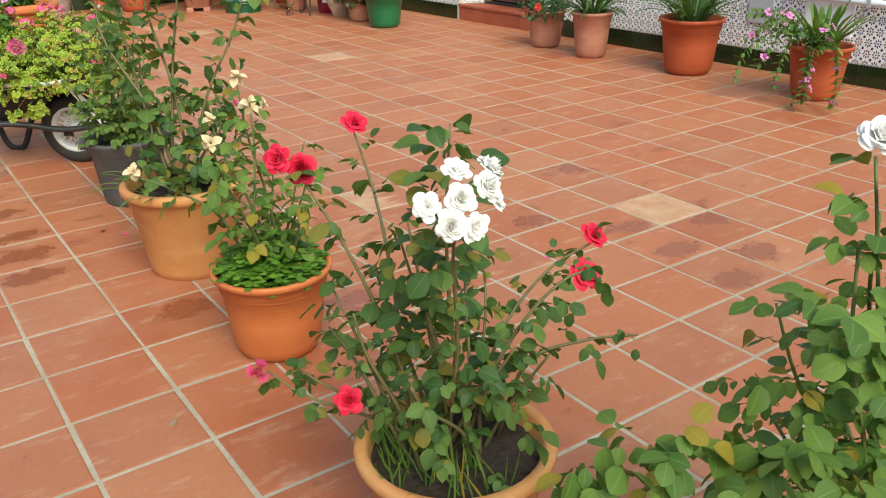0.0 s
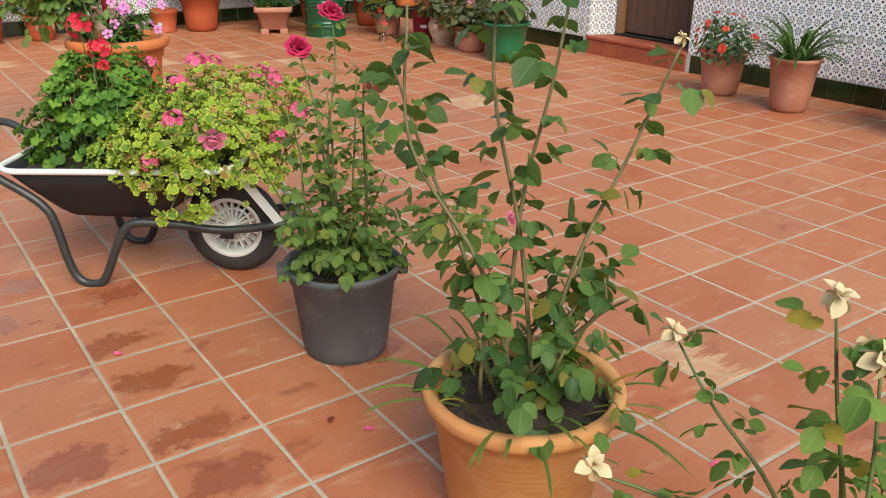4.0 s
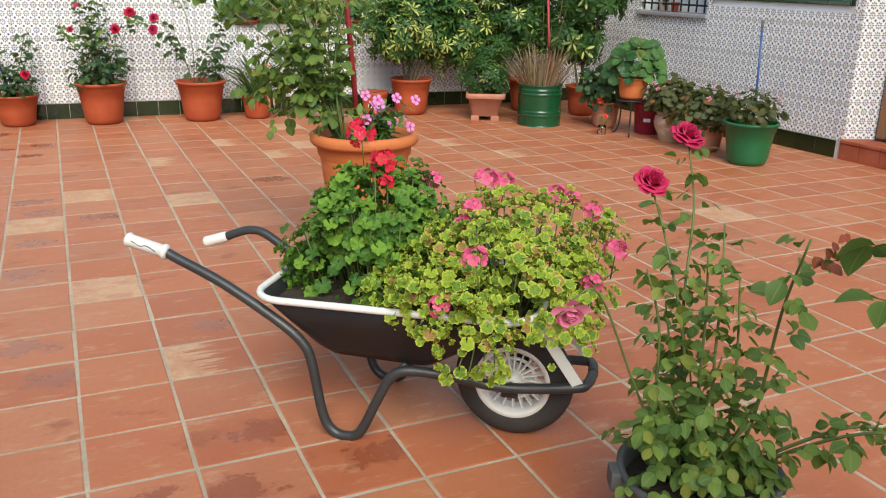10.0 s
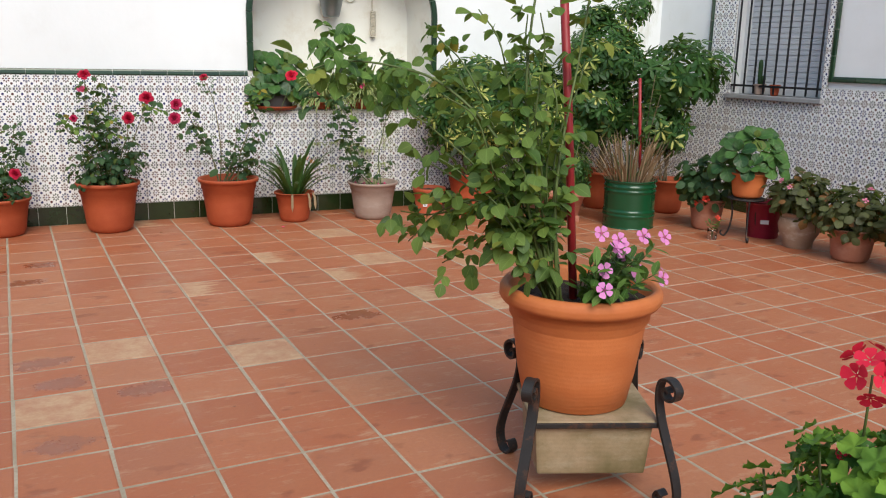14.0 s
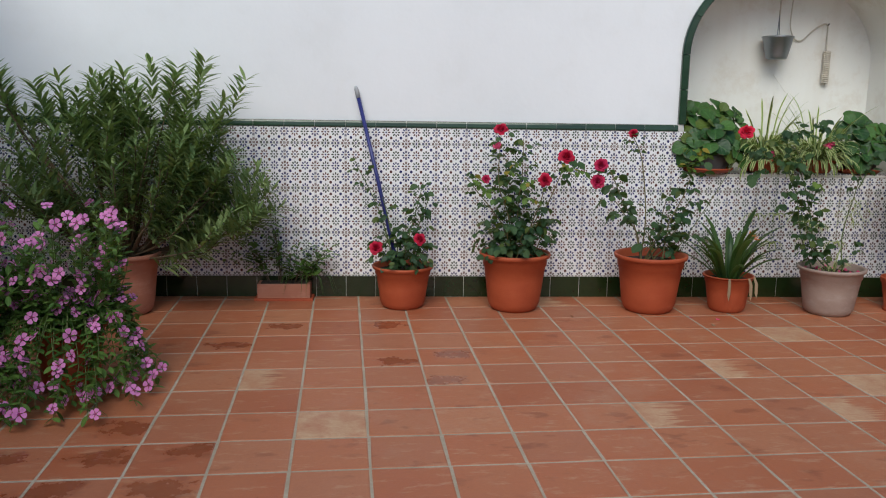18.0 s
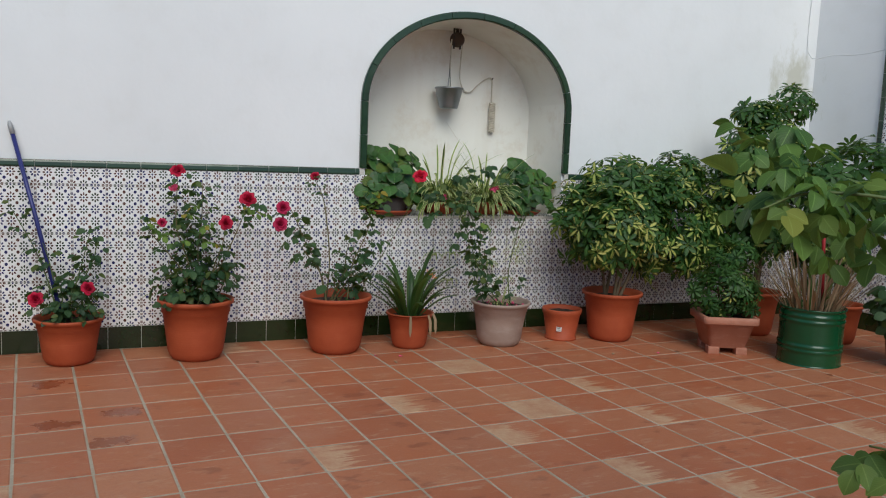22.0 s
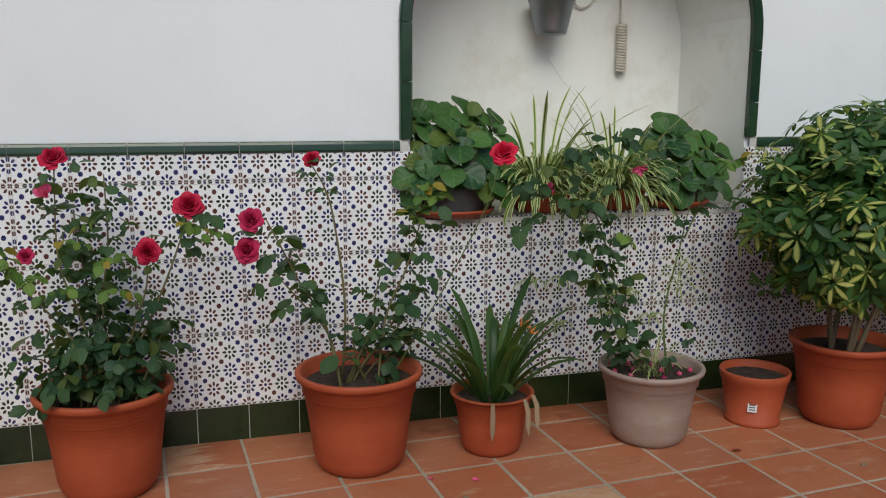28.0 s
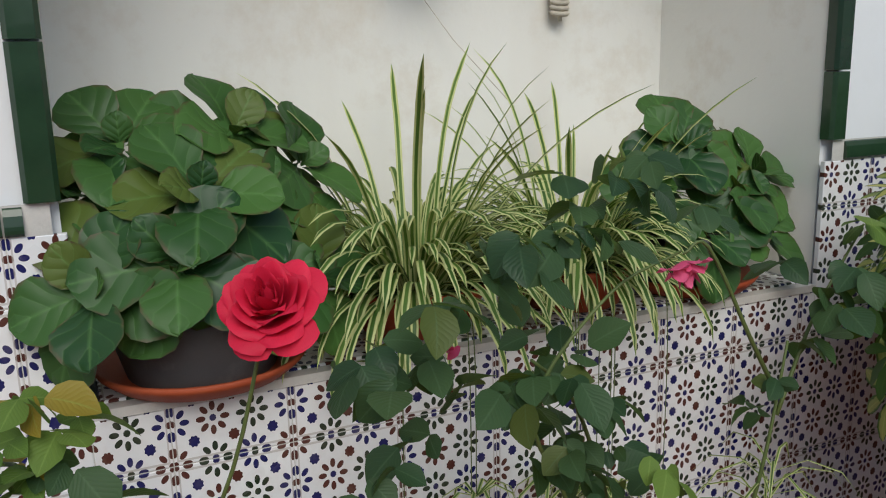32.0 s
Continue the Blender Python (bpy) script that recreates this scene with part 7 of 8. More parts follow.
def build_wheelbarrow():
    t = thing("wheelbarrow", (1.80, -4.79, 0), "black wheelbarrow with white rim planted with geraniums", "wheelbarrow", turn=-40.1)
    rim = round_ring(-0.755, 0.09, 0.245, 0.1, 0.44, 0.465)
    outer = [round_ring(-0.56, -0.2, 0.165, 0.06, 0.262, 0.262), round_ring(-0.6, -0.16, 0.178, 0.07, 0.285, 0.29), round_ring(-0.68, -0.03, 0.216, 0.085, 0.365, 0.38), rim]
    inner = [round_ring(-0.749, 0.084, 0.239, 0.096, 0.44, 0.465), round_ring(-0.67, -0.04, 0.208, 0.08, 0.365, 0.38), round_ring(-0.595, -0.165, 0.173, 0.066, 0.3, 0.305)]
    v, f, n = loft(outer + inner)
    f.append(tuple(range(n))[::-1])
    link_mesh("tray", v, f, M["tray"], t, smooth=True, label="black painted steel tray")
    v, f = tube(rim + rim[:1], 0.011, 8)
    link_mesh("rim", v, f, M["white_paint"], t, smooth=True, label="chipped white painted rim")
    v, f, n = loft([round_ring(-0.715, 0.03, 0.226, 0.09, 0.408, 0.43), round_ring(-0.5, -0.2, 0.12, 0.05, 0.425, 0.44)])
    f.append(tuple(range(n, 2 * n)))
    link_mesh("soil", v, f, M["soil"], t, smooth=True)
    for s in (-1, 1):
        low = [(-0.67, 0.212 * s, 0.36), (-0.6, 0.208 * s, 0.3), (-0.575, 0.207 * s, 0.24), (-0.545, 0.206 * s, 0.08), (-0.515, 0.205 * s, 0.025),
               (-0.47, 0.205 * s, 0.013), (-0.425, 0.203 * s, 0.035), (-0.37, 0.2 * s, 0.15), (-0.33, 0.195 * s, 0.225), (-0.28, 0.185 * s, 0.25), (-0.15, 0.155 * s, 0.235), (0.0, 0.115 * s, 0.205), (0.19, 0.095 * s, 0.225), (0.225, 0.07 * s, 0.23), (0.235, 0.0, 0.23)]
        if s < 0:
            high = [(-1.04, -0.213, 0.541), (-1.0, -0.212, 0.523), (-0.85, -0.211, 0.46)]
            a, b = Vector((-1.165, -0.22, 0.57)), Vector((-1.03, -0.2125, 0.538))
        else:
            high = [(-1.09, 0.223, 0.455), (-1.05, 0.23, 0.472), (-1.0, 0.234, 0.486), (-0.94, 0.229, 0.48), (-0.83, 0.216, 0.425)]
            a, b = Vector((-1.168, 0.212, 0.43)), Vector((-1.085, 0.224, 0.457))
        bar("frame_tube", high + low, 0.0155, M["tube"], t, seg=10, round_n=5)
        spots = (0, 0.05, 0.11, 0.85, 0.89, 0.96, 1) if s < 0 else (0, 0.06, 0.2, 0.5, 0.8, 0.95, 1)
        bar("grip", [tuple(a.lerp(b, q)) for q in spots], [0.019, 0.024, 0.0195, 0.0195, 0.024, 0.024, 0.017] if s < 0 else [0.017, 0.02, 0.0195, 0.019, 0.0195, 0.0185, 0.0165], M["grip"], t, seg=14, label="white cracked rubber grip")
        if s < 0:
            crack = smooth_line([(-1.14, -0.2365, 0.572), (-1.11, -0.2355, 0.558), (-1.09, -0.234, 0.56), (-1.06, -0.2335, 0.545)], 4)
            v, f = tube(crack, 0.0018, 5)
            link_mesh("crack", v, f, M["pot_black"], t)
        bm = box(-0.016, -0.004, 0, 0.016, 0.004, 0.275, 0.002)
        bm.transform(Matrix.Translation((0.07, 0.165 * s, 0.462)) @ Vector((0.13, -0.068 * s, -0.225)).to_track_quat("Z", "X").to_matrix().to_4x4())
        part("strut", bm, M["white_paint"], t, "white painted front strut")
        part("axle_plate", box(-0.02, 0.098 * s - 0.004, 0.165, 0.03, 0.098 * s + 0.004, 0.21, 0.003), M["iron"], t)
    bar("tray_support", [(-0.3, -0.19, 0.252), (-0.3, 0.19, 0.252)], 0.012, M["tube"], t)
    wheel = thing("wheel", (0, 0, 0), "pneumatic wheel with white spoked rim", "")
    wheel.parent = t
    wheel.matrix_local = pose(0, 0, 0.183, 90, 0, 0)
    del wheel["label"]
    prof = []
    for k in range(21):
        a = radians(-118 + 236 * k / 20)
        prof.append((0.137 + 0.046 * math.cos(a), 0.043 * math.sin(a)))
    v, f = lathe([(0.112, -0.036)] + prof + [(0.112, 0.036)], 48)
    f.pop()
    link_mesh("tyre", v, f, M["rubber"], wheel, smooth=True)
    v, f = lathe([(0.1, -0.034), (0.116, -0.04), (0.119, -0.034), (0.108, -0.012), (0.108, 0.012), (0.119, 0.034), (0.116, 0.04), (0.1, 0.034), (0.098, 0.0), (0.1, -0.034)], 40)
    f.pop()
    link_mesh("rim", v, f, M["white_paint"], wheel, smooth=True, label="white plastic wheel rim")
    for r0 in (0.064,):
        ring = [(r0 * math.cos(2 * math.pi * k / 32), r0 * math.sin(2 * math.pi * k / 32), 0.0) for k in range(33)]
        v, f = tube(ring, 0.006, 6)
        link_mesh("spoke_ring", v, f, M["white_paint"], wheel, smooth=True)
    for k in range(20):
        bm = box(0.02, -0.0028, -0.012, 0.104, 0.0028, 0.012, 0.001)
        bm.transform(pose(0, 0, 0, 0, 0, 18 * k))
        part("spoke", bm, M["white_paint"], wheel)
    v, f = lathe([(0.012, -0.055), (0.026, -0.055), (0.03, -0.03), (0.03, 0.03), (0.026, 0.055), (0.012, 0.055)], 20)
    link_mesh("hub", v, f, M["white_paint"], wheel, smooth=True)
    bar("axle", [(0, 0, -0.1), (0, 0, 0.1)], 0.009, M["iron"], wheel)


build_wheelbarrow()


def geranium(label, seed, domes, leaf, size, heads, head_kind, stalk=0.09, soil_z=0.42):
    t = thing("geranium_clump", (1.80, -4.79, 0), label, "geranium", turn=-40.1)
    r = random.Random(seed)
    bag, lines = Bag(), []
    for n, c, q in domes:
        for p, d in crown_points(r, n, c, q, 0.6, 3):
            if p[2] < soil_z - 0.02 and abs(p[1]) < 0.27:
                continue
            if p[2] < 0.33 or 0.5 * p[0] + p[1] < -0.42:
                continue
            up = Vector(d) * 0.75 + Vector((r.uniform(-0.5, 0.5), r.uniform(-0.5, 0.5), 0.55))
            side = Vector((r.uniform(-1, 1), r.uniform(-1, 1), r.uniform(-0.6, 0.1))) + Vector(d) * 0.6
            bag.add("disc", [p], [side - up.normalized() * side.dot(up.normalized())], [up], size * r.uniform(0.6, 1.2))
            if r.random() < 0.12:
                lines.append([Vector((p[0] * 0.7 + c[0] * 0.3, p[1] * 0.6, soil_z)), Vector(p)])
    stems(t, lines, "stem", 0.003, 0.002)
    bag.make("foliage", M[leaf], t)
    for x, y, z, s in heads:
        tip = Vector((x, y, z - (0.03 if head_kind == "pink_head" else 0.0)))
        stems(t, [[tip - Vector((r.uniform(-0.02, 0.02), r.uniform(-0.02, 0.02), stalk)), tip]], "stem", 0.0022, 0.0018, "flower_stalk")
        bloom(t, head_kind, tip, (r.uniform(-0.4, 0.2), r.uniform(-0.8, 0.1), 1), s, spin=r.uniform(0, 360))
    return t


geranium("dark green geranium with scarlet flower heads in the wheelbarrow", 71, [(760, (-0.49, 0.0, 0.52), (0.24, 0.26, 0.22)), (480, (-0.44, 0.02, 0.67), (0.18, 0.19, 0.15)), (170, (-0.6, 0.05, 0.48), (0.14, 0.18, 0.12))],
         "geranium", 0.043, [(-0.51, 0.05, 0.89, 1.1), (-0.42, 0.0, 0.82, 1.0), (-0.4, -0.03, 0.77, 0.6), (-0.54, 0.02, 0.78, 0.35)], "scarlet_head", 0.13)
geranium("yellow-variegated geranium with pink flower heads in the wheelbarrow", 72,
         [(860, (-0.08, 0.0, 0.5), (0.36, 0.33, 0.23)), (460, (0.0, 0.08, 0.6), (0.28, 0.24, 0.16)), (130, (-0.08, -0.29, 0.43), (0.14, 0.07, 0.12)), (110, (0.16, -0.12, 0.42), (0.1, 0.18, 0.16)), (330, (-0.2, -0.15, 0.5), (0.2, 0.17, 0.12))],
         "geranium_gold", 0.035, [(-0.16, -0.3, 0.54, 0.9), (-0.07, -0.28, 0.68, 1.0), (-0.15, 0.18, 0.78, 1.1), (-0.1, 0.22, 0.77, 0.9), (0.05, 0.3, 0.72, 1.0), (0.27, 0.0, 0.65, 1.0), (0.22, -0.08, 0.58, 0.9), (0.2, -0.01, 0.76, 0.8),
                                 (-0.26, 0.07, 0.63, 0.6), (-0.14, -0.03, 0.74, 1.0), (-0.16, -0.04, 0.7, 0.7), (-0.3, 0.12, 0.78, 0.8), (0.12, 0.2, 0.74, 0.7)], "pink_head")


# ---- the big orange pot on its stone and iron bench ----
def build_bench():
    t = thing("stone_bench_stand", (1.915, -3.15, 0), "mossy stone slab on scrolled iron legs", "plant stand", turn=-24)
    bm = box(-0.18, -0.145, 0.085, 0.18, 0.145, 0.25, 0.01)
    for v in bm.verts:
        if v.co.z < 0.15:
            v.co.x *= 0.93
            v.co.y *= 0.94
    part("block", bm, M["stone"], t, "pale stone block stained with moss")
    part("slab", box(-0.195, -0.163, 0.252, 0.195, 0.163, 0.2705, 0.006), M["stone"], t)
    part("top_bar", box(-0.2, -0.1715, 0.252, 0.2, -0.164, 0.268, 0.002), M["iron"], t)
    part("top_bar", box(-0.2, 0.164, 0.252, 0.2, 0.1715, 0.268, 0.002), M["iron"], t)

    def flat_scroll(pts, side):
        line = smooth_line(pts, 6)
        verts, faces = [], []
        for i, p in enumerate(line):
            d = (line[min(i + 1, len(line) - 1)] - line[max(i - 1, 0)]).normalized()
            nrm = d.cross(Vector(side)).normalized()
            for a, b in ((-1, -1), (1, -1), (1, 1), (-1, 1)):
                verts.append(p + Vector(side) * 0.016 * a + nrm * 0.004 * b)
        for i in range(len(line) - 1):
            for k in range(4):
                a, b = i * 4 + k, i * 4 + (k + 1) % 4
                faces.append((a, b, b + 4, a + 4))
        faces += [(3, 2, 1, 0), tuple(range(len(verts) - 4, len(verts)))]
        return verts, faces

    for sx in (-1, 1):
        for sy in (-1, 1):
            def q(u, z):
                return (sx * (0.198 + 0.55 * u), sy * ((0.172 if sy < 0 else 0.15) + 1.05 * u), z)
            pts = [q(0.02, 0.375), q(0.008, 0.385), q(0.0, 0.37), q(0.012, 0.352), q(0.036, 0.358), q(0.044, 0.388), q(0.02, 0.412), q(-0.012, 0.4), q(-0.018, 0.34), q(-0.002, 0.27), q(0.025, 0.2), q(0.055, 0.12), q(0.066, 0.06),
                   q(0.05, 0.014), q(0.022, 0.006), q(0.0, 0.03), q(0.01, 0.055), q(0.025, 0.045)]
            v, f = flat_scroll(pts, (-sx * sy * 0.87, 0.49, 0))
            link_mesh("scroll_leg", v, f, M["iron"], t)


build_bench()
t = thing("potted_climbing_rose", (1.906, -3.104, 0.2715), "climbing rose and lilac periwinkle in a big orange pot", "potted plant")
r = random.Random(81)
R, h = 0.252, 0.375
put_pot(t, R, h, "pot_bright", 81, [(0.155, 0), (0.165, 0.005), (0.185, 0.1), (0.206, 0.25), (0.208, 0.262), (0.218, 0.275), (0.222, 0.318), (0.243, 0.322), (0.252, 0.335), (0.252, 0.358), (0.242, 0.374), (0.228, 0.375), (0.22, 0.36), (0.21, 0.28), (0.2, 0.2)])
bag, lines = Bag(), []
CANES = [[(-0.16, 0.08, 0.65), (-0.2, 0.12, 1.0), (-0.12, 0.12, 1.4), (-0.05, 0.1, 1.75)], [(-0.2, 0.12, 0.75), (-0.34, 0.25, 0.96), (-0.5, 0.37, 1.02), (-0.62, 0.45, 1.03), (-0.7, 0.49, 1.0)],
         [(-0.18, 0.1, 0.58), (-0.26, 0.24, 0.6), (-0.34, 0.37, 0.57), (-0.41, 0.46, 0.57)], [(-0.2, 0.12, 0.55), (-0.26, 0.24, 0.5), (-0.32, 0.34, 0.42)], [(-0.25, 0.16, 0.62), (-0.33, 0.3, 0.6), (-0.4, 0.42, 0.48)],
         [(-0.1, 0.05, 0.7), (0.0, 0.1, 1.1), (0.05, 0.1, 1.5)]]
for x, y, z in ((-0.45, 0.1, 0.95), (-0.5, 0.22, 0.9), (0.08, 0.2, 1.05), (-0.24, 0.38, 0.77), (-0.2, 0.03, 1.17), (-0.24, 0.12, 0.74), (-0.33, 0.47, 1.15), (-0.13, 0.06, 0.98), (-0.34, 0.1, 0.69), (-0.18, 0.19, 0.63), (-0.36, 0.31, 1.1), (0.03, 0.14, 0.8), (-0.27, 0.02, 0.78), (-0.4, 0.26, 0.77),
                (-0.3, 0.19, 1.18), (0.0, 0.32, 0.9), (-0.17, 0.14, 1.17), (-0.4, 0.36, 0.75), (-0.39, 0.27, 0.66)):
    CANES.append([(-0.14 + (x + 0.14) * 0.4, 0.08 + (y - 0.08) * 0.4, 0.5 + (z - 0.5) * 0.45), (-0.14 + (x + 0.14) * 0.75, 0.08 + (y - 0.08) * 0.7, 0.5 + (z - 0.5) * 0.85), (x, y, z)])
for pts in CANES:
    pts = [(x - 0.049, y - 0.116, z) for x, y, z in pts]
    line = cane([(r.uniform(-0.13, -0.08), r.uniform(-0.06, 0.02), h * 0.82)] + pts, r, 0.02)
    lines.append(line)
    dress(bag, line, r, 0.3, 0.03 if 0 < len(lines) - 1 < 5 else 0.055, 0.047)
stems(t, lines[:6], "stem", 0.006, 0.002)
stems(t, lines[6:], "stem", 0.0035, 0.002)
bag.make("foliage", M["climb_leaf"], t)
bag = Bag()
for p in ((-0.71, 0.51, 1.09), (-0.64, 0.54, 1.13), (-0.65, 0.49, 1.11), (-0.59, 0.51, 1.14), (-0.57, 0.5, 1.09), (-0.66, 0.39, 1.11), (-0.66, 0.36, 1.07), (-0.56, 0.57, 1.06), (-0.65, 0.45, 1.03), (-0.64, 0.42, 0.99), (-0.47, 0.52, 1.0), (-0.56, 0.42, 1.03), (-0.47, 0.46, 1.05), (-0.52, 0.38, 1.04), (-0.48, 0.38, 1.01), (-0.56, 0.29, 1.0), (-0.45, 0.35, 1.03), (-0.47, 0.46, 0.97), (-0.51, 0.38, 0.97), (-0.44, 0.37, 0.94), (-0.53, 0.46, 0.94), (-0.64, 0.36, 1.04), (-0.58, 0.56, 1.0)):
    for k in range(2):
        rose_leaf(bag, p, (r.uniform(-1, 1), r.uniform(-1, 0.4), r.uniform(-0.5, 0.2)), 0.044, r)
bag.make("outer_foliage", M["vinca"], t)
bag = Bag()
for k in range(16):
    rose_leaf(bag, (r.uniform(-0.45, 0.0), r.uniform(0.05, 0.4), r.uniform(0.45, 1.15)), (r.uniform(-1, 1), r.uniform(-1, 1), -0.2), 0.04, r)
bag.make("yellowed_foliage", M["rose_leaf_light"], t, "yellowing leaves")
bar("stake", [(-0.02, 0.0, 0.28), (-0.06, 0.02, 0.85), (-0.11, 0.05, 1.5)], 0.013, M["red_stake"], t, label="red painted stake")
shoots = []
for k in range(20):
    a = r.uniform(-2.6, 0.4)
    q = r.uniform(0.05, 0.2)
    shoots.append([(0.06 * math.cos(a), 0.06 * math.sin(a) - 0.03, 0.32), (q * 0.7 * math.cos(a), q * 0.7 * math.sin(a) - 0.05, 0.4), (q * math.cos(a), q * math.sin(a) - 0.08, r.uniform(0.38, 0.52))])
trailing(t, r, shoots, size=0.06, gap=0.028, fl=0.0)
for p in ((-0.04, -0.14, 0.56), (0.01, -0.16, 0.54), (0.1, -0.16, 0.545), (0.2, -0.14, 0.53), (-0.05, -0.18, 0.46), (0.15, -0.2, 0.42)):
    bloom(t, "lilac", p, (r.uniform(-0.4, 0.2), -0.9, 0.45), 1.15, spin=r.uniform(0, 72))

# ---- the row of roses down the middle ----
CROW = "roses in a row across the court"
lug_prof = [(0.118, 0), (0.122, 0.004), (0.128, 0.03), (0.152, 0.235), (0.158, 0.24), (0.166, 0.27), (0.172, 0.276), (0.173, 0.29), (0.166, 0.293), (0.158, 0.288), (0.15, 0.24), (0.145, 0.22)]
t, r = rose_in_pot((1.848, -5.545), 0.175, 0.3, "pot_black", "leafy rose with cerise blooms in a black nursery pot",
                   [[(0.0, 0.1, 0.55), (0.03, 0.22, 0.75), (0.04, 0.3, 0.87)], [(0.06, 0.15, 0.6), (0.14, 0.28, 0.82), (0.2, 0.38, 0.96)], (-0.05, -0.25, 0.92), (0.0, 0.05, 0.8), (-0.1, 0.12, 0.75), (0.15, 0.1, 0.7), (-0.05, -0.08, 0.62), (0.1, -0.1, 0.58), (-0.14, 0.0, 0.55),
                    (0.03, 0.2, 0.62), (0.18, 0.2, 0.8), [(0.12, -0.12, 0.4), (0.26, -0.2, 0.45), (0.38, -0.26, 0.42)], [(0.1, -0.15, 0.4), (0.2, -0.28, 0.5), (0.3, -0.36, 0.46)], (-0.12, -0.1, 0.5), (0.05, 0.12, 0.5), (-0.02, -0.15, 0.5)],
                   [("cerise_rose", (0.04, 0.31, 0.885), (-0.1, -0.5, 0.8), 0.85), ("cerise_rose", (0.2, 0.39, 0.97), (0.1, -0.4, 0.9), 0.9), ("blush", (-0.36, 0.02, 0.73), (-0.2, -0.7, -0.3), 0.7), ("blush", (0.42, -0.28, 0.43), (0.3, -0.6, 0.5), 0.5)],
                   91, leaf="climb_leaf", size=0.034, gap=0.03, start=0.12, profile=[(a * 1.04, b * 1.03) for a, b in lug_prof], group=CROW, low=80)
stems(t, [cane([(-0.06, 0.0, 0.26), (-0.2, 0.02, 0.55), (-0.3, 0.02, 0.76), (-0.36, 0.02, 0.75)], r)], "stem", 0.003, 0.002)
for a in (-25, 155):
    lug = part("lug", box(0.165, -0.028, 0.25, 0.198, 0.028, 0.298, 0.008), M["pot_black"], t)
    lug.matrix_local = pose(0, 0, 0, 0, 0, a)
bag = Bag()
for k in range(4):
    rose_leaf(bag, (-0.06 + 0.02 * k, -0.26, 0.9 + 0.012 * k), (r.uniform(0, 1), r.uniform(-1, 0.2), -0.2), 0.026, r)
bag.make("young_foliage", M["red_leaf"], t, "dark red young leaves")
clay_prof = [(0.125, 0), (0.13, 0.004), (0.138, 0.03), (0.166, 0.255), (0.172, 0.262), (0.174, 0.285), (0.184, 0.29), (0.19, 0.3), (0.19, 0.318), (0.183, 0.325), (0.17, 0.325), (0.163, 0.315), (0.158, 0.27), (0.15, 0.24)]
t, r = rose_in_pot((1.805, -6.44), 0.222, 0.345, "clay", "tall leggy rose in a weathered yellow clay pot",
                   [[(0.1, -0.03, 0.6), (0.22, -0.07, 0.85), (0.3, -0.08, 1.05)], [(0.0, 0.1, 0.65), (0.02, 0.15, 1.0), (0.05, 0.15, 1.35)], [(0.05, 0.05, 0.7), (0.1, 0.05, 1.0), (0.14, 0.05, 1.28)], [(-0.05, 0.15, 0.6), (-0.04, 0.32, 0.8), (-0.04, 0.46, 0.97)],
                    [(-0.05, 0.1, 0.6), (-0.12, 0.22, 0.85), (-0.1, 0.3, 1.12)], (0.12, -0.1, 0.6), (0.2, 0.0, 0.55), (0.22, 0.06, 0.62), (-0.14, -0.02, 0.5), (0.0, -0.12, 0.48), (0.25, -0.06, 0.5), (-0.1, 0.08, 0.62)],
                   [("faded", (0.3, -0.08, 1.07), (0.2, -0.4, 0.8), 0.56)], 92, leaf="rose_leaf", size=0.05, gap=0.046, start=0.22, profile=[(a * 1.18, b * 1.06) for a, b in clay_prof], thick=0.0062, stem_mat="cane", group=CROW, low=14, wob=0.035)
bag = Bag()
for k in range(5):
    rose_leaf(bag, (-0.08 + r.uniform(-0.03, 0.05), 0.28 + r.uniform(-0.04, 0.04), 1.12 + 0.02 * k), (r.uniform(-1, 1), r.uniform(-1, 0.6), 0.4), 0.026, r)
bag.make("young_foliage", M["red_leaf"], t, "dark red young leaves")
tagged(strap_plant(t, 0.5, 0.29, 34, 0.26, r, "rose_leaf_light", 0.004, (10, 70), 1.0, "grass"), kind="stuff")
t, r = rose_in_pot((1.795, -7.2), 0.18, 0.28, "pot_bright", "pale-leaved rose with faded cream flowers and clover in an orange pot",
                   [(0.0, 0.107, 0.8), (0.0, 0.03, 0.74), [(0.0, 0.15, 0.45), (0.0, 0.28, 0.55), (0.0, 0.36, 0.63)], [(-0.08, -0.06, 0.45), (-0.15, -0.13, 0.6), (-0.2, -0.19, 0.72)], [(-0.1, 0.1, 0.42), (-0.2, 0.2, 0.5), (-0.28, 0.27, 0.54)], (0.1, -0.1, 0.6), (0.15, 0.02, 0.62), (0.05, -0.15, 0.5),
                    (-0.12, 0.04, 0.55), (0.08, 0.1, 0.55)],
                   [("faded", (0.0, 0.107, 0.82), (0.1, -0.3, 0.9), 0.92), ("faded", (0.0, 0.03, 0.755), (0.2, -0.6, 0.5), 0.96), ("faded", (0.0, 0.37, 0.645), (0.2, -0.5, 0.7), 0.80), ("faded", (-0.2, -0.19, 0.73), (0, -0.6, 0.3), 0.88), ("faded", (-0.28, 0.27, 0.555), (-0.3, -0.4, 0.6), 0.92),
                    ("faded", (0.06, 0.08, 0.74), (0.5, -0.4, 0.4), 0.64)], 93, leaf="rose_leaf_light", size=0.036, gap=0.034, start=0.12, group=CROW)
bag = Bag()
for k in range(430):
    a, q = r.uniform(0, 6.3), 0.158 * math.sqrt(r.random())
    p = (q * math.cos(a), q * math.sin(a), 0.25 + r.uniform(0.0, 0.13) * (1.15 - q / 0.18))
    for j in range(3):
        w = a + 2.09 * j
        bag.add("clover", [p], [(math.cos(w), math.sin(w), r.uniform(-0.1, 0.25))], [(r.uniform(-0.2, 0.2), r.uniform(-0.2, 0.2), 1)], 0.026 * r.uniform(0.75, 1.2))
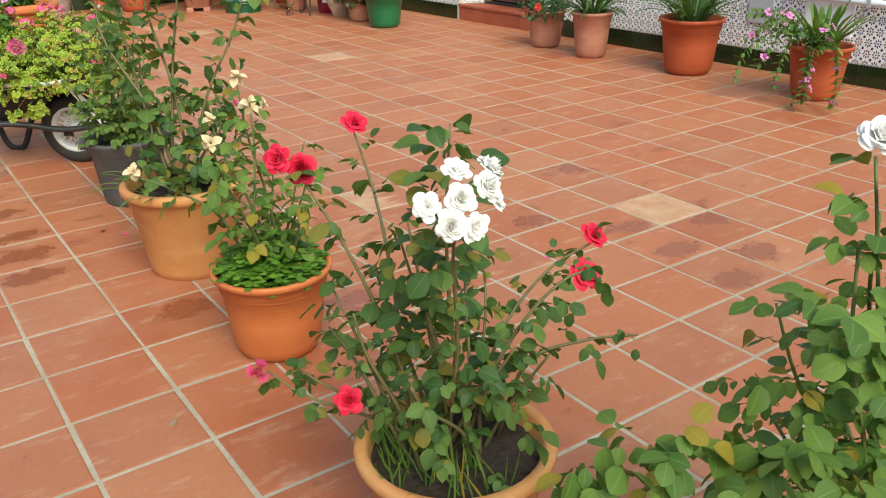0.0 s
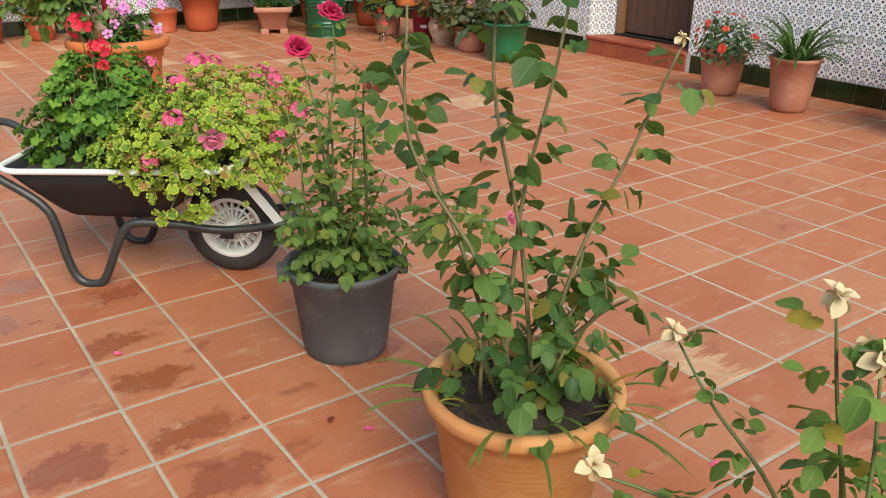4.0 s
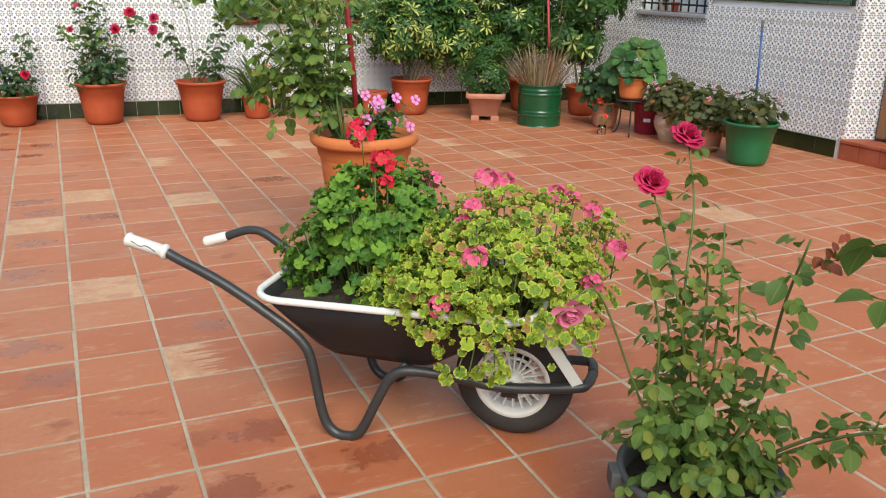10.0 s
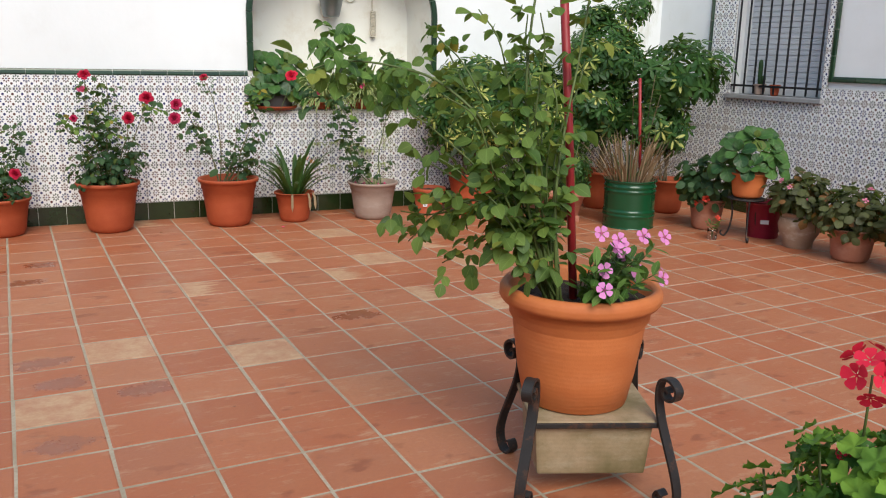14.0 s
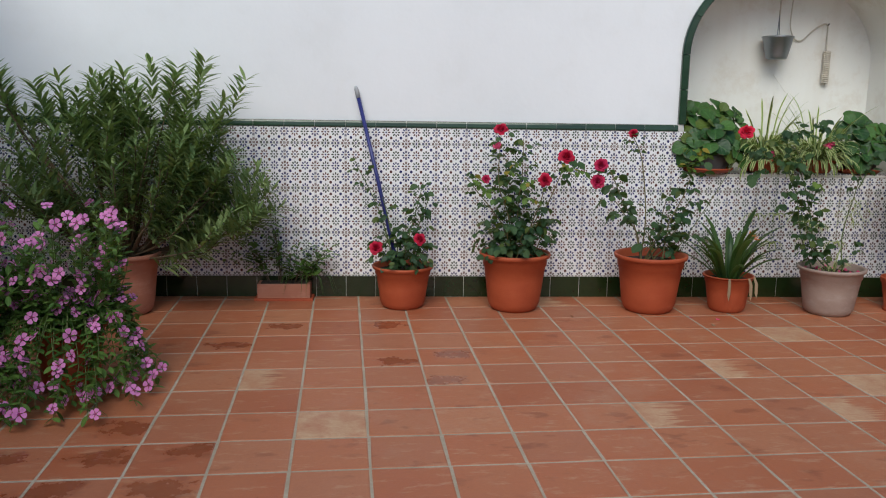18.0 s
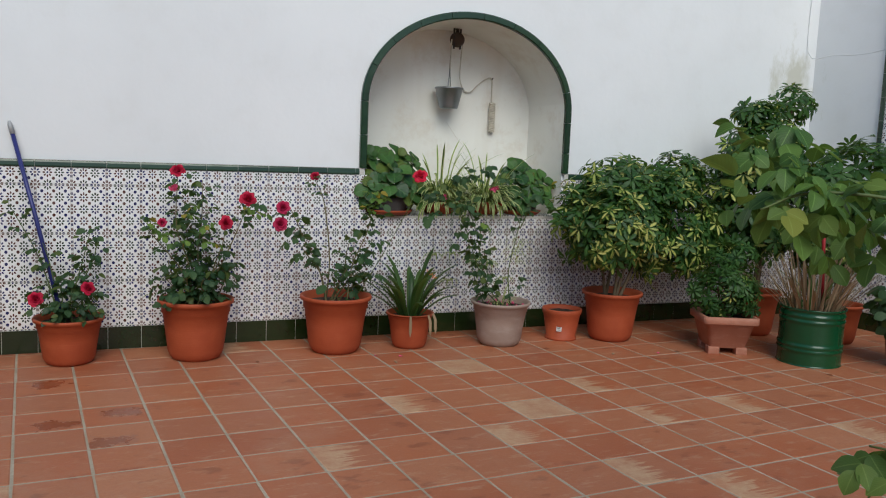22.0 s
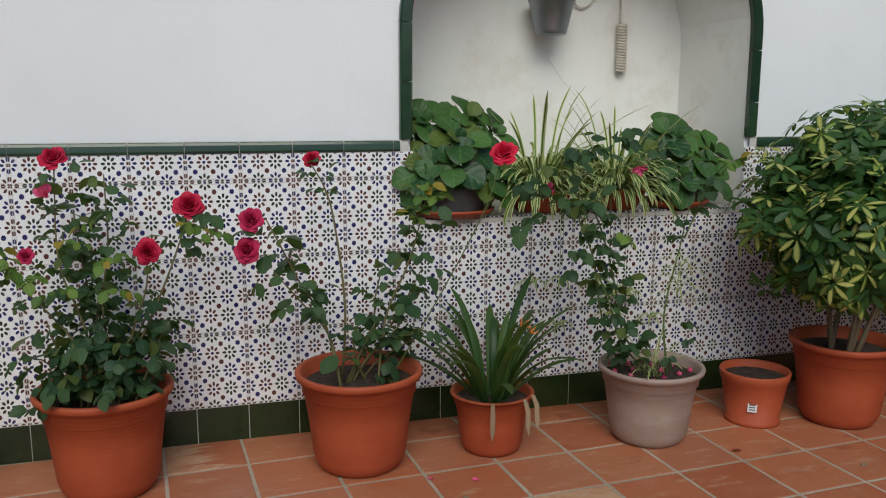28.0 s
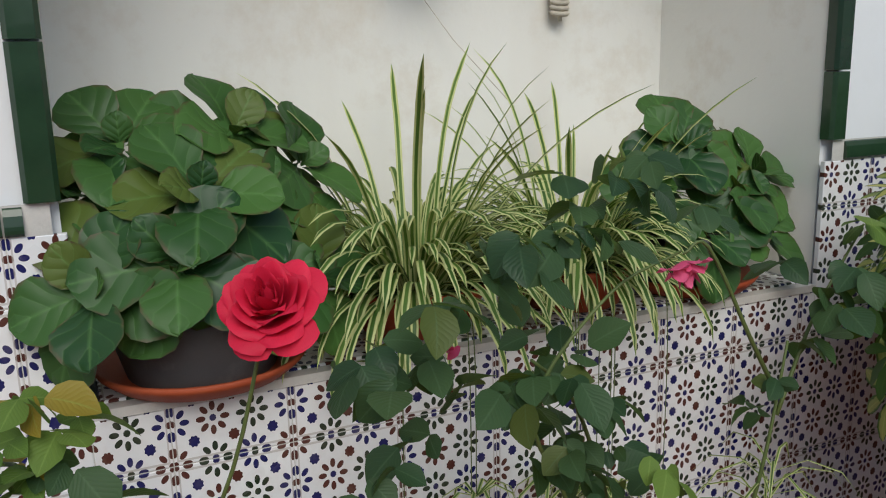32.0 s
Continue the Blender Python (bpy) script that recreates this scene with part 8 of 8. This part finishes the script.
bag.make("clover", M["clover"], t, "mat of bright green clover")
t, r = rose_in_pot((1.727, -8.223), 0.2, 0.28, "clay", "rose bush with white and red blooms in a pale clay pot",
                   [([(0.0, 0.0, 0.55), (0.0, 0.0, 0.75), (0.0, 0.0, 0.93)], 0.5, 0.016, 0.043), [(-0.06, -0.08, 0.55), (-0.1, -0.15, 0.75), (-0.13, -0.2, 0.86)], [(-0.08, 0.12, 0.5), (-0.12, 0.2, 0.68), (-0.155, 0.276, 0.79)], [(-0.02, 0.15, 0.55), (0.0, 0.26, 0.72), (0.0, 0.34, 0.84)],
                    [(0.15, 0.03, 0.45), (0.3, 0.06, 0.54), (0.44, 0.08, 0.57)], [(0.1, -0.05, 0.5), (0.2, -0.08, 0.6), (0.27, -0.1, 0.62)], [(0.15, -0.05, 0.42), (0.26, -0.1, 0.46), (0.36, -0.14, 0.46)], (-0.2, 0.12, 0.55), (-0.25, 0.2, 0.45), (-0.05, 0.2, 0.6),
                    (0.1, 0.1, 0.62), (-0.04, 0.04, 0.65), (-0.28, 0.25, 0.42), (0.2, 0.06, 0.45), (0.05, 0.2, 0.5), (-0.05, 0.1, 0.7), (-0.15, -0.08, 0.5), (0.12, -0.14, 0.5), (-0.2, 0.02, 0.62), (0.18, 0.14, 0.58), (-0.12, 0.26, 0.56), (0.02, -0.16, 0.56), (-0.08, 0.02, 0.76)],
                   [("white_rose", (-0.127, -0.201, 0.880), (-0.3, -0.7, 0.48), 0.48), ("white_rose", (-0.091, -0.216, 0.896), (0.2, -0.7, 0.48), 0.48), ("white_rose", (-0.155, -0.216, 0.849), (-0.4, -0.8, 0.2), 0.48), ("white_loose", (-0.063, -0.201, 0.865), (0.5, -0.6, 0.5), 0.48),
                    ("white_loose", (-0.110, -0.168, 0.912), (0, -0.5, 0.8), 0.48), ("white_loose", (-0.118, -0.224, 0.841), (0.0, -0.9, 0.1), 0.51), ("white_loose", (-0.174, -0.184, 0.873), (-0.6, -0.5, 0.4), 0.48), ("white_rose", (-0.054, -0.176, 0.904), (0.5, -0.3, 0.7), 0.48),
                    ("red_rose", (-0.155, 0.276, 0.81), (-0.5, -0.75, 0.4), 0.6), ("red_loose", (-0.19, 0.3, 0.83), (-0.7, -0.5, 0.4), 0.62), ("red_loose", (0.0, 0.34, 0.86), (0, -0.6, 0.7), 0.6), ("red_loose", (0.44, 0.08, 0.585), (0.1, -0.6, 0.7), 0.7), ("red_loose", (0.38, 0.04, 0.52), (-0.1, -0.7, 0.6), 0.8),
                    ("pink_bud", (-0.3, 0.24, 0.43), (-0.3, -0.6, 0.5), 0.9), ("red_loose", (-0.2, 0.06, 0.42), (-0.4, -0.6, 0.4), 0.6)],
                   94, leaf="rose_leaf", size=0.035, gap=0.036, start=0.3, profile=[(a * 1.08, b * 0.87) for a, b in clay_prof], group=CROW, low=12, stem_mat="cane")
bag = Bag()
for k in range(90):
    a, q = r.uniform(2.0, 4.9), r.uniform(0.04, 0.17)
    p = np.array([q * math.cos(a), q * math.sin(a), 0.24])
    o = np.array([r.uniform(-0.05, 0.05), r.uniform(-0.05, 0.05), 0])
    bag.ribbon([p, p + o * 0.5 + (0, 0, 0.04), p + o + (0, 0, r.uniform(0.05, 0.11))], 0.0025, (1, 0, 0))
tagged(bag.make("grass", M["rose_leaf_light"], t), kind="stuff")
t, r = rose_in_pot((2.06, -8.93), 0.18, 0.3, "pot", "rose bush with white blooms in a brown plastic pot",
                   [[(-0.04, 0.05, 0.5), (-0.07, 0.08, 0.75), (-0.07, 0.11, 0.965)], [(-0.05, 0.05, 0.5), (-0.1, 0.08, 0.7), (-0.11, 0.09, 0.86)], [(-0.02, 0.05, 0.5), (-0.06, 0.08, 0.75), (-0.09, 0.08, 0.9)], (-0.1, 0.2, 0.72), (-0.2, 0.1, 0.56), (0.05, 0.2, 0.6), (-0.28, 0.0, 0.5), (-0.35, 0.12, 0.42), (-0.12, -0.1, 0.55), (0.15, 0.0, 0.6), (0.1, 0.2, 0.45), (-0.2, 0.2, 0.5), (0.0, 0.3, 0.5), (-0.3, -0.12, 0.48), (-0.1, 0.05, 0.62)],
                   [("white_rose", (-0.055, 0.115, 0.985), (-0.3, -0.4, 0.8), 0.62)], 95, leaf="rose_leaf_light", size=0.036, gap=0.026, start=0.12, group=CROW, low=60)

bag = Bag()
for p in ((-0.51, 0.2, 0.59), (-0.49, 0.17, 0.62), (-0.43, 0.17, 0.62), (-0.45, 0.12, 0.61), (-0.42, 0.12, 0.65), (-0.39, 0.1, 0.61), (-0.32, 0.13, 0.62), (-0.33, 0.08, 0.6), (-0.3, 0.08, 0.63), (-0.35, 0.02, 0.63), (-0.28, 0.06, 0.69), (-0.29, 0.05, 0.72), (-0.31, -0.0, 0.67), (-0.32, -0.03, 0.65), (-0.32, -0.02, 0.86), (-0.22, -0.0, 0.79), (-0.26, 0.02, 0.79), (-0.26, -0.02, 0.77), (-0.22, -0.0, 0.84)):
    for k in range(3):
        rose_leaf(bag, p, (r.uniform(-1, 1), r.uniform(-1, 0.6), r.uniform(-0.1, 0.4)), 0.039, r)
bag.make("young_foliage", M["rose_leaf_light"], t, "pale yellow-green young leaves")

# fallen petals on the tiles
rp = random.Random(8)
for x, y in ((1.684, -5.99), (1.25, -5.2), (2.3, -6.6), (1.1, -6.3), (-0.3, -1.2), (2.2, 1.05), (2.05, 1.12), (3.9, 0.6), (2.9, -7.2)):
    ob = link_mesh("fallen_petal", *[a.tolist() for a in LEAF["petal"][:2]], M["pink"], None, LEAF["petal"][2][LEAF["petal"][1].ravel()])
    ob.matrix_world = pose(x, y, 0.006, rp.uniform(-8, 8), rp.uniform(-8, 8), rp.uniform(0, 360)) @ Matrix.Diagonal((0.025, 0.025, 0.025, 1))
    tagged(ob, "fallen pink rose petal lying on the terracotta tiles", "petal", "fallen petals")
for k, (x, y) in enumerate(((4.05, 0.62), (4.15, 0.35), (4.62, -0.2), (5.0, -0.25), (3.2, 0.95), (3.6, 0.7), (4.9, -0.75), (5.15, -1.2), (1.3, 1.2), (2.1, 0.95), (1.6, -5.9), (2.2, -5.3), (2.1, -4.3), (1.4, -7.4))):
    lf = LEAF["oval"]
    ob = link_mesh("fallen_leaf", *[a.tolist() for a in lf[:2]], M["straw" if k % 2 else "red_leaf"], None, lf[2][lf[1].ravel()])
    ob.matrix_world = pose(x, y, 0.0075, rp.uniform(-6, 6), rp.uniform(-6, 6), rp.uniform(0, 360)) @ Matrix.Diagonal((0.045, 0.045, 0.045, 1))
    tagged(ob, "small dry curled leaf lying on the terracotta tiles", "leaf", "fallen leaves")

# ---- pieces of floor and walls ----
PALE = {(-1, -2), (2, -5), (4, -6), (8, -1), (8, 2), (2, -11), (1, -7), (12, -25), (14, -11)}
WORN = {(-2, 0), (6, 0), (4, -2), (4, 5), (7, -2), (8, -4), (13, -4), (10, -2), (9, -5), (12, -2), (9, -22), (3, -14), (10, 0)}
STAINED = {(0, 1), (-3, 2), (1, 1), (-3, -3), (0, 3), (-2, 3), (1, -13), (1, -8), (1, -5), (1, -14), (3, -13), (11, -25), (11, -26), (11, -27), (12, -27), (4, -22), (6, -20), (4, -18), (4, -19), (3, -17), (3, -16), (1, 0), (1, -6), (1, -10), (2, -7), (2, -17), (2, -18), (3, -20), (4, -17), (4, -20), (4, -21), (5, -24), (7, -25), (10, -24), (12, -26), (12, -23), (6, -5), (-5, -3), (-4, -4), (-3, -4), (-4, -2), (-5, -4), (-4, -3)}
NEAR = {(i, j) for i in range(-2, 8) for j in range(-31, -1)}
shapes = [floor_tile("tile", T - 0.0095, M["tile"], k) for k in range(5)]
worn_shape, pale_shape = floor_tile("tile", T - 0.0095, M["tile_worn"], 11), floor_tile("tile", T - 0.0095, M["tile_pale"], 12)
stained_shape = floor_tile("tile", T - 0.0095, M["tile_stained"], 13)
rt = random.Random(5)
far_v, far_f = [], []
src_v = [tuple(v.co) for v in shapes[0].vertices]
src_f = [tuple(p.vertices) for p in shapes[0].polygons]
for i in range(-9, 24):
    for j in range(-42, 7):
        x, y = (i + 0.5) * T, (j + 0.5) * T
        if y > 1.7934 - 0.05782 * x + 0.12 or x > 6.1758 - 0.04541 * y + 0.12 or x < -2.35 - 0.045 * y:
            continue
        special = (i, j) in PALE or (i, j) in WORN or (i, j) in STAINED
        lift = rt.uniform(-0.0006, 0.0006)
        if (i, j) in NEAR or special:
            me = pale_shape if (i, j) in PALE else worn_shape if (i, j) in WORN else stained_shape if (i, j) in STAINED else rt.choice(shapes)
            ob = new("tile", me)
            ob.parent = floor
            ob.matrix_local = pose(x, y, lift, rt.uniform(-0.15, 0.15), rt.uniform(-0.15, 0.15), rt.choice((0, 180)) + rt.uniform(-0.25, 0.25) if not special else 0)
        else:
            n = len(far_v)
            far_v += [(a + x, b + y, c + lift) for a, b, c in src_v]
            far_f += [tuple(k + n for k in q) for q in src_f]
tagged(link_mesh("far_tiles", far_v, far_f, M["tile_far"], floor), kind="stuff")

x = TILE_X0
while x < N_E:
    a, b = max(x, N_W), min(x + WT, N_E)
    if b - a > 0.01:
        for k in range(4):
            z = SKIRT + k * WH
            high = min(WH, BAND - z)
            spans = [(a, b, high)]
            if z + high > SILL and b > A0 - 0.012 and a < A1 + 0.012:
                # tiles cut round the opening
                spans = [(a, min(b, A0 + 0.008), high), (max(a, A1 - 0.008), b, high), (max(a, A0 + 0.008), min(b, A1 - 0.008), SILL - 0.012 - z)]
            for p, q, up in spans:
                if q - p > WT - 0.004 and up > WH - 0.004:
                    lay(full_tile, wall_n, p, 0, z)
                elif q - p > 0.012 and up > 0.012:
                    lay(tile_mesh("tile", q - p - GAP, up - GAP, M["azulejo"], u0=(p - x) / WT, u1=(q - x) / WT, v1=up / WH), wall_n, p, 0, z)
        slab("skirting_tile", NORTH, a, b - 0.003, 0.004, SKIRT - 0.002, -0.014, 0, M["skirt"], parent=wall_n)
    x += WT
k = 0
while A0 + 0.03 + k * WT < A1 - 0.03:
    a = A0 + 0.025 + k * WT
    b = min(a + WT, A1 - 0.03)
    for y0, h in ((0.012, WH), (0.012 + WH, DEEP - 0.014 - WH)):
        ob = lay(tile_mesh("tile", b - a - GAP, h - GAP, M["azulejo"], thick=0.008, u1=(b - a) / WT, v1=h / WH), wall_n, a, y0, SILL + 0.0005)
        ob.matrix_local = pose(a, y0, SILL + 0.0005, -90, 0, 0)
    k += 1
